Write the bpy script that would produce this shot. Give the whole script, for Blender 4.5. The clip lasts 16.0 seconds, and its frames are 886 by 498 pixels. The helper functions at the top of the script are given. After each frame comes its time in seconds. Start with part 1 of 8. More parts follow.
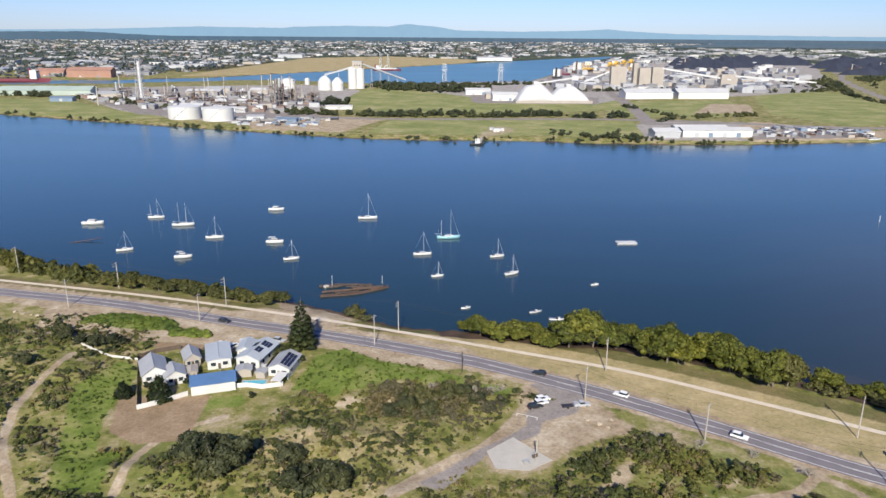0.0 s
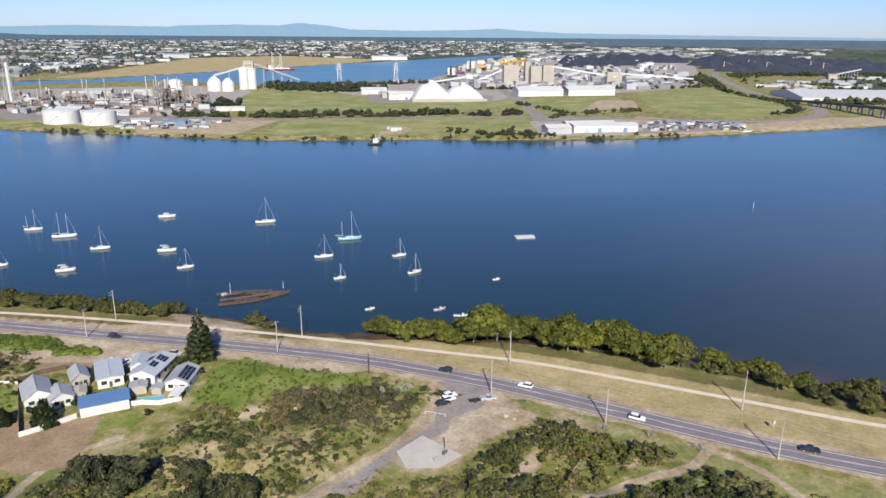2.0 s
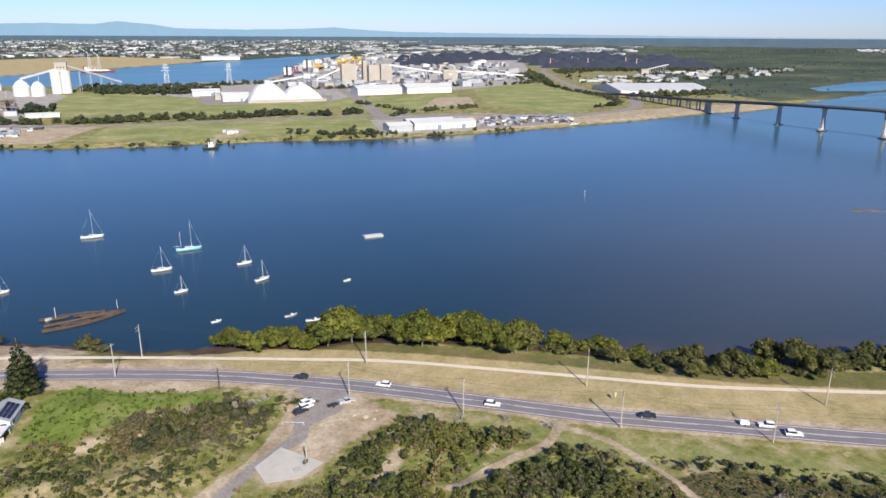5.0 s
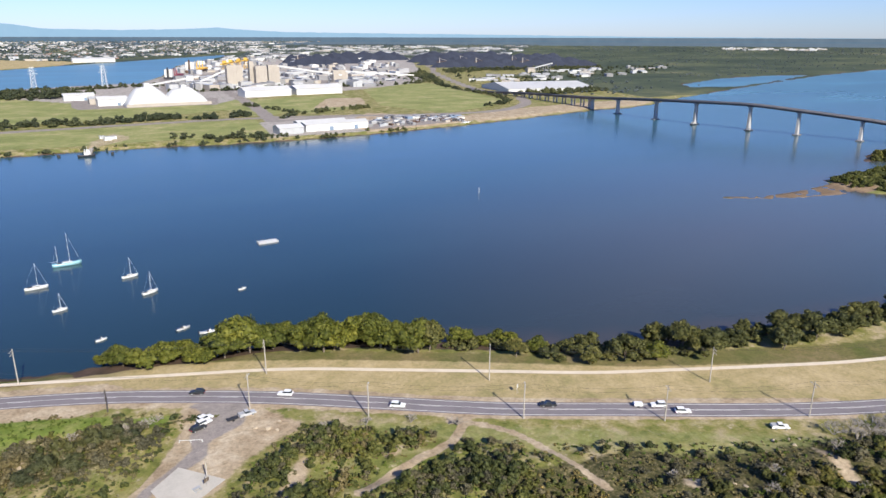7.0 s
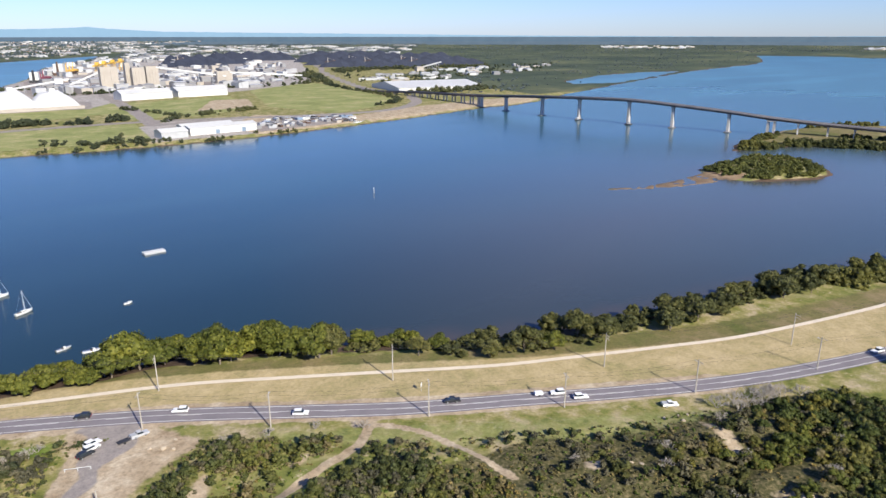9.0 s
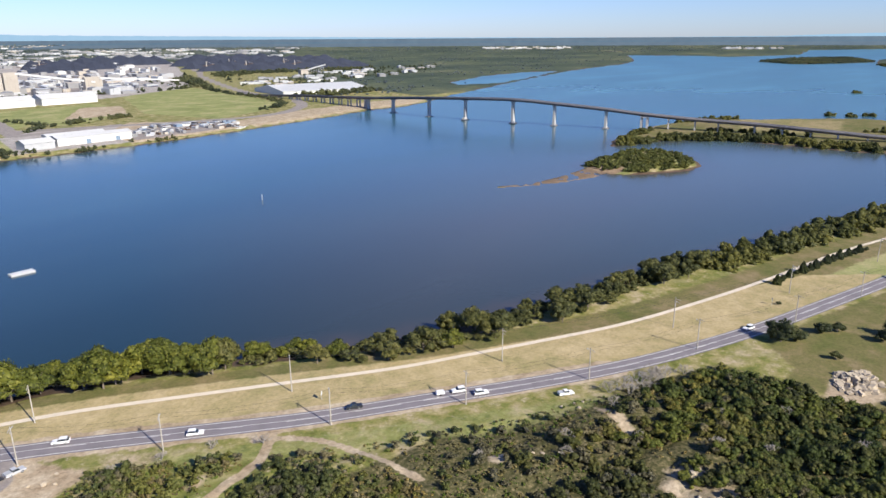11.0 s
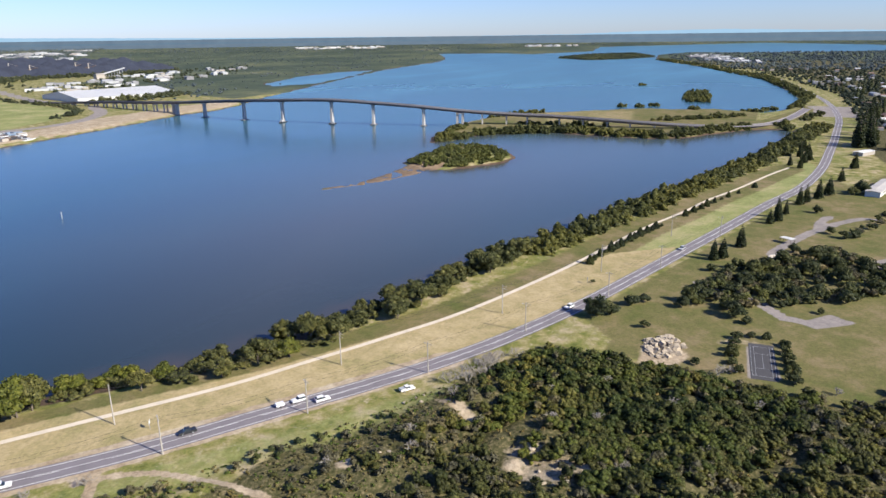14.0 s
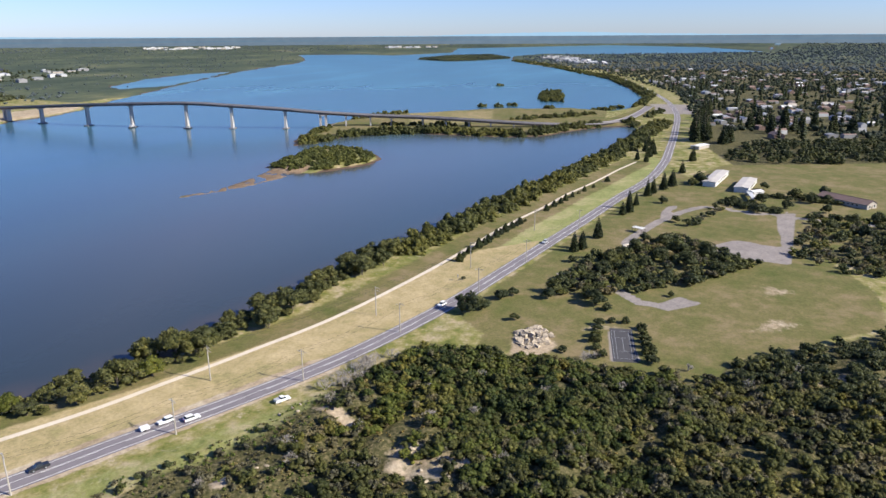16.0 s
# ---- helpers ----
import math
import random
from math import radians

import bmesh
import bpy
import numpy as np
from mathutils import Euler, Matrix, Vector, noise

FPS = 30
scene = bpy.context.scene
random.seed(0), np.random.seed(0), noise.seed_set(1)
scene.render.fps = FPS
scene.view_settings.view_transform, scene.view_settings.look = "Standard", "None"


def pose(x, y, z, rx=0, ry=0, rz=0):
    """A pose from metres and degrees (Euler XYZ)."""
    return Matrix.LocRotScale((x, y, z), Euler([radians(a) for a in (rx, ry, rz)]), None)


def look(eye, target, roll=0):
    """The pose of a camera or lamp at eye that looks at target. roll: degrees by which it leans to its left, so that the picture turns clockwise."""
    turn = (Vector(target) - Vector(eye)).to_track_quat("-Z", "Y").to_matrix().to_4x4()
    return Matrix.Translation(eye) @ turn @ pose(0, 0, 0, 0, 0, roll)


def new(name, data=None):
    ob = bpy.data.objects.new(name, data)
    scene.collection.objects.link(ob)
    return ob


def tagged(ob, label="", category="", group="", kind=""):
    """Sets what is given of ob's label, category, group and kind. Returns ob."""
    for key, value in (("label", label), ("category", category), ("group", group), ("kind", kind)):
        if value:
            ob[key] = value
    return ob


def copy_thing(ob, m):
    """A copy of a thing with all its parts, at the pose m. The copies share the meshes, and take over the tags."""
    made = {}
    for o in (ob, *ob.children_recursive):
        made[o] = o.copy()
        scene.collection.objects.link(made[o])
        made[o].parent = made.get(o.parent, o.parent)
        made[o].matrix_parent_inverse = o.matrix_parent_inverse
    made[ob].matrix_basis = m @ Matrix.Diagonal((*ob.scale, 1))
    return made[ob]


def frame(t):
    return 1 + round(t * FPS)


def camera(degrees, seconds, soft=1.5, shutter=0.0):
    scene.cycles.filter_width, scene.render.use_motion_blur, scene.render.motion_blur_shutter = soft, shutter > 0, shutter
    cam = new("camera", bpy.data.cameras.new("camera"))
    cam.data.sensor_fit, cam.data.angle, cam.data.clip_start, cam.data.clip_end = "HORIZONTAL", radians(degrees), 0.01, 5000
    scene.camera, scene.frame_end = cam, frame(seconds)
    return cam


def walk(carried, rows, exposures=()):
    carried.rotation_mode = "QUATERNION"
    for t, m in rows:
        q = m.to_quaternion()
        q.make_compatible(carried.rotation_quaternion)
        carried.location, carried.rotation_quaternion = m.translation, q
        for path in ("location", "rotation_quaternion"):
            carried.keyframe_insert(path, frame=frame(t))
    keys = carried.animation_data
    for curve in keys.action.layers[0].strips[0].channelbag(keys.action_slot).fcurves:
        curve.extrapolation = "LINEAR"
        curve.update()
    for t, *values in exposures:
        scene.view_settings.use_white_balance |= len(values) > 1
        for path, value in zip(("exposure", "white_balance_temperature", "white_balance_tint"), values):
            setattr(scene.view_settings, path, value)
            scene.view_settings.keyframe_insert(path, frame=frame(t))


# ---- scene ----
cam = camera(64.3, 16.0)
PATH = [
    (0, (0.00, 0.00, 110.00), (2.34, 287.19, 23.31), 0.418),
    (0.5, (0.10, 0.11, 110.02), (12.69, 286.98, 23.13), 0.634),
    (1, (0.19, 0.22, 110.03), (22.93, 286.45, 23.12), 0.582),
    (1.5, (0.29, 0.33, 110.05), (33.33, 285.59, 23.26), 0.517),
    (2, (0.38, 0.44, 110.06), (43.87, 284.31, 23.30), 0.411),
    (2.5, (0.48, 0.55, 110.08), (54.34, 282.65, 23.36), 0.390),
    (3, (0.57, 0.66, 110.09), (64.68, 280.58, 23.29), 0.371),
    (3.5, (0.67, 0.77, 110.11), (75.00, 278.18, 23.40), 0.350),
    (4, (0.77, 0.87, 110.12), (85.31, 275.32, 23.33), 0.343),
    (6.5, (1.24, 1.42, 110.20), (135.43, 255.32, 23.42), 0.147),
    (7, (1.34, 1.53, 110.21), (144.95, 250.23, 23.47), 0.125),
    (7.5, (1.44, 1.64, 110.23), (154.28, 244.76, 23.44), 0.032),
    (8, (1.53, 1.75, 110.24), (163.41, 238.90, 23.34), 0.020),
    (8.5, (1.63, 1.86, 110.26), (172.32, 232.72, 23.28), -0.001),
    (9, (1.72, 1.97, 110.27), (181.11, 226.13, 23.25), -0.036),
    (11.5, (2.20, 2.51, 110.35), (221.93, 187.63, 24.01), -0.445),
    (12, (2.30, 2.62, 110.36), (229.25, 178.76, 23.94), -0.476),
    (12.5, (2.39, 2.73, 110.38), (236.49, 169.18, 23.82), -0.320),
    (13, (2.49, 2.84, 110.39), (243.63, 158.90, 23.80), -0.564),
    (13.5, (2.58, 2.95, 110.41), (249.87, 148.87, 23.47), -0.712),
    (14, (2.68, 3.06, 110.42), (256.13, 137.82, 23.24), -0.725),
    (14.5, (2.77, 3.17, 110.44), (262.33, 125.64, 23.06), -0.739),
    (15, (2.87, 3.28, 110.45), (267.99, 113.04, 22.91), -0.751),
    (15.5, (2.97, 3.39, 110.47), (273.03, 100.36, 22.94), -0.723),
    (16, (3.06, 3.50, 110.48), (277.58, 87.40, 23.29), -0.323),
]

walk(cam, [(t, look(eye, target, roll)) for t, eye, target, roll in PATH], exposures=[(0.0, 0.53, 6350, 8), (4.0, 0.61, 6350, 8), (7.0, 0.73, 6350, 8), (12.5, 0.79, 6350, 8), (16.0, 0.86, 6350, 8)])

# ---- light ----
SUN_AZ, SUN_EL = 183.0, 33.5          # degrees clockwise from +y, above the horizon
world = bpy.data.worlds.new("sky")
scene.world = world
world.use_nodes = True
wn = world.node_tree.nodes
sky = wn.new("ShaderNodeTexSky")
sky.sky_type = 'NISHITA'
sky.sun_disc = False
sky.sun_elevation, sky.sun_rotation = radians(SUN_EL), radians(SUN_AZ)
sky.air_density, sky.dust_density, sky.ozone_density = 1.0, 0.15, 3.0
wn["Background"].inputs["Strength"].default_value = 0.083
tint = wn.new("ShaderNodeMix")
tint.data_type, tint.blend_type = 'RGBA', 'MULTIPLY'
tint.inputs[0].default_value, tint.inputs[7].default_value = 1.0, (0.58, 0.692, 1.11, 1)
world.node_tree.links.new(sky.outputs[0], tint.inputs[6])
world.node_tree.links.new(tint.outputs[2], wn["Background"].inputs["Color"])
sun_data = bpy.data.lights.new("sun", 'SUN')
sun_data.energy, sun_data.angle, sun_data.color = 5.0, radians(0.53), (1.0, 0.905, 0.76)
sun = new("sun", sun_data)
_a, _e = radians(SUN_AZ), radians(SUN_EL)
SUN_FROM = Vector((math.sin(_a) * math.cos(_e), math.cos(_a) * math.cos(_e), math.sin(_e)))
sun.matrix_world = look(SUN_FROM * 400, (0, 0, 0))


# ---- materials ----
def ramp(nt, fac, stops):
    r = nt.nodes.new("ShaderNodeValToRGB")
    el = r.color_ramp.elements
    while len(el) < len(stops):
        el.new(0.5)
    for e, (p, c) in zip(el, stops):
        e.position, e.color = p, (*c, 1)
    nt.links.new(fac, r.inputs[0])
    return r.outputs[0]


def noise_tex(nt, scale, detail=4, rough=0.55, coords=None):
    n = nt.nodes.new("ShaderNodeTexNoise")
    n.inputs["Scale"].default_value = scale
    n.inputs["Detail"].default_value = detail
    n.inputs["Roughness"].default_value = rough
    if coords is None:
        coords = nt.nodes.new("ShaderNodeNewGeometry").outputs["Position"]
    nt.links.new(coords, n.inputs["Vector"])
    return n.outputs[0]


def mix(nt, fac, a, b, mode='MIX'):
    m = nt.nodes.new("ShaderNodeMix")
    m.data_type, m.blend_type = 'RGBA', mode
    for sock, v in ((m.inputs[0], fac), (m.inputs[6], a), (m.inputs[7], b)):
        if isinstance(v, (int, float)):
            sock.default_value = v
        elif isinstance(v, tuple):
            sock.default_value = (*v, 1)
        else:
            nt.links.new(v, sock)
    return m.outputs[2]


def calc(nt, op, a, b=0.0, c=0.0, clamp=False):
    m = nt.nodes.new("ShaderNodeMath")
    m.operation, m.use_clamp = op, clamp
    for sock, v in zip(m.inputs, (a, b, c)):
        if isinstance(v, (int, float)):
            sock.default_value = v
        else:
            nt.links.new(v, sock)
    return m.outputs[0]


def bump(nt, height, strength, dist, shader):
    b = nt.nodes.new("ShaderNodeBump")
    b.inputs["Strength"].default_value, b.inputs["Distance"].default_value = strength, dist
    nt.links.new(height, b.inputs["Height"])
    nt.links.new(b.outputs[0], shader.inputs["Normal"])


def blank(name):
    m = bpy.data.materials.new(name)
    m.use_nodes = True
    return m, m.node_tree, m.node_tree.nodes["Principled BSDF"]


def mat(name, base, var=0.25, scale=0.6, rough=0.7, metal=0.0, relief=0.0, spread=0.0, island=0.0, stain=None):
    """A surface with grain and broad stains; spread varies whole objects, island loose pieces."""
    m, nt, sh = blank(name)
    lo = tuple(c * (1 - var) for c in base)
    hi = tuple(min(1.0, c * (1 + var * 0.6)) for c in base)
    fine = noise_tex(nt, scale * 6, 5, 0.65)
    broad = noise_tex(nt, scale * 0.5, 3)
    col = ramp(nt, calc(nt, 'MULTIPLY_ADD', fine, 0.45, calc(nt, 'MULTIPLY', broad, 0.55)), [(0.34, lo), (0.52, base), (0.68, hi)])
    if stain:
        col = mix(nt, ramp(nt, noise_tex(nt, scale * 1.7, 6, 0.7), [(0.5, (0, 0, 0)), (0.68, (1, 1, 1))]), col, stain)
    for amount, node, socket in ((spread, "ShaderNodeObjectInfo", "Random"), (island, "ShaderNodeNewGeometry", "Random Per Island")):
        if amount:
            src = nt.nodes.new(node).outputs[socket]
            col = mix(nt, 1.0, col, ramp(nt, src, [(0.0, (1 - amount,) * 3), (1.0, (1 + amount * 0.0,) * 3)]), 'MULTIPLY')
    nt.links.new(col, sh.inputs["Base Color"])
    sh.inputs["Roughness"].default_value, sh.inputs["Metallic"].default_value = rough, metal
    if relief:
        bump(nt, fine, 0.6, relief, sh)
    return m


def foliage(name, dark, mid, light, broad_scale=0.05, vary=1.0):
    m, nt, sh = blank(name)
    rnd = nt.nodes.new("ShaderNodeNewGeometry").outputs["Random Per Island"]
    ob = nt.nodes.new("ShaderNodeObjectInfo").outputs["Random"]
    col = ramp(nt, rnd, [(0.0, dark), (0.5, mid), (1.0, light)])
    big = ramp(nt, noise_tex(nt, broad_scale, 3), [(0.36, (1 - 0.38 * vary, 1 - 0.34 * vary, 1 - 0.30 * vary)), (0.50, (0.97, 0.97, 0.97)), (0.64, (1 + 0.35 * vary, 1 + 0.22 * vary, 0.95))])
    col = mix(nt, 1.0, col, big, 'MULTIPLY')
    col = mix(nt, 1.0, col, ramp(nt, ob, [(0.0, (0.72, 0.75, 0.75)), (1.0, (1.1, 1.05, 0.95))]), 'MULTIPLY')
    nt.links.new(col, sh.inputs["Base Color"])
    sh.inputs["Roughness"].default_value = 0.6
    sh.inputs["Specular IOR Level"].default_value = 0.25
    thin = nt.nodes.new("ShaderNodeBsdfTranslucent")
    both = nt.nodes.new("ShaderNodeMixShader")
    both.inputs[0].default_value = 0.35
    nt.links.new(col, thin.inputs[0])
    nt.links.new(sh.outputs[0], both.inputs[1])
    nt.links.new(thin.outputs[0], both.inputs[2])
    nt.links.new(both.outputs[0], nt.nodes["Material Output"].inputs[0])
    return m


def ground_material():
    m, nt, sh = blank("ground_cover")
    pos = nt.nodes.new("ShaderNodeNewGeometry").outputs["Position"]
    za, zb, zc = [nt.nodes.new("ShaderNodeVertexColor") for _ in range(3)]
    za.layer_name, zb.layer_name, zc.layer_name = "cover", "cover_two", "cover_three"
    sa, sb, sc = [nt.nodes.new("ShaderNodeSeparateColor") for _ in range(3)]
    nt.links.new(za.outputs[0], sa.inputs[0])
    nt.links.new(zb.outputs[0], sb.inputs[0])
    nt.links.new(zc.outputs[0], sc.inputs[0])
    n_big, n_mid, n_fine = noise_tex(nt, 0.022, 4, 0.6, pos), noise_tex(nt, 0.13, 5, 0.65, pos), noise_tex(nt, 0.9, 5, 0.7, pos)
    n_edge = noise_tex(nt, 0.35, 4, 0.7, pos)
    col = ramp(nt, n_mid, [(0.32, (0.085, 0.10, 0.026)), (0.43, (0.17, 0.175, 0.05)), (0.53, (0.26, 0.23, 0.10)), (0.64, (0.38, 0.315, 0.20))])
    col = mix(nt, ramp(nt, n_big, [(0.50, (0, 0, 0)), (0.66, (0.8, 0.8, 0.8))]), col, (0.15, 0.17, 0.05))
    col = mix(nt, ramp(nt, noise_tex(nt, 0.3, 6, 0.72, pos), [(0.57, (0, 0, 0)), (0.66, (0.8, 0.8, 0.8))]), col, (0.40, 0.335, 0.24))

    def lay(col, weight, new_col, jitter=0.7):
        w = calc(nt, 'MULTIPLY_ADD', calc(nt, 'SUBTRACT', n_edge, 0.5), jitter, weight)
        w = ramp(nt, w, [(0.40, (0, 0, 0)), (0.60, (1, 1, 1))])
        return mix(nt, w, col, new_col)
    wood = ramp(nt, n_fine, [(0.3, (0.040, 0.044, 0.017)), (0.5, (0.080, 0.076, 0.034)), (0.70, (0.20, 0.165, 0.095))])
    lush = ramp(nt, n_mid, [(0.34, (0.11, 0.155, 0.028)), (0.50, (0.16, 0.205, 0.046)), (0.66, (0.24, 0.245, 0.085))])
    earth = ramp(nt, n_mid, [(0.35, (0.245, 0.175, 0.11)), (0.65, (0.33, 0.245, 0.165))])
    pasture = ramp(nt, calc(nt, 'MULTIPLY_ADD', n_mid, 0.4, calc(nt, 'MULTIPLY', n_big, 0.6)), [(0.36, (0.17, 0.195, 0.07)), (0.5, (0.24, 0.255, 0.098)), (0.63, (0.36, 0.325, 0.17))])
    yard = ramp(nt, n_mid, [(0.3, (0.23, 0.21, 0.195)), (0.5, (0.34, 0.315, 0.295)), (0.7, (0.45, 0.415, 0.385))])
    mown = ramp(nt, calc(nt, 'MULTIPLY_ADD', n_mid, 0.5, calc(nt, 'MULTIPLY', n_big, 0.5)), [(0.37, (0.098, 0.112, 0.034)), (0.5, (0.152, 0.138, 0.057)), (0.62, (0.222, 0.176, 0.098))])
    dry = ramp(nt, calc(nt, 'MULTIPLY_ADD', n_mid, 0.6, calc(nt, 'MULTIPLY', n_big, 0.4)), [(0.34, (0.25, 0.226, 0.102)), (0.47, (0.352, 0.288, 0.152)), (0.62, (0.45, 0.362, 0.212))])
    sand = ramp(nt, calc(nt, 'MULTIPLY_ADD', n_fine, 0.2, calc(nt, 'MULTIPLY', n_mid, 0.8)), [(0.34, (0.27, 0.205, 0.135)), (0.5, (0.38, 0.305, 0.215)), (0.66, (0.50, 0.425, 0.325))])
    paved = ramp(nt, n_mid, [(0.3, (0.215, 0.192, 0.183)), (0.7, (0.310, 0.277, 0.260))])
    mud = ramp(nt, n_mid, [(0.3, (0.055, 0.040, 0.030)), (0.7, (0.145, 0.10, 0.072))])
    col = lay(col, sb.outputs[1], wood)
    marsh = ramp(nt, calc(nt, 'MULTIPLY_ADD', n_big, 0.35, calc(nt, 'MULTIPLY', noise_tex(nt, 0.0032, 4, 0.6, pos), 0.65)), [(0.36, (0.034, 0.050, 0.038)), (0.50, (0.066, 0.084, 0.056)), (0.58, (0.098, 0.112, 0.066)), (0.68, (0.17, 0.165, 0.10))])
    col = lay(col, sc.outputs[2], marsh, 0.4)
    col = lay(col, sc.outputs[1], yard, 0.4)
    col = lay(col, sc.outputs[0], pasture, 0.4)
    col = lay(col, za.outputs[1], mown)
    col = lay(col, sa.outputs[0], dry, 0.5)
    col = lay(col, sa.outputs[2], sand, 0.6)
    col = lay(col, sb.outputs[0], paved, 0.25)
    col = lay(col, sa.outputs[1], lush)
    col = lay(col, zb.outputs[1], earth, 0.4)
    col = lay(col, sb.outputs[2], mud, 0.3)
    col = mix(nt, 1.0, col, ramp(nt, n_fine, [(0.32, (0.78, 0.79, 0.78)), (0.52, (1.0, 1.0, 1.0)), (0.70, (1.16, 1.13, 1.09))]), 'MULTIPLY')
    col = mix(nt, 1.0, col, ramp(nt, noise_tex(nt, 2.6, 4, 0.7, pos), [(0.34, (0.87, 0.87, 0.86)), (0.66, (1.09, 1.08, 1.06))]), 'MULTIPLY')
    nt.links.new(col, sh.inputs["Base Color"])
    sh.inputs["Roughness"].default_value = 0.95
    sh.inputs["Specular IOR Level"].default_value = 0.1
    bump(nt, n_fine, 0.5, 0.35, sh)
    return m


def water_material():
    m, nt, sh = blank("river_water")
    pos = nt.nodes.new("ShaderNodeNewGeometry").outputs["Position"]
    big = noise_tex(nt, 0.006, 3, 0.5, pos)
    col = ramp(nt, big, [(0.35, (0.005, 0.021, 0.030)), (0.65, (0.007, 0.027, 0.036))])
    murk_sheen = nt.nodes.new("ShaderNodeVertexColor")
    murk_sheen.layer_name = "murk_sheen"
    parts = nt.nodes.new("ShaderNodeSeparateColor")
    nt.links.new(murk_sheen.outputs[0], parts.inputs[0])
    col = mix(nt, parts.outputs[0], col, (0.071, 0.066, 0.060))
    streak = nt.nodes.new("ShaderNodeMapping")
    streak.inputs["Scale"].default_value = (0.0022, 0.008, 1.0)
    streak.inputs["Rotation"].default_value = (0, 0, 0.5)
    nt.links.new(pos, streak.inputs[0])
    # Paler blue with distance, painted in for low sky reflection the tilted surface loses.
    far_sheen = calc(nt, 'MULTIPLY', parts.outputs[1], ramp(nt, noise_tex(nt, 1.0, 5, 0.62, streak.outputs[0]), [(0.36, (0.72, 0.72, 0.72)), (0.52, (0.95, 0.95, 0.95)), (0.68, (1.5, 1.5, 1.5))]))
    col = mix(nt, far_sheen, col, (0.080, 0.20, 0.26))
    edge = calc(nt, 'MULTIPLY', parts.outputs[2], calc(nt, 'MULTIPLY_ADD', noise_tex(nt, 0.06, 4, 0.6, pos), 1.6, -0.2))
    col = mix(nt, edge, col, (0.075, 0.058, 0.052))
    nt.links.new(col, sh.inputs["Base Color"])
    sh.inputs["IOR"].default_value = 1.333
    rough = ramp(nt, noise_tex(nt, 1.0, 5, 0.6, streak.outputs[0]), [(0.40, (0.12, 0.12, 0.12)), (0.62, (0.17, 0.17, 0.17))])
    rough = mix(nt, parts.outputs[1], rough, (0.34, 0.34, 0.34))
    nt.links.new(rough, sh.inputs["Roughness"])
    rip = calc(nt, 'ADD', noise_tex(nt, 0.55, 3, 0.6, pos), calc(nt, 'MULTIPLY', noise_tex(nt, 0.12, 3, 0.5, pos), 1.5))
    bump(nt, rip, 0.06, 0.2, sh)
    return m


GROUND, WATER = ground_material(), water_material()
ASPHALT = mat("asphalt", (0.178, 0.160, 0.170), 0.16, 0.5, 0.9, relief=0.01)
PAINT = mat("road_paint", (0.68, 0.67, 0.64), 0.2, 1.2, 0.7)
GRAVEL = mat("pale_gravel", (0.60, 0.52, 0.41), 0.16, 0.6, 0.95, relief=0.03)
CONCRETE = mat("concrete", (0.40, 0.385, 0.36), 0.16, 0.25, 0.85, relief=0.01)
DARK_CONCRETE = mat("weathered_concrete", (0.17, 0.165, 0.17), 0.25, 0.2, 0.85)
BARK = mat("grey_bark", (0.16, 0.13, 0.10), 0.35, 1.5, 0.9, relief=0.04)
POLE_WOOD = mat("weathered_pole_timber", (0.36, 0.33, 0.29), 0.25, 1.0, 0.9)
MANGROVE = foliage("mangrove_leaves", (0.066, 0.080, 0.014), (0.130, 0.148, 0.026), (0.225, 0.230, 0.048), 0.05, 0.4)
GREY_MANGROVE = foliage("grey_mangrove_leaves", (0.050, 0.058, 0.020), (0.100, 0.108, 0.036), (0.178, 0.176, 0.066), 0.05, 0.4)
ISLE_LEAF = foliage("island_mangrove_leaves", (0.062, 0.074, 0.020), (0.108, 0.120, 0.030), (0.168, 0.172, 0.050), 0.03, 0.6)
MANGROVE_FAR = foliage("far_mangrove_leaves", (0.046, 0.054, 0.018), (0.082, 0.092, 0.028), (0.130, 0.136, 0.044), 0.02)
SCRUB = foliage("scrub_leaves", (0.055, 0.068, 0.022), (0.096, 0.115, 0.038), (0.155, 0.172, 0.064))
OLIVE_SCRUB = foliage("olive_scrub_leaves", (0.066, 0.080, 0.022), (0.112, 0.126, 0.038), (0.178, 0.182, 0.066))
GREY_SCRUB = foliage("grey_scrub_leaves", (0.082, 0.078, 0.046), (0.145, 0.135, 0.078), (0.225, 0.20, 0.13))
CANOPY = foliage("thicket_canopy", (0.042, 0.058, 0.013), (0.088, 0.112, 0.024), (0.150, 0.172, 0.044), 0.038, 1.3)
DARK_SCRUB = foliage("dark_scrub_leaves", (0.042, 0.050, 0.015), (0.084, 0.094, 0.027), (0.148, 0.152, 0.050), 0.032, 1.4)
DARK_OLIVE = foliage("dark_olive_scrub_leaves", (0.052, 0.058, 0.017), (0.100, 0.104, 0.032), (0.170, 0.164, 0.060))
TREE_LEAF = foliage("dark_tree_leaves", (0.030, 0.040, 0.016), (0.062, 0.076, 0.030), (0.105, 0.118, 0.052))
TUSSOCK = foliage("tussock_grass", (0.11, 0.10, 0.04), (0.20, 0.175, 0.075), (0.31, 0.26, 0.13))
DUNE_LEAF = foliage("dune_tree_leaves", (0.042, 0.052, 0.024), (0.082, 0.092, 0.042), (0.132, 0.140, 0.072))
LUSH_LEAF = foliage("lush_leaves", (0.085, 0.125, 0.022), (0.13, 0.185, 0.034), (0.19, 0.23, 0.058), 0.05, 0.5)
PINE = foliage("pine_needles", (0.018, 0.026, 0.012), (0.036, 0.050, 0.018), (0.070, 0.088, 0.034))
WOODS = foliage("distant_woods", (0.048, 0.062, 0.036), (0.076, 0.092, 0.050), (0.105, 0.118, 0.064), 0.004)
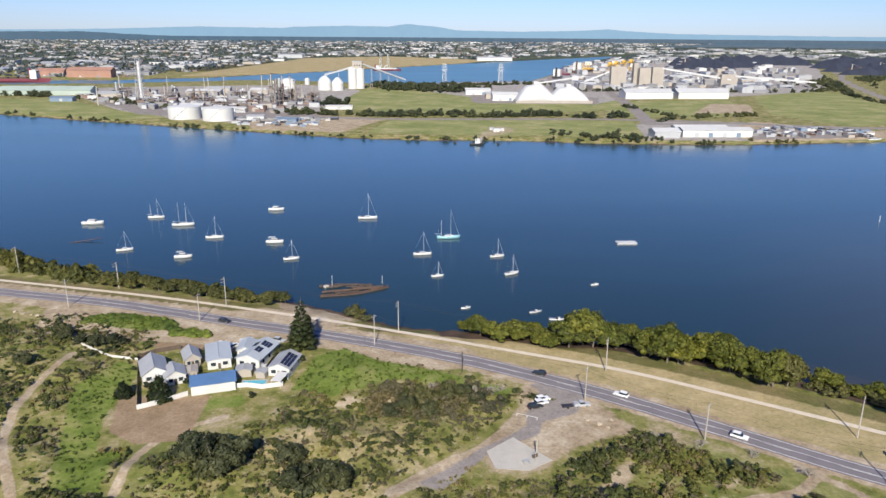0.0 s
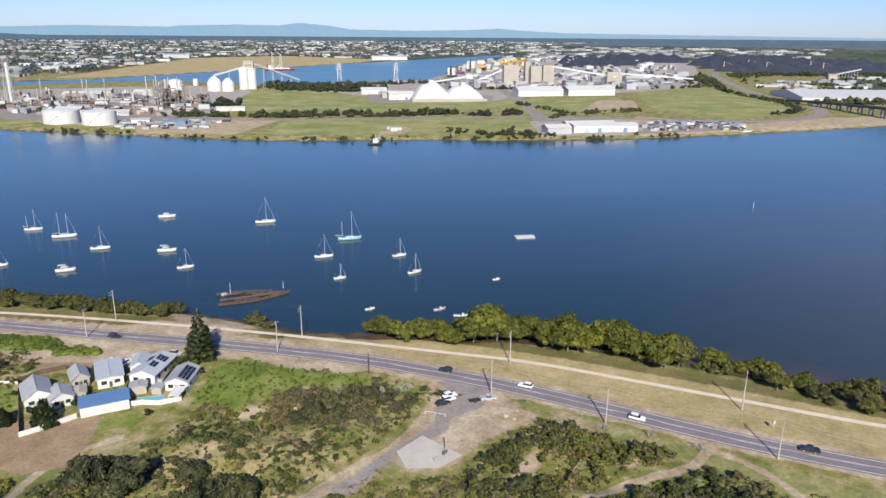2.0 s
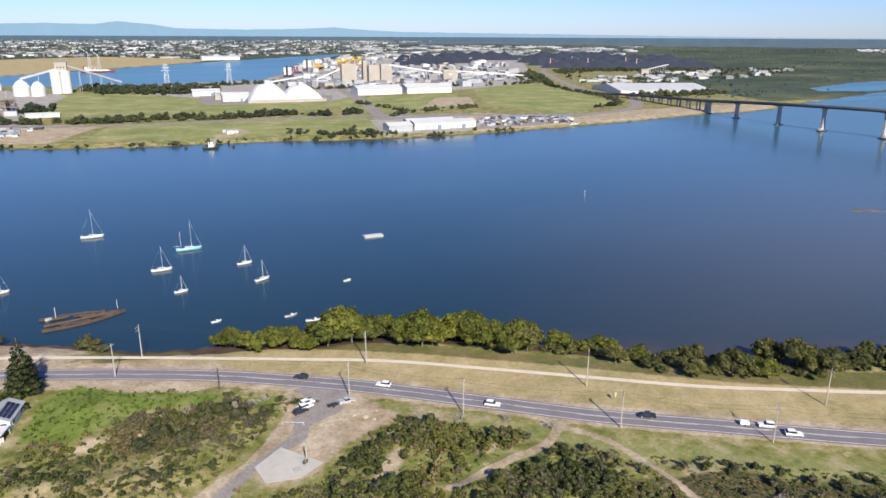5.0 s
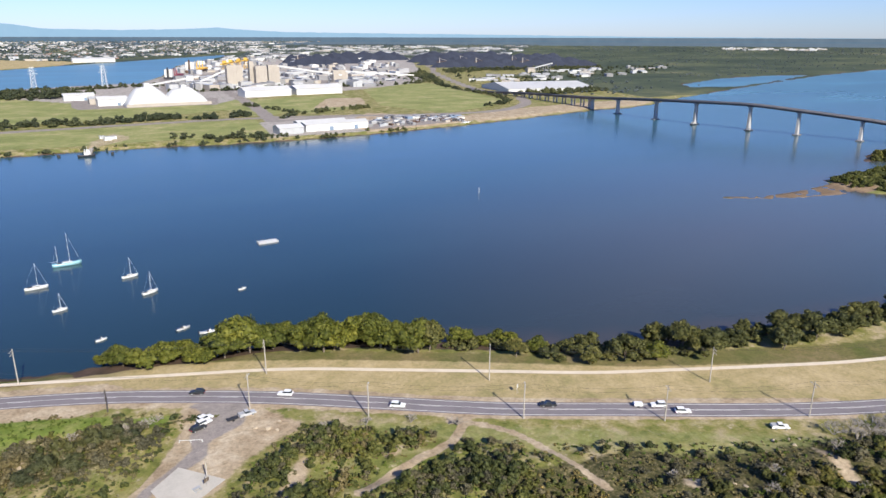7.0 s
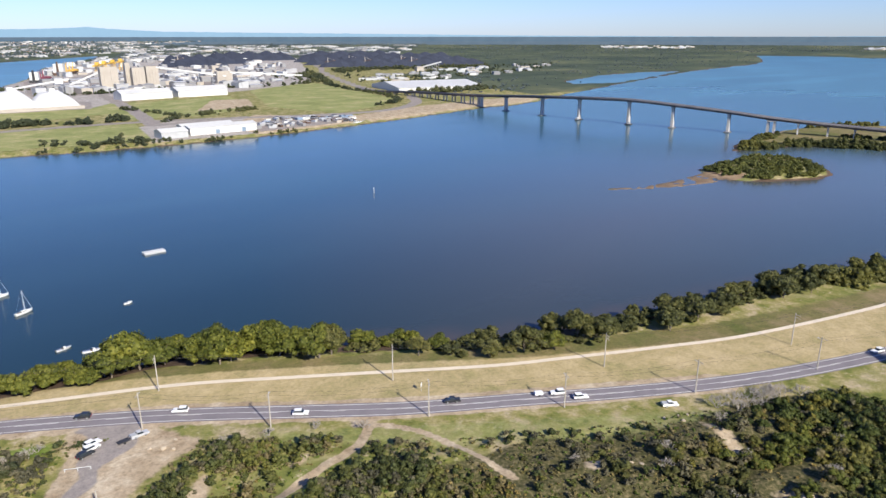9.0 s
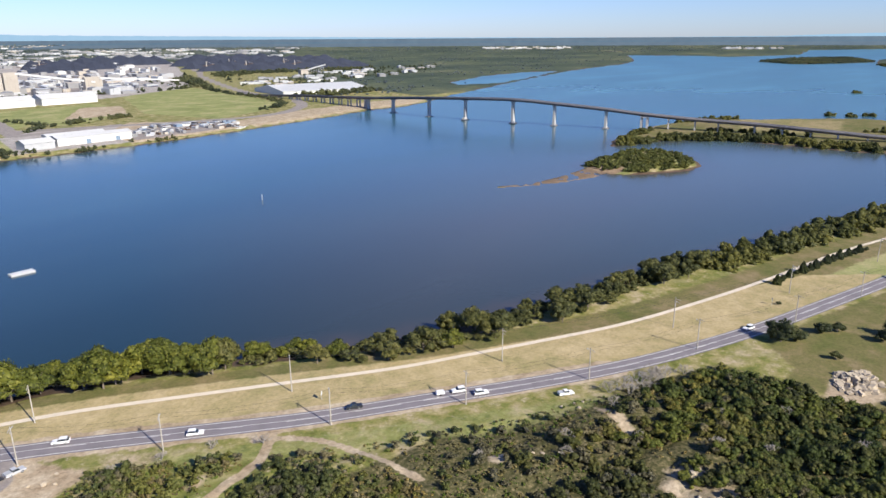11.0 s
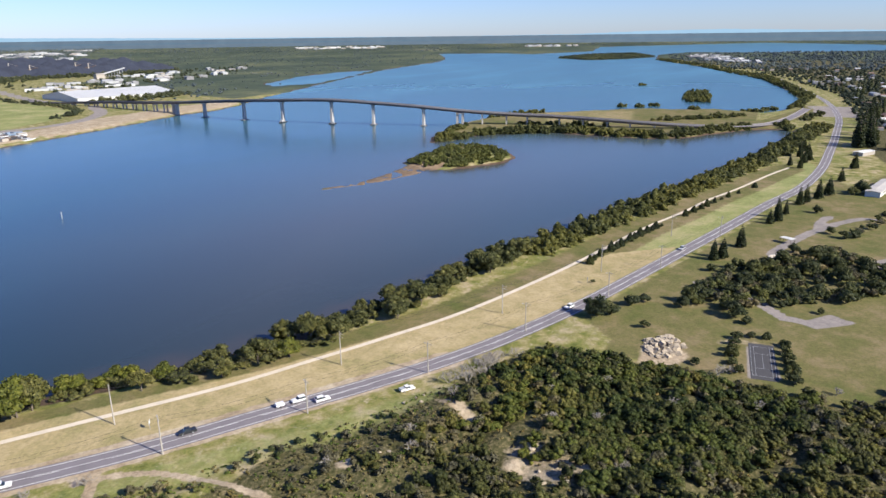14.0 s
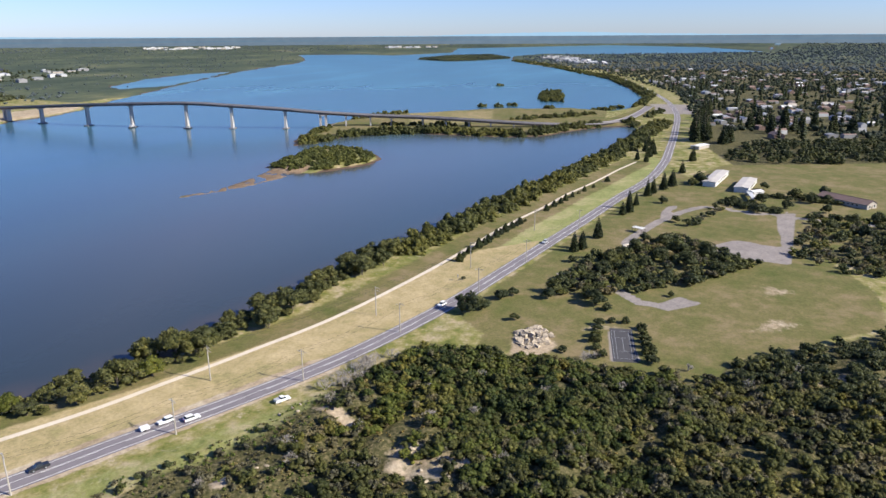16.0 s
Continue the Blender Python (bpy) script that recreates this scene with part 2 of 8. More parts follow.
WHITE = mat("white_paint", (0.56, 0.56, 0.54), 0.12, 0.4, 0.45)
TANK_WHITE = mat("tank_white", (0.58, 0.58, 0.56), 0.08, 0.08, 0.5)
CREAM = mat("cream_cladding", (0.36, 0.325, 0.28), 0.12, 0.15, 0.7)
GREY_STEEL = mat("grey_steel", (0.42, 0.43, 0.44), 0.15, 0.3, 0.55, 0.2)
RUST = mat("rusty_iron", (0.10, 0.062, 0.045), 0.4, 0.6, 0.9, relief=0.03, stain=(0.07, 0.045, 0.035))
DARK = mat("dark_void", (0.03, 0.03, 0.035), 0.2, 0.5, 0.6)
GLASS = mat("window_glass", (0.03, 0.04, 0.05), 0.1, 0.5, 0.12)
RUBBER = mat("black_rubber", (0.025, 0.025, 0.025), 0.1, 2.0, 0.8)


# ---- shape helpers ----
EYE_Z = 110.0
FAR0, FAR_S = 2500.0, 2330.0


def far_scale(r):
    """How much the distant land is drawn in towards the eye, keeping its bearing and height in view."""
    r = np.asarray(r, float)
    return np.where(r > FAR0, (FAR0 + FAR_S * (1 - np.exp(-(np.maximum(r, FAR0) - FAR0) / FAR_S))) / np.maximum(r, 1e-6), 1.0)


def draw_in(v):
    s = far_scale(np.hypot(v[:, 0], v[:, 1]))
    return np.c_[v[:, 0] * s, v[:, 1] * s, EYE_Z + (v[:, 2] - EYE_Z) * s]


def spot(x, y, z=3.0, rz=0.0, size=1.0):
    s = float(far_scale(math.hypot(x, y)))
    return Matrix.Translation((x * s, y * s, EYE_Z + (z - EYE_Z) * s)) @ pose(0, 0, 0, 0, 0, rz) @ Matrix.Scale(s * size, 4)


def fast_mesh(name, verts, faces, materials, index=None, smooth=False):
    """A mesh from arrays; faces is (n, 3) or (n, 4)."""
    me = bpy.data.meshes.new(name)
    verts, faces = np.asarray(verts, np.float32), np.asarray(faces, np.int32)
    k = faces.shape[1]
    me.vertices.add(len(verts))
    me.vertices.foreach_set("co", verts.ravel())
    me.loops.add(faces.size)
    me.loops.foreach_set("vertex_index", faces.ravel())
    me.polygons.add(len(faces))
    me.polygons.foreach_set("loop_start", np.arange(0, faces.size, k, dtype=np.int32))
    for m in materials:
        me.materials.append(m)
    if index is not None:
        me.polygons.foreach_set("material_index", np.asarray(index, np.int32))
    me.polygons.foreach_set("use_smooth", np.full(len(faces), smooth))
    me.update(calc_edges=True)
    me.validate()
    return me


def part(name, bm, material, parent=None, label="", smooth=False):
    me = bpy.data.meshes.new(name)
    bm.normal_update()
    bm.to_mesh(me)
    bm.free()
    me.materials.append(material)
    if smooth:
        me.polygons.foreach_set("use_smooth", [True] * len(me.polygons))
    ob = new(name, me)
    ob.parent = parent
    return tagged(ob, label) if label else ob


def thing(name, label, category, m=Matrix(), group="", kind=""):
    ob = new(name)
    ob.matrix_basis = m
    ob.empty_display_size = 0.5
    return tagged(ob, label, category, group, kind)


def box(x0, x1, y0, y1, z0, z1, bm=None, bevel=0.0):
    bm = bm or bmesh.new()
    r = bmesh.ops.create_cube(bm, size=1, matrix=Matrix.Translation(((x0 + x1) / 2, (y0 + y1) / 2, (z0 + z1) / 2)) @ Matrix.Diagonal((x1 - x0, y1 - y0, z1 - z0, 1)))
    if bevel:
        bmesh.ops.bevel(bm, geom=list({e for v in r["verts"] for e in v.link_edges}), offset=bevel, segments=2, affect='EDGES')
    return bm


def rod(a, b, r0, r1=None, seg=8, bm=None):
    """A tapered round bar from a to b."""
    bm = bm or bmesh.new()
    a, b = Vector(a), Vector(b)
    m = Matrix.Translation((a + b) / 2) @ (b - a).to_track_quat('Z', 'Y').to_matrix().to_4x4()
    bmesh.ops.create_cone(bm, cap_ends=True, segments=seg, radius1=r0, radius2=r0 if r1 is None else r1, depth=(b - a).length, matrix=m)
    return bm


def solid(profile, x0, x1, bm=None):
    """A profile of (y, z) pairs drawn along x."""
    bm = bm or bmesh.new()
    a = [bm.verts.new((x0, y, z)) for y, z in profile]
    b = [bm.verts.new((x1, y, z)) for y, z in profile]
    bm.faces.new(a[::-1])
    bm.faces.new(b)
    for i in range(len(a)):
        j = (i + 1) % len(a)
        bm.faces.new((a[i], a[j], b[j], b[i]))
    bmesh.ops.recalc_face_normals(bm, faces=bm.faces[:])
    return bm


def spin(rings, seg=24, bm=None):
    """A turned body from (radius, height) pairs."""
    bm = bm or bmesh.new()
    rows = []
    for r, z in rings:
        rows.append([bm.verts.new((r * math.cos(2 * math.pi * i / seg), r * math.sin(2 * math.pi * i / seg), z)) for i in range(seg)])
    for a, b in zip(rows, rows[1:]):
        for i in range(seg):
            j = (i + 1) % seg
            bm.faces.new((a[i], a[j], b[j], b[i]))
    bm.faces.new(rows[0][::-1])
    bm.faces.new(rows[-1])
    return bm


def edge_distance(px, py, poly, closed=True):
    d = np.full(np.shape(px), 1e18)
    n = len(poly)
    for i in range(n if closed else n - 1):
        (ax, ay), (bx, by) = poly[i], poly[(i + 1) % n]
        ex, ey = bx - ax, by - ay
        t = np.clip(((px - ax) * ex + (py - ay) * ey) / (ex * ex + ey * ey + 1e-9), 0, 1)
        d = np.minimum(d, (px - ax - t * ex) ** 2 + (py - ay - t * ey) ** 2)
    return np.sqrt(d)


def inside(px, py, poly):
    c = np.zeros(np.shape(px), bool)
    for (ax, ay), (bx, by) in zip(poly, poly[1:] + poly[:1]):
        c ^= ((ay > py) != (by > py)) & (px < (bx - ax) * (py - ay) / (by - ay + 1e-12) + ax)
    return c


def signed(px, py, poly):
    """Distance to the outline of poly, positive inside."""
    d = edge_distance(px, py, poly)
    return np.where(inside(px, py, poly), d, -d)


def smooth_line(pts, step=6.0):
    """A smooth curve through pts, at even steps."""
    p = np.array(pts, float)
    q = np.vstack([2 * p[0] - p[1], p, 2 * p[-1] - p[-2]])
    out = []
    for i in range(1, len(q) - 2):
        n = max(2, int(np.linalg.norm(q[i + 1] - q[i]) / step))
        for u in np.linspace(0, 1, n, endpoint=False):
            out.append(0.5 * (2 * q[i] + (q[i + 1] - q[i - 1]) * u + (2 * q[i - 1] - 5 * q[i] + 4 * q[i + 1] - q[i + 2]) * u * u
                              + (3 * q[i] - q[i - 1] - 3 * q[i + 1] + q[i + 2]) * u ** 3))
    out.append(p[-1])
    return np.array(out)


def ripple(x, y, size, seed, n=9):
    """Smooth uneven noise of about -1 to 1, with features of the given size."""
    rng = np.random.RandomState(seed)
    v = 0
    for _ in range(n):
        a, k = rng.uniform(0, 2 * math.pi), 2 * math.pi / size * rng.uniform(0.5, 1.6)
        v = v + np.sin((x * math.cos(a) + y * math.sin(a)) * k + rng.uniform(0, 6.3))
    return v / math.sqrt(n) / 1.3


# ---- the lie of the land ----
NEAR_SHORE = [(-2600, 900), (-600, 470), (-227, 351), (-192, 329), (-143, 310), (-75, 289), (-41, 273), (-16, 257), (5, 254), (71, 240), (108, 222),
              (144, 199), (176, 179), (230, 164), (305, 149), (390, 128), (470, 108), (585, 78), (690, 55), (790, 40), (880, 24), (908, 28),
              (916, 46), (903, 68), (862, 99), (802, 130), (783, 162), (784, 202), (789, 272), (757, 331), (717, 355), (662, 368), (713, 391), (791, 405), (848, 412), (937, 407),
              (969, 369), (1012, 322), (1064, 275), (1102, 222), (1088, 198), (1120, 140), (1090, 75), (1149, 48), (1365, 34), (1607, 76), (1904, 140), (2234, 241), (2523, 369),
              (3148, 646), (3808, 767), (4265, 691), (4184, 236), (4897, -604), (60000, -9000), (60000, -60000), (-60000, -60000), (-60000, 900)]
FAR_SHORE = [(-2600, 1800), (-1500, 1370), (-618, 1010), (-466, 942), (-335, 888), (-195, 830), (-98, 791), (-9, 777), (78, 779), (227, 756), (319, 757), (398, 769), (501, 786),
             (617, 812), (763, 852), (838, 852), (926, 882), (1059, 948), (1341, 1056), (2071, 1320), (2761, 1483), (3100, 1620), (3918, 2094), (4064, 1750), (3913, 1485),
             (4532, 1328), (5985, 1690), (7813, 574), (6600, -300), (4897, -604), (60000, -8000), (60000, 60000), (-60000, 60000), (-60000, 1800)]
CHANNEL = [(-3000, 1450), (-976, 1600), (-753, 1660), (-508, 1800), (-394, 1830), (-114, 1704), (34, 1783), (230, 1849), (330, 2150), (495, 2843), (959, 4071),
           (1064, 4445), (525, 3679), (105, 3066), (-155, 2633), (-462, 2152), (-609, 1927), (-808, 1803), (-1070, 1773), (-3000, 1700)]
LAGOON = [(1300, 1130), (1367, 1221), (1658, 1348), (1918, 1385), (2040, 1338), (1700, 1200), (1400, 1095)]
ISLAND = [(544, 330), (532, 308), (531, 281), (549, 263), (586, 247), (624, 255), (652, 280), (662, 316), (636, 336), (592, 335)]
MID_ISLE = [(3259, 1116), (3732, 1120), (4031, 946), (3453, 714), (3171, 810), (3047, 913)]
SPIT = [(412, 334), (430, 320), (452, 307), (484, 298), (512, 292), (540, 284), (556, 300), (545, 322), (515, 318), (486, 316), (451, 317), (430, 327)]

ROAD = smooth_line([(-420, 352), (-260, 306), (-188, 287), (-134, 274), (-82, 256), (-36, 240.6), (5, 224.3), (33, 209.4), (56.4, 195), (85.6, 174.2), (111.5, 156), (141.6, 138.4), (172.8, 120.1), (199.3, 106.2), (227.6, 94.2), (269.7, 80.2),
                    (319.7, 67.3), (372.8, 54.2), (431, 40), (495, 25), (560, 8), (640, -3), (719, -8), (874, -15), (1068, -18), (1300, 0), (1600, 50), (1900, 105)])
PATH_LINE = smooth_line([(-420, 372), (-260, 318), (-197, 302), (-127, 284), (-71, 266.5), (-26.1, 250.5), (26.6, 229.4), (63, 214), (93.2, 196.3), (120.8, 179.4), (151.2, 160.9), (176, 149), (205.6, 135.4), (240, 121),
                         (289, 107.2), (334.5, 97), (397, 85), (453, 70), (490, 62), (537, 48), (600, 32), (640, 20)])


def land_distance(x, y):
    """Metres inland of the nearest shore; negative over water."""
    d = np.maximum(signed(x, y, NEAR_SHORE), np.minimum(np.minimum(signed(x, y, FAR_SHORE), -signed(x, y, CHANNEL)), -signed(x, y, LAGOON)))
    d = np.maximum(d, np.maximum(signed(x, y, ISLAND), signed(x, y, MID_ISLE)))
    r = np.hypot(x, y)
    return d + ripple(x, y, 40, 3) * np.clip(r / 400, 0.8, 6) + ripple(x, y, 13, 4) * 0.8


DUNES = [(-420, 300), (-190, 262), (-150, 250), (-120, 240), (-100, 236), (-28, 226), (0, 214), (26, 200), (48, 186), (75, 168), (140, 126), (190, 96), (225, 74), (232, 45), (222, 25), (224, -20), (290, -90), (290, -400), (-420, -400)]

LEVEL = [[(25, 192), (46, 196), (58, 178), (37, 165), (28, 153), (10, 153), (8, 168)], [(-104, 240), (-38, 236), (-44, 198), (-52, 190), (-66, 166), (-96, 166), (-106, 200)]]


def land_height(x, y):
    d = land_distance(x, y)
    h = np.where(d > 0, 3.0 * np.clip(d / 14, 0, 1) ** 0.8, np.maximum(d * 0.15, -3.0))
    spit = signed(x, y, SPIT)
    h = np.maximum(h, np.where(spit > -3, np.clip((spit + 3) * 0.03, 0, 0.07) - 0.064 + 0.022 * ripple(x, y, 22, 8) + 0.014 * ripple(x, y, 6, 9), -9))
    dune = np.clip(signed(x, y, DUNES) / 18, 0, 1)
    for site in LEVEL:
        dune = dune * np.clip((-signed(x, y, site) - 1) / 9, 0, 1)
    return h + dune * (1.1 + 1.3 * ripple(x, y, 34, 5) + 0.5 * ripple(x, y, 11, 6))


def height_at(x, y):
    return float(land_height(np.array([float(x)]), np.array([float(y)]))[0])


def polar_grid(bearings, radii):
    b, r = np.meshgrid(np.radians(bearings), radii)
    v = np.c_[(r * np.sin(b)).ravel(), (r * np.cos(b)).ravel()]
    nb, nr = len(bearings), len(radii)
    i = np.arange((nr - 1) * nb).reshape(nr - 1, nb)
    j = np.roll(i, -1, axis=1)
    f = np.c_[i.ravel(), (i + nb).ravel(), (j + nb).ravel(), j.ravel()]
    return v, f


bearings = np.r_[np.arange(-42, 116, 0.4), np.arange(116, 318, 4.0)]
radii = np.r_[0.02, np.geomspace(2, 100, 24)[:-1], np.geomspace(100, 1300, 260)[:-1], np.geomspace(1300, 9000, 110)]
gv, gf = polar_grid(bearings, radii)
gx, gy = gv[:, 0], gv[:, 1]
gz = land_height(gx, gy)
ground = new("ground", fast_mesh("ground", draw_in(np.c_[gx, gy, gz]), gf, [GROUND], smooth=True))
tagged(ground, "coastal ground of dune grass, sand and dry lawn", "ground", kind="structure")


def cover(polys, soft):
    """How far each spot lies inside any of the polys, from 0 to 1."""
    w = np.zeros(len(gx))
    for p in polys:
        w = np.maximum(w, np.clip(0.5 + signed(gx, gy, p) / (2 * soft), 0, 1))
    return w


def strip(line, width, soft):
    return np.clip(0.5 + (width / 2 - edge_distance(gx, gy, [tuple(p) for p in line[::2]], False)) / (2 * soft), 0, 1)


VERGE = [(-20, 249), (30, 239), (78, 214), (120, 188), (165, 158), (240, 120), (300, 106), (345, 88), (372, 60), (340, 65), (270, 82), (200, 108.5), (143, 141), (87, 177), (33, 212), (-30, 240)]
FADED = [(497, 851), (640, 908), (813, 939), (983, 950), (926, 882), (838, 852), (763, 852), (617, 812), (511, 789)], [(860, 320), (1000, 370), (1040, 320), (1040, 230), (900, 200), (850, 260)], [(-70, 170), (-20, 196), (20, 176), (-10, 150), (-60, 148)]
DRY = [VERGE, [(-703, 1941), (-609, 1960), (-449, 2160), (-154, 2650), (104, 3080), (265, 3400), (-265, 3987), (-654, 3583), (-664, 2899)]]
LUSH = [[(-46, 200), (-42, 225), (-33, 231), (-20, 221), (-8, 217), (10, 209), (4, 204), (-14, 207), (-22, 202), (-33, 196)], [(-137, 258), (-130, 264), (-106, 258), (-96, 247), (-110, 246), (-125, 250)],
        [(-95, 148), (-114, 200), (-108, 220), (-98, 215), (-97, 183), (-91, 165), (-84, 165), (-82, 146)], [(-75, 186), (-58, 190), (-60, 197), (-74, 193)], [(2, 210), (25, 201), (22, 196), (-4, 204)]]
MOWN = [[(-168, 1116), (-157, 1476), (-93, 1566), (103, 1257), (259, 1193), (256, 1099), (101, 1024), (-62, 1038)], [(-82, 817), (-64, 951), (49, 957), (41, 799)], [(87, 959), (149, 963), (131, 803), (77, 801)],
        [(330, 1252), (523, 1289), (471, 1071), (368, 985), (304, 1021)], [(614, 1401), (835, 1546), (770, 1200), (720, 1020), (645, 960), (526, 901), (491, 1051)], [(-950, 1250), (-640, 1230), (-480, 1060), (-360, 960), (-420, 930), (-618, 1020)],
        [(215, 34), (225, 48), (266, 36), (264, 1), (328, -35), (321, -61), (288, -79), (255, -47), (242, -26), (223, -21), (222, -4)],
        [(242, 62), (257, 76), (300, 66), (360, 50), (442, 30), (541, 2), (600, -12), (560, -30), (492, -41), (424, -12), (335, 29), (279, 35), (273, 12), (242, 40)],
        [(621, -50), (690, -190), (549, -160), (541, -89), (578, -71)], [(-420, 372), (-200, 308), (-60, 270), (-70, 262), (-200, 296), (-420, 358)],
        [(430, -30), (500, -110), (560, -120), (480, -20)], [(228, 60), (300, 62), (420, 26), (560, -16), (640, -50), (690, -190), (549, -200), (470, -130), (380, -80), (330, -92), (288, -86), (262, -50), (246, -24), (228, -10)], [(850, 60), (1100, 10), (1250, 10), (1100, 40), (900, 85)]]
EARTH = [SPIT, [(-92, 175), (-98, 196), (-77, 195), (-70, 197), (-69, 171), (-82, 169)], [(-104, 236), (-62, 232), (-64, 226), (-90, 230), (-98, 228)]]
PASTURE = MOWN[:6] + [[(130, 800), (230, 775), (260, 950), (150, 960)], [(40, 800), (80, 798), (90, 950), (45, 950)], [(60, 183), (110, 150), (160, 117), (192, 97), (180, 90), (150, 100), (110, 125), (75, 155), (64, 168)], [(250, 1180), (300, 1250), (330, 1300), (310, 1000), (262, 1000)], [(345, 92), (453, 66), (560, 38), (640, 14), (680, 8), (640, -4), (500, 24), (362, 60)]]
YARDS = [[(-640, 1280), (-420, 985), (-250, 900), (-100, 960), (-180, 1010), (-168, 1116), (-157, 1476), (-300, 1640), (-700, 1500)], [(-93, 1566), (103, 1257), (260, 1180), (330, 1280), (614, 1401), (835, 1546), (1100, 2050), (1700, 3300), (1000, 3900), (495, 2800), (330, 2100), (230, 1840), (34, 1770), (-100, 1690)], [(225, 770), (330, 770), (510, 800), (540, 900), (300, 950), (240, 900)]]
SAND = [[(25, 190), (28, 206.5), (35, 205), (47, 198), (56, 178), (37, 167), (27, 157), (14, 157), (12, 166)], [(-70, 284), (-40, 272), (-30, 257), (-62, 266)],
        [(-33, 233), (-20, 232), (-4, 224), (6, 216), (-2, 214), (-22, 222)], [(-287, 1024), (-97, 976), (-72, 950), (-114, 816), (-223, 850)], [(423, 958), (532, 847), (501, 796), (341, 767), (345, 850)],
        [(-160, 272), (-95, 252), (-60, 236), (-62, 230), (-100, 236), (-150, 240)], [(226, 47), (240, 49), (246, 38), (238, 32), (228, 36)], [(380, 1060), (470, 1060), (523, 1200), (470, 1230)],
        [(-92, 262), (-70, 270), (-45, 262), (-34, 252), (-46, 252), (-72, 260)], [(152, 44), (157, 47), (160, 43), (155, 40)], [(157, 60), (160, 62), (162, 59), (159, 57)], [(660, 368), (713, 393), (791, 407), (850, 414), (850, 404), (790, 394), (715, 380)],
        [(30, 177), (40, 184), (48, 184), (58, 179), (53, 174), (41, 174), (37, 167), (30, 164)]]
PAVED = [[(28, 206.5), (35, 205), (46.5, 198), (44, 190), (42, 186), (31, 181), (29, 174), (24, 171), (17, 169), (13, 163), (7, 155), (1, 148), (-6, 149), (4, 159), (12, 168), (20, 174), (26, 180), (26, 186), (30, 193), (32, 200)], [(-420, 1000), (-270, 930), (-150, 1000), (-260, 1200), (-480, 1300), (-560, 1180)], [(60, 1200), (270, 1195), (300, 1330), (60, 1450)],
         [(379, -22), (401, -41), (391, -65), (478, -77), (472, -82), (361, -63), (368, -38)], [(289, -1), (302, -10), (296, -20), (283, -5)], [(230, 13), (257, 16), (259, 9), (233, 3)],
         [(230, 1480), (700, 1480), (760, 1800), (600, 2300), (300, 2000)], [(350, 880), (500, 860), (480, 800), (350, 780)], [(1050, 5), (1200, 20), (1200, -40), (1050, -40)]]
SCRUBLAND = [[(100, 124), (126, 120), (159, 103), (197, 93), (227, 80), (224, 35), (225, 9), (236, -22), (248, -60), (262, -130), (173, -150), (0, -100), (60, 120)], [(241, -24), (255, -47), (283, -84), (340, -220), (201, -163), (210, -31)],
             [(314, 42), (383, 3), (399, -11), (358, -50), (324, -20), (284, 17), (286, 55)], [(-22, 200), (15, 200), (8, 180), (-20, 182)], [(620, -190), (640, -60), (760, -40), (1080, -60), (2000, 40), (2500, 300), (3100, 560), (3800, 700), (4200, 220), (4900, -620), (9000, -1300), (9000, -6000), (700, -2500)],
             [(380, -60), (480, -85), (470, -200), (350, -140)], 
             [(-3000, 2100), (-700, 2200), (-640, 3600), (-300, 4100), (600, 4200), (1500, 4600), (3000, 9000), (-3000, 9000)]]
MARSHLAND = [(990, 960), (1341, 1000), (2100, 1270), (2800, 1430), (3940, 2090), (4150, 1800), (3880, 1420), (4532, 1280), (5985, 1700), (7800, 600), (9000, 600), (9000, 9000), (2600, 9000), (1900, 2600), (1800, 2100), (1200, 1700)]
DELTA = [(675, 366), (790, 402), (938, 404), (968, 366), (1010, 320), (1100, 220), (1086, 198), (1115, 140), (1088, 80), (905, 70), (805, 132), (787, 164), (792, 272), (760, 330)]
TRACKS = [([(-10, 146), (1, 157), (13, 167), (22, 179), (27, 188)], 5.0), ([(-102, 145), (-119, 171), (-126, 196), (-127, 226)], 2.6), ([(-78, 146), (-79, 165), (-72, 177), (-59, 185)], 2.6), ([(57, 138), (72, 143), (89, 148), (98, 156)], 3.0),
          ([(94, 158), (101, 152), (107, 142), (110, 125), (111, 107)], 2.6), ([(-420, 352), (-188, 287), (-82, 256), (5, 224)], 19.0), ([(5, 224), (57, 195), (112, 156.5), (199, 106.5)], 12.5)]
WORN = [[(222, -36), (236, -44), (246, -66), (238, -78), (226, -58)], [(142, 56), (148, 66), (158, 70), (166, 64), (165, 50), (156, 40), (146, 44)], [(134, 92), (140, 100), (146, 96), (142, 90)], [(268, -30), (290, -44), (284, -60), (270, -46)], [(306, -42), (332, -44), (322, -66)], [(60, 186), (80, 172), (70, 164), (56, 176)], [(250, 34), (266, 22), (262, -4), (252, 24)], [(40, 778), (56, 782), (92, 828), (96, 856), (80, 900), (62, 862), (46, 824)]]
BARE = [[(38, 145), (42, 152), (50, 162), (53, 158), (46, 147), (42, 143)], [(172, 99), (168, 92), (164, 80), (168, 79), (173, 88)], [(-21, 190), (-16, 196), (-10, 192), (-15, 186)], [(68, 150), (73, 155), (77, 151), (72, 147)], [(126, 101), (130, 104), (133, 100), (129, 97)], [(146, 60), (150, 66), (154, 62), (150, 57)], [(-32, 192), (-28, 197), (-22, 193), (-27, 188)]]
gd = land_distance(gx, gy)
near_mud = np.where((np.hypot(gx, gy) < 1000) & (gy < 500), np.clip((np.where(gx < 0, 7, np.where(gx < 400, 14, 6)) - gd) / 6, 0, 1), np.clip((3 - gd) / 4, 0, 1)) * np.where(signed(gx, gy, SPIT) < -8, 1, 0.5)
sandy = cover(SAND, 3.5)
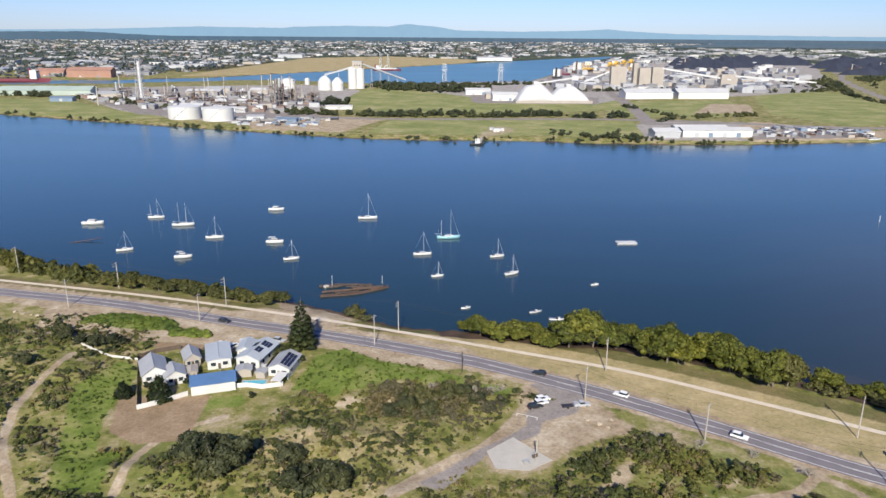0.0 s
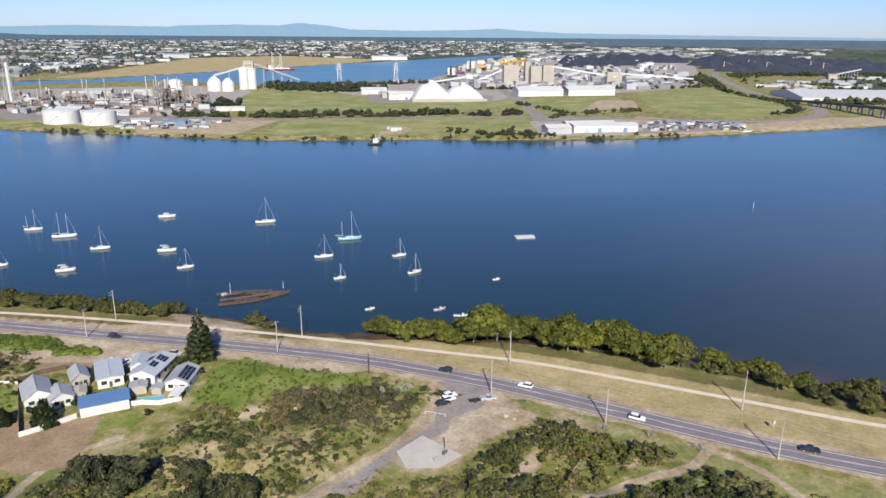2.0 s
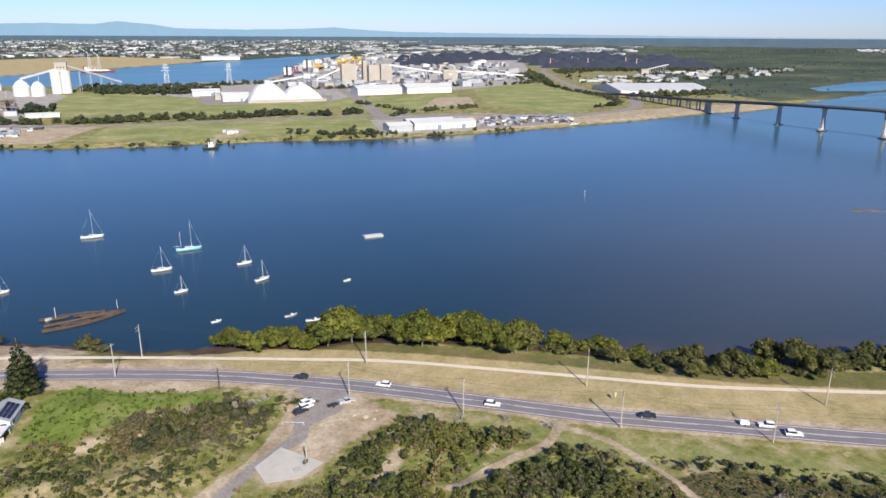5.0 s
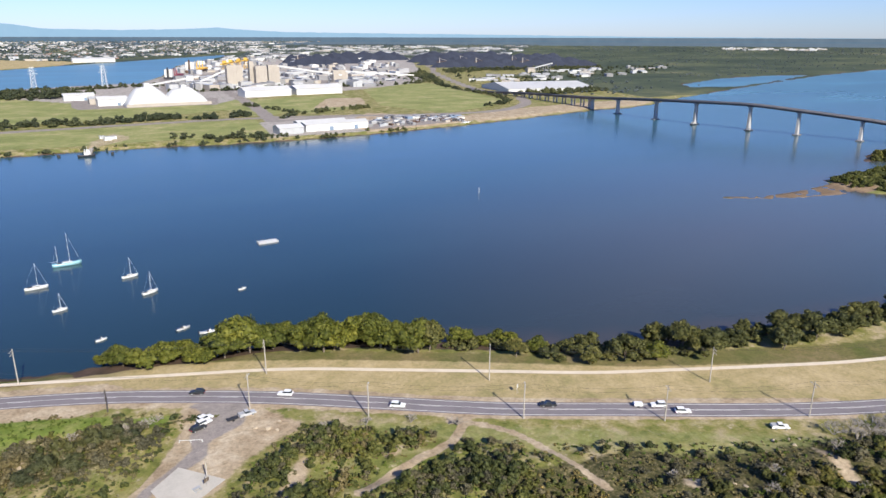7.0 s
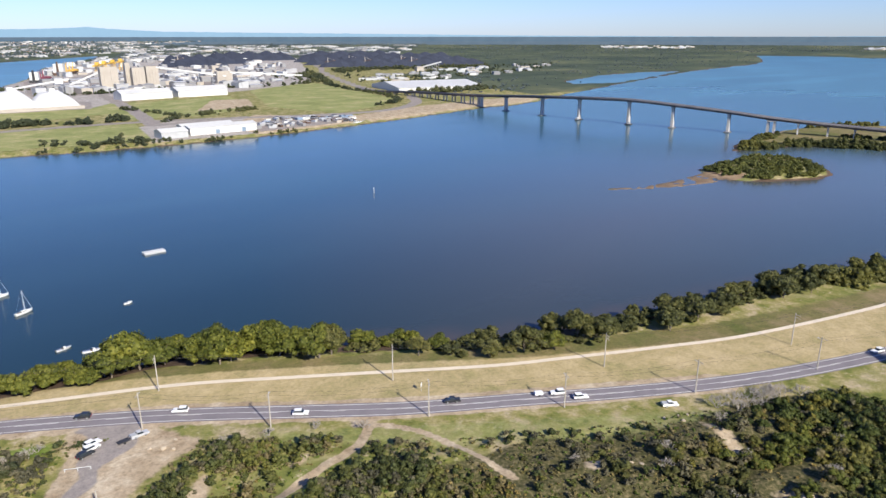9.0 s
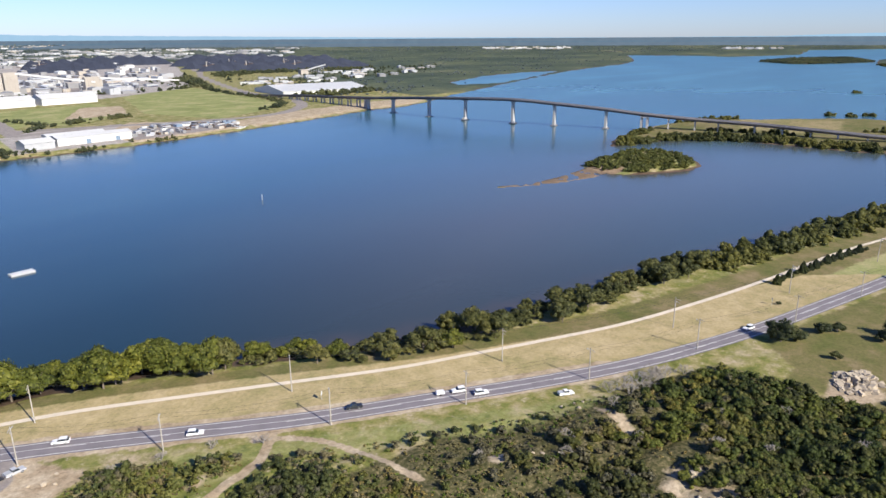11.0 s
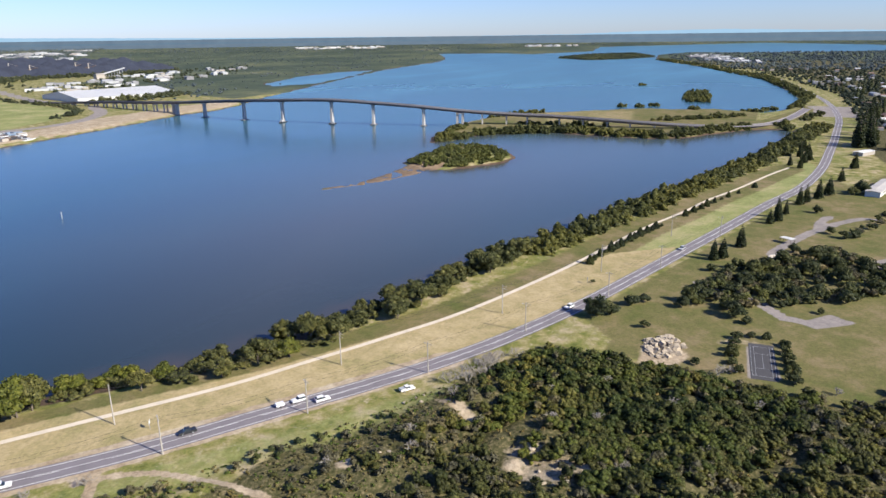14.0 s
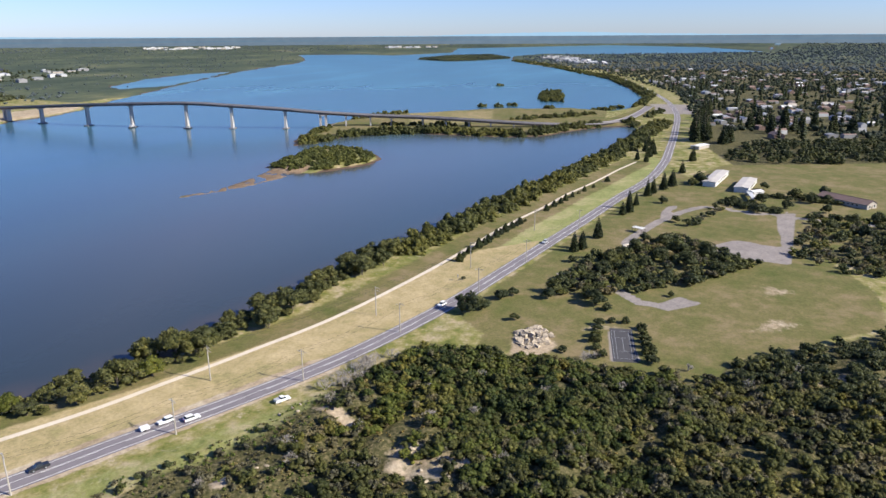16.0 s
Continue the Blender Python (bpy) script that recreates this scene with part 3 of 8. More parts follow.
sandy = np.maximum(np.maximum(sandy, np.maximum(0.55 * cover(WORN, 5.0), 0.75 * cover(BARE, 2.0))), 0.62 * cover(FADED[:1], 8.0))
for line, width in TRACKS:
    sandy = np.maximum(sandy, strip(smooth_line(line, 3), width, 0.8))
HIGHWAY = [(806, 1216), (845, 1350), (955, 1626), (1120, 2000), (1362, 2475), (1810, 3450)]
lanes = [HIGHWAY, [(346, 1450), (309, 1136), (274, 918)], [(-216, 991), (-65, 957), (96, 966), (287, 964), (555, 886), (700, 950), (800, 1100)], [(274, 918), (420, 940)]]
paving = np.maximum(np.maximum(cover(PAVED[1:], 1.5), 0.8 * cover(PAVED[:1], 1.5)), 0.28 * cover(SAND[:1], 3.5))
for line in lanes:
    paving = np.maximum(paving, strip(smooth_line(line, 20), 20.0, 4.0))
for line in ([(378, 16), (400, 10), (440, -5), (478, -29), (466, -57), (466, -72), (420, -68), (382, -66)], [(440, -5), (462, -6), (480, -12)], [(466, -72), (458, -90), (455, -125)], [(318, 42), (308, 20), (288, 2), (298, -18)]):
    paving = np.maximum(paving, strip(smooth_line(line, 5), 5.5, 1.0))
for layer, channels in (("cover", (np.maximum(np.maximum(cover(DRY, 3.0), 0.3 * cover(FADED[:1], 8.0)), 0.47 * cover(FADED[1:], 12.0)), cover(LUSH, 2.0), sandy, np.maximum(cover(MOWN[6:] + [DELTA], 3.0), 0.8 * strip(PATH_LINE, 30, 4.0) * (gx > -30)))), ("cover_two", (paving, cover(SCRUBLAND, 4.0), near_mud, cover(EARTH, 2.0))), ("cover_three", (np.maximum(cover(PASTURE[:8] + PASTURE[9:], 5.0), 0.5 * cover(PASTURE[8:9], 5.0)), cover(YARDS, 8.0), np.maximum(cover([MARSHLAND], 20.0), np.clip((np.hypot(gx, gy) - 2900) / 300, 0, 1)), np.zeros(len(gx))))):
    att = ground.data.color_attributes.new(layer, 'FLOAT_COLOR', 'POINT')
    att.data.foreach_set("color", np.stack(channels, 1).astype(np.float32).ravel())

wv, wf = polar_grid(np.r_[np.arange(-44, 118, 1.5), np.arange(118, 316, 6.0)], np.geomspace(40, 8900, 130))
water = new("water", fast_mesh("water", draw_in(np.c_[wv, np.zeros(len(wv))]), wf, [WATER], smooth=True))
shallows = np.clip(0.5 + signed(wv[:, 0], wv[:, 1], [(205, 200), (300, 160), (400, 140), (700, 60), (900, 40), (840, 170), (780, 330), (560, 420), (430, 420), (260, 340)]) / 220, 0, 1)
shallows = shallows * 0.85 + 0.15 * np.clip(1 - np.hypot(wv[:, 0] - 500, wv[:, 1] - 300) / 900, 0, 1)
att = water.data.color_attributes.new("murk_sheen", 'FLOAT_COLOR', 'POINT')
fringe = np.clip(1 + land_distance(wv[:, 0], wv[:, 1]) / 16, 0, 1) * (np.hypot(wv[:, 0], wv[:, 1]) < 900) * (wv[:, 0] > 100)
# Weight by distance: rougher chop plus the painted pale sky sheen.
chop_sheen = np.clip((np.hypot(wv[:, 0], wv[:, 1]) - 200) / 2200, 0, 0.75)
att.data.foreach_set("color", np.stack([shallows, chop_sheen, fringe, fringe], 1).astype(np.float32).ravel())
tagged(water, "calm dark blue river water with fine ripples", "water", kind="structure")


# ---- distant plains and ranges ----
def haze_glow_material(name, low, high):
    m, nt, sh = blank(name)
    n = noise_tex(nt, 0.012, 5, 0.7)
    # Haze is put into the colour, which glows evenly instead of taking sunlight.
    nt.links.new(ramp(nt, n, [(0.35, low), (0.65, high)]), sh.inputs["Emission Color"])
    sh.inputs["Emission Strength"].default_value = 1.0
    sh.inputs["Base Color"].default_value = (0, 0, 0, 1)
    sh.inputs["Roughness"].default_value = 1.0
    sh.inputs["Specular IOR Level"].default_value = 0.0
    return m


# Blues stand for land seen through haze, palest on the farthest range.
PLAIN = haze_glow_material("hazed_plain_glow", (0.088, 0.120, 0.160), (0.106, 0.142, 0.182))
RANGE = haze_glow_material("hazed_range_glow", (0.225, 0.345, 0.465), (0.240, 0.362, 0.480))
RIDGE = haze_glow_material("hazed_ridge_glow", (0.078, 0.122, 0.172), (0.092, 0.138, 0.188))

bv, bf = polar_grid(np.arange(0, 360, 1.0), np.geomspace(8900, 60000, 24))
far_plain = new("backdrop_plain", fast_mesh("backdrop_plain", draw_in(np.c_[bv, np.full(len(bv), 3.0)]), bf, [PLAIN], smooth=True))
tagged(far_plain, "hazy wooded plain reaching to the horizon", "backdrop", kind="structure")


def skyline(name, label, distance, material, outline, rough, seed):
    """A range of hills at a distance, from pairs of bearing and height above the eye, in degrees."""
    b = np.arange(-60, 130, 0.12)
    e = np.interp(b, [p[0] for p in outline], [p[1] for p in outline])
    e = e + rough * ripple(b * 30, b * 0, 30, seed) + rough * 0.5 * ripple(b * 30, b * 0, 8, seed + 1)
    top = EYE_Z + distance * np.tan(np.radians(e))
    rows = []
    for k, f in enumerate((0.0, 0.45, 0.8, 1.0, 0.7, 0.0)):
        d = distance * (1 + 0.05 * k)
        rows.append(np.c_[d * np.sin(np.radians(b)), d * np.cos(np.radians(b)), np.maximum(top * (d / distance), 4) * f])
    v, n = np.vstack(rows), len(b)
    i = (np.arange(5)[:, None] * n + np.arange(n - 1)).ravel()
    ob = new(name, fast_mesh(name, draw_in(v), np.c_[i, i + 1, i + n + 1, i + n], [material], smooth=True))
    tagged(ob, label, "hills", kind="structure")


skyline("backdrop_range", "mountain range on the horizon, pale blue with painted haze", 40000, RANGE,
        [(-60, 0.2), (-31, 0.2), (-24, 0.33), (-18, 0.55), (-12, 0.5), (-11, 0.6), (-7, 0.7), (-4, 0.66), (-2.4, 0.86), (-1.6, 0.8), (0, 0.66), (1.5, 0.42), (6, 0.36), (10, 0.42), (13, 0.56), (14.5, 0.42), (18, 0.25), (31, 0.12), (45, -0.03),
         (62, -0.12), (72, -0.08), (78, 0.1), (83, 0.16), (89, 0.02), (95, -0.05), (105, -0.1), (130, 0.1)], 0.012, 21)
skyline("backdrop_ridge", "wooded ridge beyond the city, dark blue with painted haze", 14000, RIDGE,
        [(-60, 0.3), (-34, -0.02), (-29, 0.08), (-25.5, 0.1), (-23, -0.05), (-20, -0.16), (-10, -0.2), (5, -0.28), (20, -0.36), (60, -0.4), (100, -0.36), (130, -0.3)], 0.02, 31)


# ---- roads ----
def ribbon(name, line, offset, width, lift, material, parent=None, label="", dash=None):
    """A thin strip along a line, at an offset to its right; dash gives the length of strokes and gaps."""
    bm = bmesh.new()
    d = np.gradient(line, axis=0)
    d /= np.linalg.norm(d, axis=1)[:, None]
    right = np.c_[d[:, 1], -d[:, 0]]
    prev, run = None, 0.0
    for i, (p, n) in enumerate(zip(line, right)):
        if i:
            run += np.linalg.norm(line[i] - line[i - 1])
        row = []
        for side in (-0.5, 0.5):
            q = p + n * (offset + side * width)
            row.append(bm.verts.new((q[0], q[1], 3.0 + lift)))
        if prev and (dash is None or run % sum(dash) < dash[0]):
            bm.faces.new((prev[0], prev[1], row[1], row[0]))
        prev = row
    bmesh.ops.recalc_face_normals(bm, faces=bm.faces[:])
    for f in bm.faces:
        if f.normal.z < 0:
            f.normal_flip()
    bmesh.ops.delete(bm, geom=[v for v in bm.verts if not v.link_faces], context='VERTS')
    return part(name, bm, material, parent, label)


road = tagged(ribbon("road", ROAD, 0, 8.1, 0.10, ASPHALT), "grey asphalt two-lane road with painted lines", "road", kind="structure")
for off, width, dash in ((-3.25, 0.22, None), (3.25, 0.22, None), (-0.22, 0.16, None), (0.22, 0.16, (12, 9))):
    ribbon("lane_line", ROAD, off, width, 0.116, PAINT, road, "", dash)
tagged(ribbon("footpath", PATH_LINE, 0, 2.2, 0.06, GRAVEL), "pale gravel footpath along the river bank", "footpath", kind="structure")


# ---- plants ----
OCTA = (np.array([(1, 0, 0), (-1, 0, 0), (0, 1, 0), (0, -1, 0), (0, 0, 1), (0, 0, -1)], float) * 1.15, np.array([(0, 2, 4), (2, 1, 4), (1, 3, 4), (3, 0, 4), (2, 0, 5), (1, 2, 5), (3, 1, 5), (0, 3, 5)]))


def leaf_cloud(rng, blobs, n, leaf, lift=0.15, core=0.82):
    """Clumps of small leaf sprays round a few hearts: corners and faces (last corner doubled)."""
    blobs = np.array(blobs, float)
    vs, fs, base = [], [], 0
    iv, itri = OCTA
    for cx, cy, cz, rx, rz in blobs:
        wob = 1 + 0.18 * rng.standard_normal(len(iv))
        vs.append(iv * (np.array([rx, rx, rz]) * core) * wob[:, None] + (cx, cy, cz))
        fs.append(np.c_[itri, itri[:, 2]] + base)
        base += len(iv)
    area = blobs[:, 3] ** 2
    pick = rng.choice(len(blobs), n, p=area / area.sum())
    b = blobs[pick]
    d = rng.standard_normal((n, 3))
    d[:, 2] = np.abs(d[:, 2]) * 1.1 - lift * 2
    d /= np.linalg.norm(d, axis=1)[:, None]
    c = b[:, :3] + d * np.c_[b[:, 3], b[:, 3], b[:, 4]] * rng.uniform(0.8, 1.1, n)[:, None]
    nrm = d + 0.36 * rng.standard_normal((n, 3))
    nrm /= np.linalg.norm(nrm, axis=1)[:, None]
    u = np.cross(nrm, rng.standard_normal((n, 3)))
    u /= np.linalg.norm(u, axis=1)[:, None] + 1e-9
    w = np.cross(nrm, u)
    s = leaf * rng.uniform(0.55, 1.25, n)[:, None]
    quad = np.stack([c - u * s, c + u * s * 0.9 - w * s * 0.45 + nrm * s * 0.2, c + u * s * 0.4 + w * s * 0.95], 1).reshape(-1, 3)
    vs.append(quad)
    q = np.arange(3 * n).reshape(n, 3) + base
    fs.append(np.c_[q, q[:, 2]])
    return np.vstack(vs), np.vstack(fs)


def leaf_mesh(name, verts, faces, material):
    """Turns the hearts' three-cornered faces (last corner doubled) and leaf sprays into one mesh."""
    tri = faces[:, 2] == faces[:, 3]
    me = bpy.data.meshes.new(name)
    loops = np.concatenate([faces[tri][:, :3].ravel(), faces[~tri].ravel()]).astype(np.int32)
    nt_, nq = int(tri.sum()), int((~tri).sum())
    me.vertices.add(len(verts))
    me.vertices.foreach_set("co", np.asarray(verts, np.float32).ravel())
    me.loops.add(len(loops))
    me.loops.foreach_set("vertex_index", loops)
    me.polygons.add(nt_ + nq)
    me.polygons.foreach_set("loop_start", np.concatenate([np.arange(nt_) * 3, nt_ * 3 + np.arange(nq) * 4]).astype(np.int32))
    me.materials.append(material)
    me.update(calc_edges=True)
    return me


def round_blobs(rng, width, height, base, n, swell=1.0):
    """A crown of n clumps, of the given width, from base to height."""
    out = []
    for i in range(n):
        a, q = rng.uniform(0, 6.283), math.sqrt(rng.uniform(0, 1))
        rr = width * rng.uniform(0.17, 0.27) * swell
        x, y = math.cos(a) * q * (width / 2 - rr * 0.7), math.sin(a) * q * (width / 2 - rr * 0.7)
        dome = math.sqrt(max(0.05, 1 - (q * 0.85) ** 2))
        z = base + (height - base) * rng.uniform(0.25, 0.85) * dome
        out.append((x, y, z, rr, rr * rng.uniform(0.6, 0.85)))
    return out


def trunk_bm(rng, height, r, limbs, reach):
    bm = rod((0, 0, -0.6), (rng.uniform(-.2, .2), rng.uniform(-.2, .2), height * 0.55), r, r * 0.7, 7)
    for k in range(limbs):
        a = 6.283 * k / limbs + rng.uniform(-0.4, 0.4)
        z0 = height * rng.uniform(0.15, 0.5)
        tip = (math.cos(a) * reach * rng.uniform(0.5, 1), math.sin(a) * reach * rng.uniform(0.5, 1), height * rng.uniform(0.6, 0.85))
        rod((0, 0, z0), tip, r * 0.5, r * 0.15, 5, bm)
    return bm


def tree_kind(name, label, category, group, seed, width, height, base, clumps, leaves, leaf, leafmat, trunk_r, swell=1.0):
    rng = np.random.RandomState(seed)
    t = thing(name, label, category, spot(0, -3000), group)
    part("trunk", trunk_bm(rng, height, trunk_r, 5, width * 0.35), BARK, t)
    v, f = leaf_cloud(rng, round_blobs(rng, width, height, base, clumps, swell), leaves, leaf)
    c = new("crown", leaf_mesh("crown", v, f, leafmat))
    c.parent = t
    return t


def remove_thing(ob):
    for o in (*ob.children_recursive, ob):
        bpy.data.objects.remove(o)


def plant_many(kinds, places):
    """Copies of the kinds in turn at (x, y, z, size)."""
    rng = np.random.RandomState(len(places))
    for x, y, z, s in places:
        k = kinds[rng.randint(len(kinds))]
        m = spot(x, y, z, rng.uniform(0, 360), s)
        m = m @ Matrix.Diagonal((rng.uniform(0.9, 1.1), rng.uniform(0.9, 1.1), rng.uniform(0.85, 1.12), 1))
        made = copy_thing(k, m)
    for k in kinds:
        remove_thing(k)


mangroves = [tree_kind("mangrove_tree", "dense olive-green mangrove tree on the muddy bank", "tree", "mangroves along the bank", 40 + i, 9.4, 6.8, 1.6, 26, 1500, 0.34, MANGROVE if i < 4 else GREY_MANGROVE, 0.22, 0.74) for i in range(8)]
SHORE = smooth_line([(-420, 415), (-227, 349), (-192, 327), (-143, 308), (-75, 287), (-41, 271), (-16, 255), (5, 251), (71, 237), (108, 219), (144, 196), (176, 176), (230, 161), (305, 146), (390, 125), (470, 105),
                     (585, 75), (690, 52), (790, 37), (900, 18), (945, 10)], 2.0)
rng = np.random.RandomState(7)
spots = []
PATH_POINTS = [tuple(q) for q in PATH_LINE[::3]]
seg = np.gradient(SHORE, axis=0)
seg /= np.linalg.norm(seg, axis=1)[:, None]
inland = np.c_[seg[:, 1], -seg[:, 0]]
bank = []
for i in range(len(SHORE)):
    p, q = SHORE[i], inland[i]
    west, east, far = p[0] < -62, p[0] > 8, p[0] > 330
    for _ in range(2 if far or west else 1):
        if not (west or east) or rng.uniform() > (0.85 if west else 0.8 if far else 0.95):
            continue
        ease = min(1, max(0, (p[0] - 128) / 40))
        off = rng.uniform(2, 13) if west else rng.uniform(-6.0 if p[0] < 62 else -10.0, 15.5 - 6 * ease) + 12 * ease if not far else rng.uniform(0, 24)
        if 150 < p[0] < 250 and off < 8 and rng.uniform() < 0.5:
            continue
        x, y = p + q * off
        size = rng.uniform(0.75, 1.25) * (0.72 if west else 0.95 if p[0] < 45 else 1.48 if p[0] < 128 else 1.2) * (0.85 if off < 0 else 1.0)
        x, y = (x, y) - q * max(0.0, 3.0 + 4.2 * size - edge_distance(np.array([x]), np.array([y]), PATH_POINTS, False)[0])
        if edge_distance(np.array([x]), np.array([y]), PATH_POINTS, False)[0] < 2.4 + 3.6 * size:
            continue
        if far or p[0] < -150:
            bank.append((x, y))
        else:
            if p[0] > 120 and (rng.uniform() < 0.08 or (ripple(np.array([x]), np.array([y]), 24, 77)[0] < -0.5)):
                continue
            if p[0] > 120:
                size *= rng.choice((0.5, 0.75, 0.95, 1.05))
            spots.append((x, y, height_at(x, y) - 0.1, size))
spots = np.array(spots)
eastern = (spots[:, 0] + 25 * rng.standard_normal(len(spots)) > 130) | (spots[:, 0] < -62)
plant_many(mangroves[:4], [tuple(s) for s in spots[~eastern]])
plant_many(mangroves[4:], [tuple(s) for s in spots[eastern]])
for x, y, n in ((1120, 280, 7), (1594, 352, 5), (1126, 252, 5), (1150, 235, 6), (1090, 166, 14)):
    for i in range(n):
        bank.append((x + rng.uniform(-9, 9), y + rng.uniform(-6, 6)))
for a, b, n, wide in (((676, 366), (757, 337), 60, 7), ((757, 337), (799, 272), 70, 10), ((799, 272), (794, 200), 70, 10), ((794, 200), (797, 148), 50, 10), ((797, 148), (872, 104), 60, 8), ((872, 104), (908, 74), 30, 7), ((700, 376), (790, 388), 24, 5), ((880, 395), (1000, 345), 26, 9),
                      ((930, 185), (1020, 90), 60, 10), ((835, 330), (850, 230), 26, 8), ((912, 30), (940, 44), 16, 7), ((1090, 100), (1160, 55), 24, 8), ((1000, 20), (1080, 0), 22, 8), ((1150, 38), (1365, 24), 70, 9), ((1365, 24), (1607, 66), 110, 10), ((1607, 66), (1904, 129), 140, 12), ((1904, 129), (2523, 358), 230, 16), ((2523, 358), (3148, 632), 160, 22)):
    for i in range(n):
        u = rng.uniform()
        bank.append((a[0] + (b[0] - a[0]) * u + rng.uniform(-wide, wide), a[1] + (b[1] - a[1]) * u + rng.uniform(-wide, wide)))


def scatter(poly, n, seed, keep=None):
    rng = np.random.RandomState(seed)
    p = np.array(poly)
    lo, hi = p.min(0), p.max(0)
    xy = rng.uniform(lo, hi, (n * 8, 2))
    ok = inside(xy[:, 0], xy[:, 1], poly)
    if keep is not None:
        ok &= keep(xy[:, 0], xy[:, 1], rng)
    return xy[ok][:n]


def stuff(name, label, category, places, templates, material, seed, wide=(0.7, 1.3), sink=0.15, ground_z=None, grow=0.0):
    """One joined object of many plants, each a turned and scaled template."""
    rng = np.random.RandomState(seed)
    x, y = places[:, 0], places[:, 1]
    z = np.maximum(land_height(x, y), 0) if ground_z is None else np.full(len(x), ground_z)
    vs, fs, base = [], [], 0
    for i in range(len(places)):
        v, f = templates[rng.randint(len(templates))]
        a, s = rng.uniform(0, 6.283), rng.uniform(*wide) * (1 + grow * max(0, math.hypot(x[i], y[i]) - 2500) / 2500)
        c, q = math.cos(a) * s, math.sin(a) * s
        w = np.c_[v[:, 0] * c - v[:, 1] * q + x[i], v[:, 0] * q + v[:, 1] * c + y[i], v[:, 2] * s * rng.uniform(0.8, 1.2) + z[i] - sink]
        vs.append(w)
        fs.append(f + base)
        base += len(v)
    ob = new(name, leaf_mesh(name, draw_in(np.vstack(vs)), np.vstack(fs), material))
    return tagged(ob, label, category, kind="stuff")


def shrub_template(seed, width, height, clumps, leaves, leaf, base=0.2):
    rng = np.random.RandomState(seed)
    return leaf_cloud(rng, round_blobs(rng, width, height, base, clumps), leaves, leaf, 0.05)


mangrove_far = [shrub_template(50 + i, 9.0, 5.4, 9, 84, 0.95, -2.0) for i in range(4)]
bank = np.vstack([np.array(bank), scatter([(1228, 203), (1236, 164), (1400, 185), (1480, 206), (1440, 232), (1340, 222)], 150, 56)])
islet = [shrub_template(56 + i, 8.0, 4.4, 9, 170, 0.6, -0.5) for i in range(4)]
stuff("island_mangroves", "low olive-green mangroves covering a small river island", "mangroves", scatter([(545, 327), (535, 306), (536, 283), (552, 267), (586, 252), (621, 260), (647, 283), (656, 314), (632, 331), (594, 331)], 330, 57), islet, ISLE_LEAF, 57, (0.6, 1.1), 0.3)
stuff("mangrove_belt", "belt of dense olive-green mangroves along the shore", "mangroves", bank, mangrove_far, MANGROVE_FAR, 5, (0.75, 1.25), 0.3)


def clear_of_tracks(x, y, rng):
    ok = np.ones(len(x), bool)
    for line, width in TRACKS:
        ok &= edge_distance(x, y, line, False) > width / 2 + 1.2
    verge = 11 + 8 * np.clip(1.6 - np.abs(x - 125) / 50, 0, 1)
    return ok & (edge_distance(x, y, [tuple(p) for p in ROAD[::3]], False) > verge)


THICKET_A = [(100, 120), (126, 114), (159, 100), (190, 90), (222, 78), (224, 35), (223, 9), (228, -22), (236, -60), (252, -130), (200, -150), (90, -40), (60, 110)]
big = [shrub_template(60 + i, 2.7, 2.0, 5, 64, 0.33) for i in range(6)]
low = [shrub_template(70 + i, 1.7, 0.9, 3, 34, 0.24) for i in range(5)]
tuft = [shrub_template(76 + i, 1.0, 0.5, 2, 16, 0.20) for i in range(4)]
SITES = [[(25, 192), (46, 196), (58, 178), (37, 165), (28, 153), (10, 153), (8, 168)], [(-102, 240), (-38, 236), (-44, 198), (-52, 190), (-66, 166), (-96, 166), (-104, 200)], [(226, 50), (242, 52), (262, 44), (250, 30), (228, 34)]]


def off_tracks(x, y):
    return np.min([edge_distance(x, y, line, False) - width / 2 for line, width in TRACKS], axis=0)


def open_ground(x, y, rng):
    ok = clear_of_tracks(x, y, rng)
    for p in SITES + LUSH:
        ok &= ~inside(x, y, p)
    for p in WORN[:3] + BARE:
        ok &= ~inside(x, y, p) | (rng.uniform(size=len(x)) < 0.3)
    return ok


canopy = [shrub_template(160 + i, 4.2, 3.1, 11, 150, 0.25) for i in range(6)]


def dense(x, y, rng):
    """Closed scrub inland, thinning out to single bushes towards the road bend."""
    thin = np.clip((y - 62 - 0.30 * (x - 150)) / 30, 0, 1) * np.clip((215 - x) / 40, 0, 1)
    return open_ground(x, y, rng) & (ripple(x, y, 30, 12) + 0.6 * ripple(x, y, 9, 13) > -0.95 + 1.45 * thin) & (rng.uniform(size=len(x)) > 0.72 * thin)


fringe_line = SHORE[(SHORE[:, 0] > 110) & (SHORE[:, 0] < 335)]
fringe_spots = np.random.RandomState(88)
low_bank = np.repeat(fringe_line, 3, axis=0)
low_bank = low_bank + np.c_[np.full(len(low_bank), 0.42), np.full(len(low_bank), -0.9)] * fringe_spots.uniform(0, 19, (len(low_bank), 1)) + fringe_spots.uniform(-1.5, 1.5, (len(low_bank), 2))
stuff("low_mangroves", "low grey-green mangrove bushes along the muddy bank", "mangroves", low_bank[fringe_spots.uniform(size=len(low_bank)) < 0.85], canopy, GREY_MANGROVE, 88, (0.5, 1.25), 0.2)
middle = lambda x, y: np.hypot((x - 195) / 45, (y - 40) / 45) + 0.25 * ripple(x, y, 22, 32)
stuff("coastal_thicket", "dense green coastal scrub thicket", "shrubs", scatter(THICKET_A, 2300, 1, dense), canopy, DARK_SCRUB, 1, (0.35, 1.3))
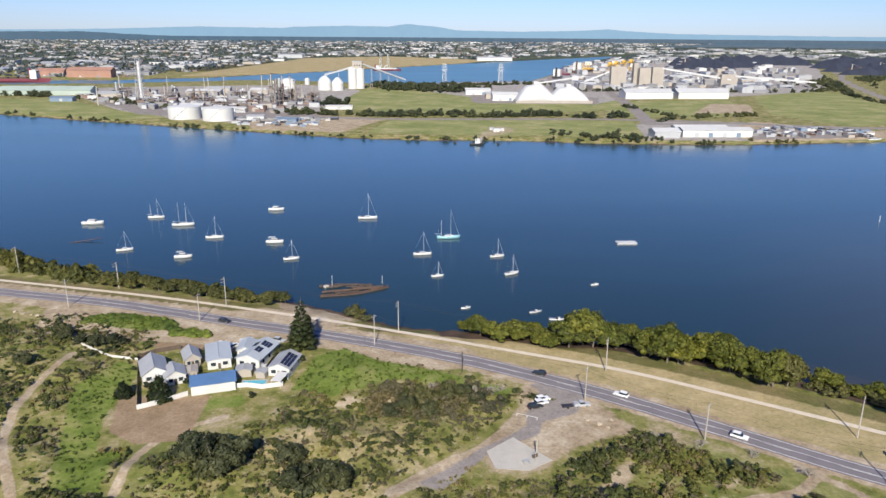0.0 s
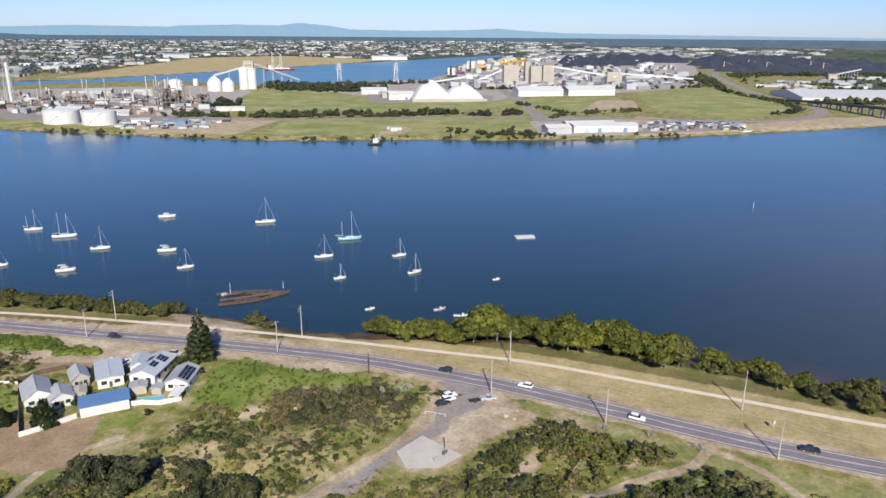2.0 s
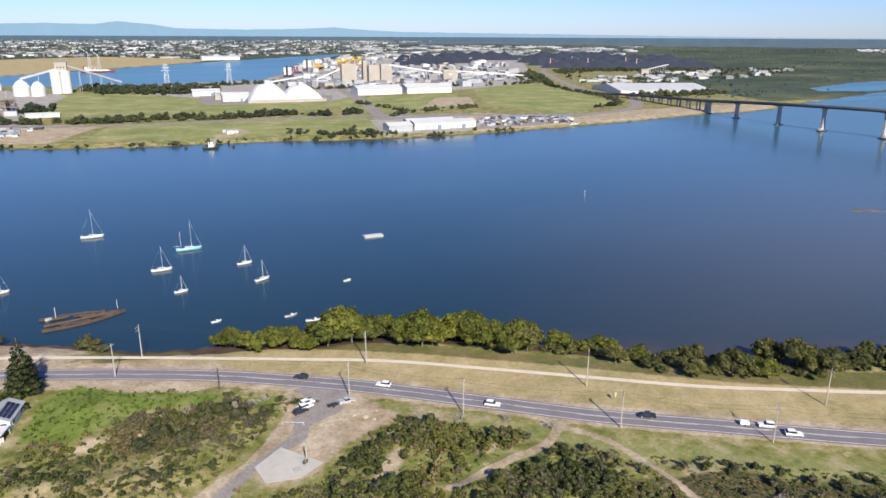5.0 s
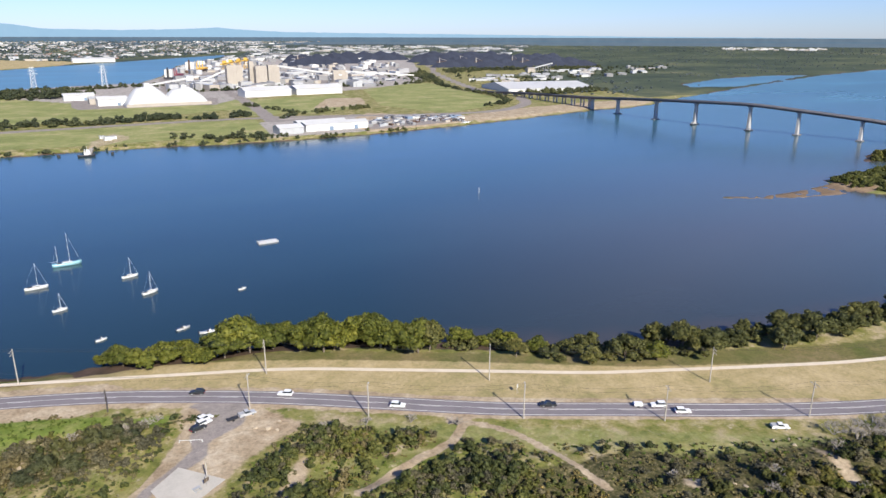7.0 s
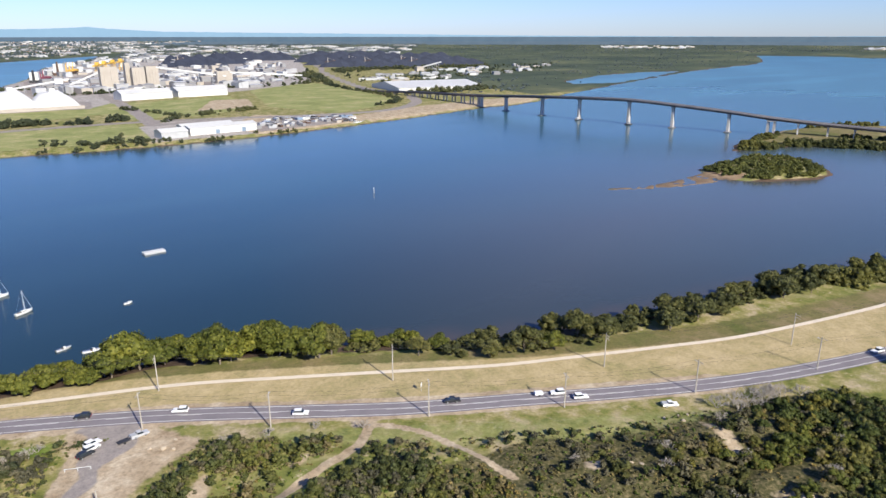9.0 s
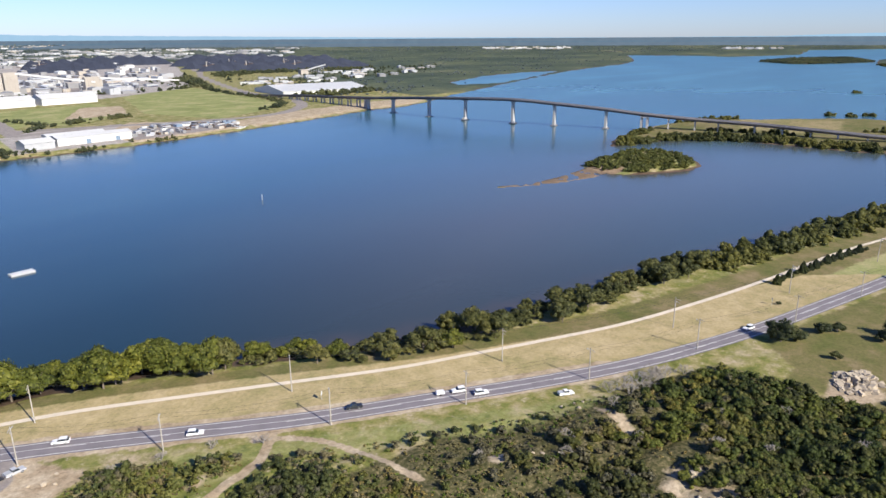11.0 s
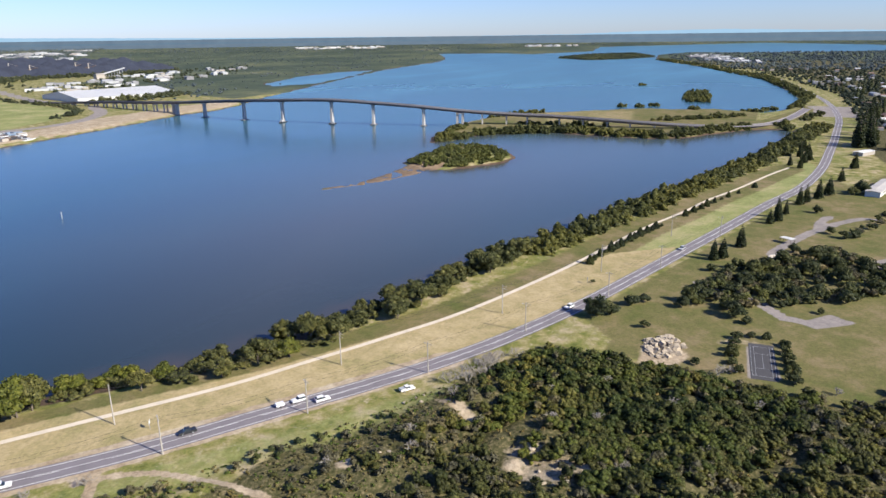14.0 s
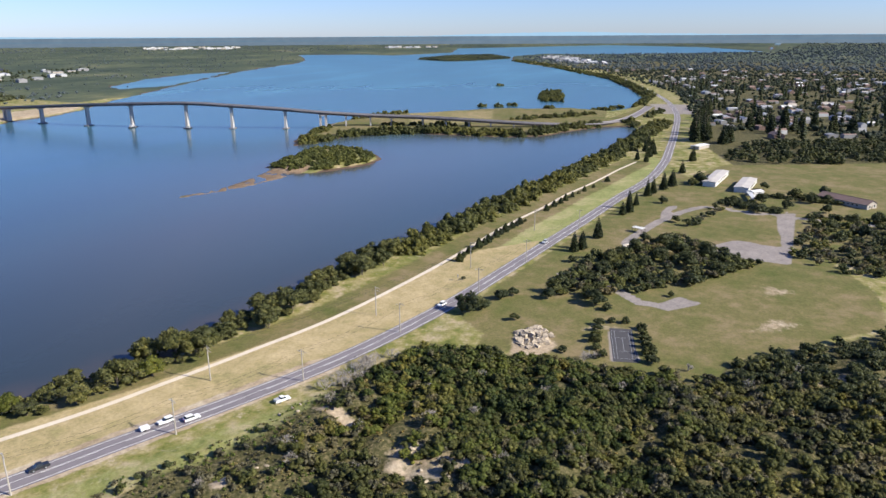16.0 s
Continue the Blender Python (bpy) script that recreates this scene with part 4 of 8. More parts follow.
stuff("green_thicket", "bright green closed scrub", "shrubs", scatter(THICKET_A, 900, 31, lambda x, y, rng: dense(x, y, rng) & (middle(x, y) < 1.0)), canopy, CANOPY, 31, (0.6, 1.25))
stuff("olive_thicket", "olive-green bushes in the scrub", "shrubs", scatter(THICKET_A, 900, 37, lambda x, y, rng: dense(x, y, rng) & (ripple(x, y, 35, 38) > 0.1)), canopy, DARK_OLIVE, 37, (0.5, 1.15))
stuff("dry_thicket", "grey and brown dry bushes in the scrub", "shrubs", scatter(THICKET_A, 1900, 34, lambda x, y, rng: open_ground(x, y, rng) & (middle(x, y) > 0.62) & (dense(x, y, rng) | (rng.uniform(size=len(x)) < 0.25)) & (ripple(x, y, 16, 35) + 0.4 * ripple(x, y, 7, 36) > -0.1)), big, GREY_SCRUB, 34, (0.7, 1.6))
stuff("thicket_tussocks", "pale grass tussocks between the bushes", "grass", scatter(THICKET_A, 2600, 39, open_ground), tuft, TUSSOCK, 39, (0.6, 1.8), 0.08)
far_thicket = scatter([(241, -26), (255, -49), (286, -88), (340, -220), (230, -190), (206, -60), (222, -28)], 700, 2)
bushes = [shrub_template(80 + i, 5.0, 3.8, 7, 130, 0.45) for i in range(4)]
stuff("dark_thicket", "dark bushy scrub beside the open field", "shrubs", far_thicket, bushes, TREE_LEAF, 2, (0.6, 1.2))
grove = np.vstack([scatter([(314, 42), (345, 30), (383, 3), (399, -11), (358, -50), (324, -20), (296, 12), (288, 40)], 400, 4), scatter([(380, -66), (470, -88), (470, -200), (350, -150), (355, -80)], 420, 5), scatter([(420, -12), (470, -30), (480, -45), (430, -25)], 12, 6)])
stuff("park_thicket", "dark mixed bushes between lawns and car park", "shrubs", grove[::2], bushes, TREE_LEAF, 4, (0.55, 1.3))
stuff("park_grey_bushes", "grey-green bushes between lawns and car park", "shrubs", grove[1::4], bushes, GREY_SCRUB, 44, (0.5, 1.2))
stuff("park_olive_bushes", "olive-green bushes between lawns and car park", "shrubs", grove[3::4], bushes, OLIVE_SCRUB, 45, (0.5, 1.2))
DUNE_B = [(-175, 255), (-140, 262), (-100, 240), (-105, 190), (-100, 165), (-60, 168), (-45, 190), (-30, 232), (-5, 218), (26, 203), (50, 188), (80, 168), (130, 134), (168, 108), (200, 88), (150, 85), (100, 60), (0, 90), (-160, 110)]
bend = lambda x, rng: rng.uniform(size=len(x)) > 0.85 * np.clip((x - 92) / 18, 0, 1)
patchy = lambda x, y, rng: open_ground(x, y, rng) & bend(x, rng) & (ripple(x, y, 26, 14) + 0.7 * ripple(x, y, 8, 15) > 0.05 + 0.5 * np.clip((x - 90) / 25, 0, 1))
sparse = lambda x, y, rng: open_ground(x, y, rng) & (bend(x, rng) | (rng.uniform(size=len(x)) < 0.35)) & (ripple(x, y, 20, 16) + 0.5 * ripple(x, y, 6, 17) > -0.2 + 0.6 * np.clip((x - 95) / 25, 0, 1))
THICKET_B = [(28, 152), (40, 163), (56, 174), (70, 163), (85, 154), (105, 139), (140, 116), (165, 102), (150, 85), (100, 60), (40, 110)]
tall_shrub = [shrub_template(85 + i, 4.2, 3.2, 7, 150, 0.36) for i in range(5)]
thick = lambda x, y, rng: open_ground(x, y, rng) & bend(x, rng) & (off_tracks(x, y) > 3.2) & (ripple(x, y, 24, 18) + 0.5 * ripple(x, y, 8, 19) > -0.15 + 0.75 * np.clip((x - 85) / 25, 0, 1))
stuff("dune_thicket", "tall dense green scrub behind the car park", "shrubs", scatter(THICKET_B, 430, 21, thick), tall_shrub, SCRUB, 21, (0.35, 1.1))
stuff("olive_dune_thicket", "tall olive-green scrub behind the car park", "shrubs", scatter(THICKET_B, 330, 25, thick), tall_shrub, OLIVE_SCRUB, 25, (0.35, 1.0))
stuff("grey_thicket", "tall grey-green scrub mixed with dead branches", "shrubs", np.vstack([scatter(THICKET_B, 330, 22, thick), scatter([(-22, 203), (15, 203), (22, 192), (8, 178), (-20, 182)], 170, 23)]), tall_shrub, GREY_SCRUB, 22, (0.4, 0.95))
stuff("dune_shrubs", "green shrubs scattered over the dunes", "shrubs", scatter(DUNE_B, 1300, 3, patchy), big, SCRUB, 3, (0.4, 1.1))
stuff("dry_dune_shrubs", "dry grey-brown shrubs over the dunes", "shrubs", scatter(DUNE_B, 2600, 8, sparse), low, GREY_SCRUB, 8, (0.5, 1.5))
stuff("olive_dune_shrubs", "olive-green low shrubs over the dunes", "shrubs", scatter(DUNE_B, 1500, 36, sparse), low, OLIVE_SCRUB, 36, (0.6, 1.7))
stuff("green_tussocks", "low yellow-green plants on the dunes", "plants", scatter(DUNE_B, 4200, 26, open_ground), tuft, LUSH_LEAF, 26, (0.5, 1.5), 0.08)
stuff("dune_tussocks", "low pale grass tussocks on sandy ground", "grass", scatter(DUNE_B, 5200, 9, open_ground), tuft, TUSSOCK, 9, (0.5, 1.6), 0.08)
for line, wide in (([(-135, 256), (-124, 257.5), (-112, 255), (-100, 250)], 8.0), ([(-97, 244), (-91, 244.5), (-86, 242)], 6.5)):
    hedge_line = smooth_line(line, 1.1)
    rng = np.random.RandomState(int(wide * 10))
    heaps = [(x + rng.uniform(-wide, wide) * 0.4, y + rng.uniform(-wide, wide) * 0.4, height_at(x, y) + 0.35, rng.uniform(1.3, 2.2), rng.uniform(0.7, 1.1)) for x, y in hedge_line for _ in range(5)]
    v, f = leaf_cloud(rng, heaps, int(900 * len(hedge_line) / 12), 0.26, 0.05, 0.9)
    tagged(new("roadside_hedge", leaf_mesh("roadside_hedge", v, f, LUSH_LEAF)), "low dense bright green hedge bank beside the road", "hedge", kind="stuff")
stuff("lush_tussocks", "bright green trailing plants on the dune", "plants", np.vstack([scatter(p, 260, 11 + i) for i, p in enumerate(LUSH[:3])]), tuft, LUSH_LEAF, 11, (0.6, 1.6), 0.08)


# ---- pines and other single trees ----
def pine_kind(name, label, group, seed, width, height, sprays=1100):
    rng = np.random.RandomState(seed)
    t = thing(name, label, "tree", spot(0, -3000), group)
    part("trunk", rod((0, 0, -0.5), (0, 0, height * 0.97), 0.45, 0.06, 8), BARK, t)
    blobs = []
    tiers = 11
    for k in range(tiers):
        u = k / (tiers - 1)
        z, reach = height * (0.10 + 0.86 * u), width / 2 * (1 - u) ** 0.8 + 0.3
        n = 6 if u < 0.7 else 4
        for j in range(n):
            a = 6.283 * (j + 0.5 * (k % 2)) / n + rng.uniform(-0.25, 0.25)
            q = reach * rng.uniform(0.5, 0.72)
            blobs.append((math.cos(a) * q, math.sin(a) * q, z - 0.1 * reach, reach * 0.38, reach * 0.17 + 0.22))
    v, f = leaf_cloud(rng, blobs, sprays, 0.42)
    c = new("crown", leaf_mesh("crown", v, f, PINE))
    c.parent = t
    return t


big_pine = pine_kind("norfolk_pine", "tall dark Norfolk pine beside the houses", "", 90, 11.5, 20.0, 2400)
big_pine.matrix_basis = spot(-48, 231.5, 3, 20)
road_pines = [pine_kind("roadside_pine", "dark conical pine on the road verge", "pines along the road", 91 + i, 5.2, 12.0) for i in range(3)]
rows = [(356, 40.5, 1.0), (361.6, 37, 1.05), (385, 31, 1.0), (442, 21, 0.8), (450, 17, 1.0), (460, 18, 1.0), (470, 14, 0.7), (501, 7.5, 1.0), (510, 4, 1.0), (525, -3, 1.1), (540, -9, 1.3), (595, -17, 1.1), (656, -27, 1.3),
        (640, 12, 0.9), (650, 20, 0.9), (668, 10, 1.0), (684, 6, 1.1), (700, 14, 1.1), (715, 8, 1.2), (735, 12, 1.2), (780, -33, 2.3), (786, -42, 2.2), (794, -36, 2.4), (804, -45, 2.3), (830, -34, 2.3), (842, -44, 2.3), (850, -36, 2.4), (872, -40, 2.2), (890, -48, 2.4), (770, -60, 2.1), (781, -66, 2.2), (905, -98, 2.3), (865, -116, 2.2), (897, -152, 2.2), (880, -132, 2.3), (915, -120, 2.2), (930, -110, 2.4), (940, -140, 2.3), (925, -170, 2.3), (900, -185, 2.2), (880, -200, 2.3), (940, -44, 2.2), (975, -50, 2.3), (1010, -52, 2.2), (1050, -60, 2.2)]
plant_many(road_pines, [(x, y, 3, s) for x, y, s in rows])
she_oaks = [pine_kind("young_she_oak", "small dark she-oak beside the footpath", "she-oaks by the path", 95 + i, 3.6, 4.6) for i in range(2)]
plant_many(she_oaks, [(x, y, 3, s) for x, y, s in ((324, 93, 1.0), (331, 93, .7), (338.6, 92, 1.0), (349, 89.4, 1.15), (355, 88, .8), (360, 87, 1.0), (371.5, 85, 1.0), (377, 84, .8), (383.7, 82.6, 1.1), (393, 80.7, 1.0), (398, 79, .7), (403, 78, 1.0), (440, 68, .9), (452, 65, 1.0),
                                                   (463, 62, .9), (472, 60, 1.0), (484, 57, .8), (505, 51, .9), (520, 46, .7), (545, 38, 1.1), (-84.6, 193.5, 1.7), (-96.5, 195.8, 1.3))])
round_trees = [tree_kind("round_tree", "dark rounded coastal tree on mown grass", "tree", "park trees", 100 + i, 9.5, 7.0, 1.0, 13, 800, 0.5, TREE_LEAF, 0.25) for i in range(4)]
plant_many(round_trees, [(x, y, 3, s) for x, y, s in ((260, 71, 1.15), (264, 67, .8), (278, 62, .75), (283, 58, .6), (257, 52, .45), (284, 43, .7), (292, 42, .8), (299, 36, .75), (283, 23, 1.0), (290, 26, .8), (278, 18, .5), (309, 41, .6), (320, 34, .7), (328, 24, .8), (328, 13, .9), (322, -5, .8),
                                                      (318, -16, .9), (336, -28, 1.0), (301, -7, .35), (338, 39, .55), (343, 21, .9), (352, 16, .9), (360, 10, 1.0), (386, 6, .7), (366, -11, 1.1), (365, -24, 1.0), (352, -2, 1.0), (345, -14, 1.0), (378, -4, .9), (335, 5, .9), (310, 28, .6), (300, 24, .6), (316, 14, .7),
                                                      (555, -29, 1.2), (548, -24, .9), (481, -3, .7), (475, -35, .6), (425, -17, .7), (432, -10, .6), (493, -47, .8), (498, -65, .9), (487, -79, .9), (507, -97, 1.0), (520, -88, 1.1), (534, -109, 1.0), (545, -72, .8), (470, -60, .9), (455, -110, 1.0), (440, -95, 1.0), (460, -125, 1.1), (425, -110, 1.0),
                                                      (418, -125, .9), (405, -115, .8), (480, -100, .8), (515, -108, .8))])
hedge_bush = [tree_kind("hedge_bush", "clipped dark green hedge bush beside the court", "bush", "bushes round the court", 110 + i, 4.6, 3.4, 0.3, 8, 380, 0.36, TREE_LEAF, 0.12) for i in range(2)]
plant_many(hedge_bush, [(x, y, 3, s) for x, y, s in ((261, 19.5, 1.0), (256, 19.7, .9), (250, 20, 1.0), (245, 19.8, 1.1), (239, 18.5, .9), (233, 16.5, 1.0), (265, 15, .8), (266, 10, .8), (261, 3.8, 1.0), (255, 3, 1.0), (250, 2, 1.1), (245, 1.4, 1.0), (239, .4, 1.1), (233, -.6, 1.2), (298, 84, .5), (328, 92.5, .6), (334, 93, .7), (344, 91, .6), (352, 88.5, .7), (366, 86, .7), (380, 83, .6), (388, 81.5, .7), (408, 76, .7), (446, 67, .7), (458, 63.5, .6), (478, 58.5, .7), (495, 54, .6), (-57, 195.5, .6), (222, 34, 1.0), (233, 30, .8))])
dune_trees = [tree_kind("dune_tree", "grey-green spreading tree on the dunes", "tree", "trees on the dunes", 115 + i, 9.0, 6.5, 0.6, 14, 1000, 0.42, DUNE_LEAF, 0.25) for i in range(3)]
plant_many(dune_trees, [(x, y, height_at(x, y) - .2, s) for x, y, s in ((-62, 157, 1.25), (-56, 154, 1.35), (-51, 157, 1.15), (-57, 160, 1.2), (-38, 158.5, .95), (-33, 148.5, 1.1), (-26, 147.5, 1.15), (-29, 151, 1.0), (-9, 187, .8), (-4, 190, .8), (-13, 184, .7), (2, 193, .9), (8, 195, .7), (-2, 184, .7), (12, 190, .6), (-140, 243, .7), (-136, 238, .8), (-128, 234, .6), (-121, 231, .7), (-115, 233, .8), (-138, 215, .7),
                                                              (-35, 268, .8), (-31, 266, .7), (-28, 262, .5))])


DEAD_WOOD = mat("bleached_dead_wood", (0.30, 0.27, 0.235), 0.3, 1.0, 0.9)


def bare_tree(h, seed):
    """A leafless tree of forking grey branches that end in fine twigs."""
    rng = np.random.RandomState(seed)
    t = thing("bare_tree", "leafless grey tree with tangled twigs beside the road", "tree", pose(0, 0, -3000), "bare trees")
    limb = bmesh.new()

    def fork(p, d, length, r, level):
        q = p + d * length
        rod(p, q, r, r * 0.65, 5 if level > 1 else 3, limb)
        if level:
            for _ in range(3):
                e = (d + Vector(rng.uniform(-0.8, 0.8, 3)) + Vector((0, 0, 0.12))).normalized()
                fork(q, e, length * rng.uniform(0.6, 0.85), max(r * 0.62, 0.03), level - 1)
    for k in range(4):
        fork(Vector((0, 0, -0.2)), Vector((rng.uniform(-.7, .7), rng.uniform(-.7, .7), 1)).normalized(), h * 0.30, 0.15, 4)
    part("branch_crown", limb, DEAD_WOOD, t)
    return t


plant_many([bare_tree(5.0, 600 + i) for i in range(4)], [(x, y, height_at(x, y) - 0.1, h / 4.4) for x, y, h in (
    (184, 98, 4.5), (190, 96, 5.0), (196, 94, 5.2), (202, 91, 5.0), (207, 90, 4.6), (200, 88, 4.2), (193, 92, 4.0), (212, 86, 4.0), (187, 93, 4.2), (198, 91, 5.6), (204, 93, 4.8), (176, 92, 3.4), (11, 197, 3.5), (17, 196, 3.4), (20, 199, 3.0), (-2, 199, 3.2), (84, 163, 3.2), (95, 155, 3.4), (72, 168, 3.0), (60, 172, 2.8),
    (228, 22, 4.0), (231, 19, 3.6), (150, 92, 3.2), (143, 88, 3.0), (165, 78, 3.4), (128, 104, 3.0), (172, 60, 3.6), (180, 48, 3.4), (196, 30, 3.8), (160, 36, 3.2), (208, 8, 3.6), (222, -30, 3.8), (236, -46, 4.0), (190, 66, 3.4), (146, 70, 3.2), (204, 52, 3.0), (176, 18, 3.4), (230, -12, 3.2))])

# ---- bridge ----
DECK = smooth_line([(830, 1330, 3.4), (800, 1262, 4.0), (788, 1195, 5.5), (789, 1130, 8.5), (786, 1045, 12.2), (775, 950, 15.5), (765, 860, 19.0), (757, 792, 23.0), (752, 712, 27.2), (754, 645, 29.8), (763, 570, 31.4), (775, 513, 28.6), (790, 447, 24.2), (803, 402, 20.0),
                    (822, 347, 16.2), (836, 283, 14.0), (843, 226, 11.6), (856, 160, 8.0), (880, 105, 5.2), (925, 62, 3.8), (985, 42, 3.4), (1060, 30, 3.3), (1150, 20, 3.3)], 12.0)


def deck_run(name, section, material, parent, label=""):
    """A closed section of (across, up) pairs carried along the deck."""
    bm = bmesh.new()
    prev = None
    d = np.gradient(DECK[:, :2], axis=0)
    d /= np.linalg.norm(d, axis=1)[:, None]
    for p, t in zip(DECK, d):
        row = [bm.verts.new((p[0] + t[1] * u, p[1] - t[0] * u, p[2] + h)) for u, h in section]
        if prev:
            for i in range(len(row)):
                j = (i + 1) % len(row)
                bm.faces.new((prev[i], prev[j], row[j], row[i]))
        prev = row
    bmesh.ops.recalc_face_normals(bm, faces=bm.faces[:])
    return part(name, bm, material, parent, label)


bridge = thing("road_bridge", "long grey concrete road bridge arching over the river", "bridge")
GIRDER = mat("bridge_girder", (0.13, 0.115, 0.125), 0.2, 0.1, 0.8)
PIER = mat("bridge_pier_concrete", (0.40, 0.385, 0.375), 0.18, 0.12, 0.85)
PARAPET = mat("bridge_parapet_concrete", (0.22, 0.21, 0.22), 0.2, 0.1, 0.85)
deck_run("deck", [(-5.6, 0), (5.6, 0), (5.6, -0.45), (-5.6, -0.45)], ASPHALT, bridge, "grey road deck")
deck_run("girder", [(-3.6, -0.5), (3.6, -0.5), (3.2, -2.6), (-3.2, -2.6)], GIRDER, bridge, "dark steel box girder")
for side in (-1, 1):
    deck_run("parapet", [(side * 5.6, 1.0), (side * 5.3, 1.0), (side * 5.3, 0.02), (side * 5.6, -0.4)], PARAPET, bridge)


def deck_at(y):
    k = np.argmin(np.abs(DECK[:, 1] - y))
    d = DECK[min(k + 1, len(DECK) - 1)] - DECK[max(k - 1, 0)]
    return DECK[k], math.degrees(math.atan2(d[1], d[0]))


def pier(y, wide, deep, twin=False):
    p, rz = deck_at(y)
    h = p[2] - 2.7
    bm = bmesh.new()
    for off in ((-3.4, 3.4) if twin else (0,)):
        lo, hi = (deep * 0.5, deep * 0.42)
        v = [bm.verts.new((x * s + off, yy * s2, z)) for z, s, s2 in ((-2, lo, wide * 0.5), (h - 1.2, hi, wide * 0.42)) for x, yy in ((-1, -1), (1, -1), (1, 1), (-1, 1))]
        for i in range(4):
            bm.faces.new((v[i], v[(i + 1) % 4], v[4 + (i + 1) % 4], v[4 + i]))
        bm.faces.new(v[4:])
    box(-deep * 0.6 - (3.4 if twin else 0), deep * 0.6 + (3.4 if twin else 0), -4.2, 4.2, h - 1.3, h, bm)
    ob = part("pier", bm, PIER, bridge)
    ob.matrix_basis = pose(p[0], p[1], 0, 0, 0, rz)
    return ob


for y in (792, 712, 645, 570, 513, 447):
    pier(y, 5.4, 3.0)
    p, rz = deck_at(y)
    f = part("pile_cap", box(-3.2, 3.2, -5.5, 5.5, -2, 1.1, bevel=0.2), DARK_CONCRETE, bridge)
    f.matrix_basis = pose(p[0], p[1], 0, 0, 0, rz)
for y in (858, 402):
    pier(y, 6.2, 2.6, True)
for y in (381, 349, 318, 287, 257, 228, 200, 172):
    pier(y, 4.6, 1.6)
for y in range(884, 1180, 27):
    p, rz = deck_at(y)
    h = p[2] - 2.7
    bent = part("trestle_bent", box(-1.0, 1.0, -4.6, 4.6, h - 1.3, h), PIER, bridge)
    bent.matrix_basis = pose(p[0], p[1], 0, 0, 0, rz)
    for yy in (-2.9, 2.9):
        part("column", rod((0, yy, 0), (0, yy, h - 1.2), 1.35, 1.15, 8), PIER, bent)
for x, y in ((770, 574), (758, 650)):
    barge = thing("work_barge", "small dark work barge moored at a bridge pier", "barge", pose(x - 10, y - 8, 0, 0, 0, 20), "barges at the bridge")
    part("hull", box(-6, 6, -2.4, 2.4, -0.5, 1.2, bevel=0.3), DARK, barge)
    part("cabin", box(-4, 0, -1.5, 1.5, 1.2, 4.0, bevel=0.15), GREY_STEEL, barge)


# ---- poles and wires ----
def pole_bm(h):
    return rod((0, 0, -0.5), (0, 0, h), 0.23, 0.15, 8)


def power_pole(x, y, h, rz, arms, lamp=False):
    t = thing("power_pole", "weathered timber power pole with crossarms" if not lamp else "weathered timber pole with a street light arm", "power pole", pose(x, y, height_at(x, y) - 0.05, 0, 0, rz), "power poles by the road")
    part("shaft", pole_bm(h), POLE_WOOD, t)
    for k in range(arms):
        z = h - 0.5 - 1.1 * k
        part("crossarm", box(-0.07, 0.07, -1.25, 1.25, z - 0.08, z + 0.08), POLE_WOOD, t)
        for yy in (-1.1, -0.4, 0.4, 1.1):
            part("insulator", spin([(0.05, z + 0.08), (0.08, z + 0.16), (0.05, z + 0.28)], 6), WHITE, t)
            t.children[-1].location = (0, yy, 0)
    if lamp:
        arm = part("lamp_arm", rod((0, 0, h - 1.5), (0, 2.4, h - 0.9), 0.05, 0.04, 6), GREY_STEEL, t)
        part("lamp_head", box(-0.14, 0.14, 2.2, 2.9, h - 0.98, h - 0.82, bevel=0.04), GREY_STEEL, arm)
    return t


LINE_A = [(-250, 332), (-195, 311), (-140, 291), (-87, 270), (-15, 245.4), (56, 213), (117.5, 172.5), (179, 136), (246, 105), (315, 84), (390, 66)]
LINE_B = [(-210, 288), (-151, 269), (-93, 255), (-23, 233), (45, 193), (74, 171), (113, 147.5), (148, 126), (187, 106.5), (233, 90), (283, 72), (331, 60), (400, 42)]
for line, h, arms, lamp in ((LINE_A, 12.6, 2, False), (LINE_B, 11.6, 1, True)):
    for i, (x, y) in enumerate(line):
        a, b = line[max(i - 1, 0)], line[min(i + 1, len(line) - 1)]
        power_pole(x, y, h + 0.4 * math.sin(i * 2.3), math.degrees(math.atan2(b[1] - a[1], b[0] - a[0])), arms, lamp)
    for i in range(len(line) - 1):
        (ax, ay), (bx, by) = line[i], line[i + 1]
        dx, dy = bx - ax, by - ay
        n = math.hypot(dx, dy)
        for off in ((-1.1, -0.4, 1.1) if arms > 1 else (-1.1, 1.1)):
            cu = bpy.data.curves.new("power_line", 'CURVE')
            cu.dimensions, cu.bevel_depth, cu.bevel_resolution = '3D', 0.022, 0
            sp = cu.splines.new('POLY')
            sp.points.add(10)
            for k in range(11):
                u = k / 10
                sp.points[k].co = (ax + dx * u - dy / n * off, ay + dy * u + dx / n * off, 3.1 + h - 0.25 - 1.4 * 4 * u * (1 - u), 1)
            cu.materials.append(RUBBER)
            tagged(new("power_line", cu), "thin black overhead power cable between poles", "cable", "power cables")

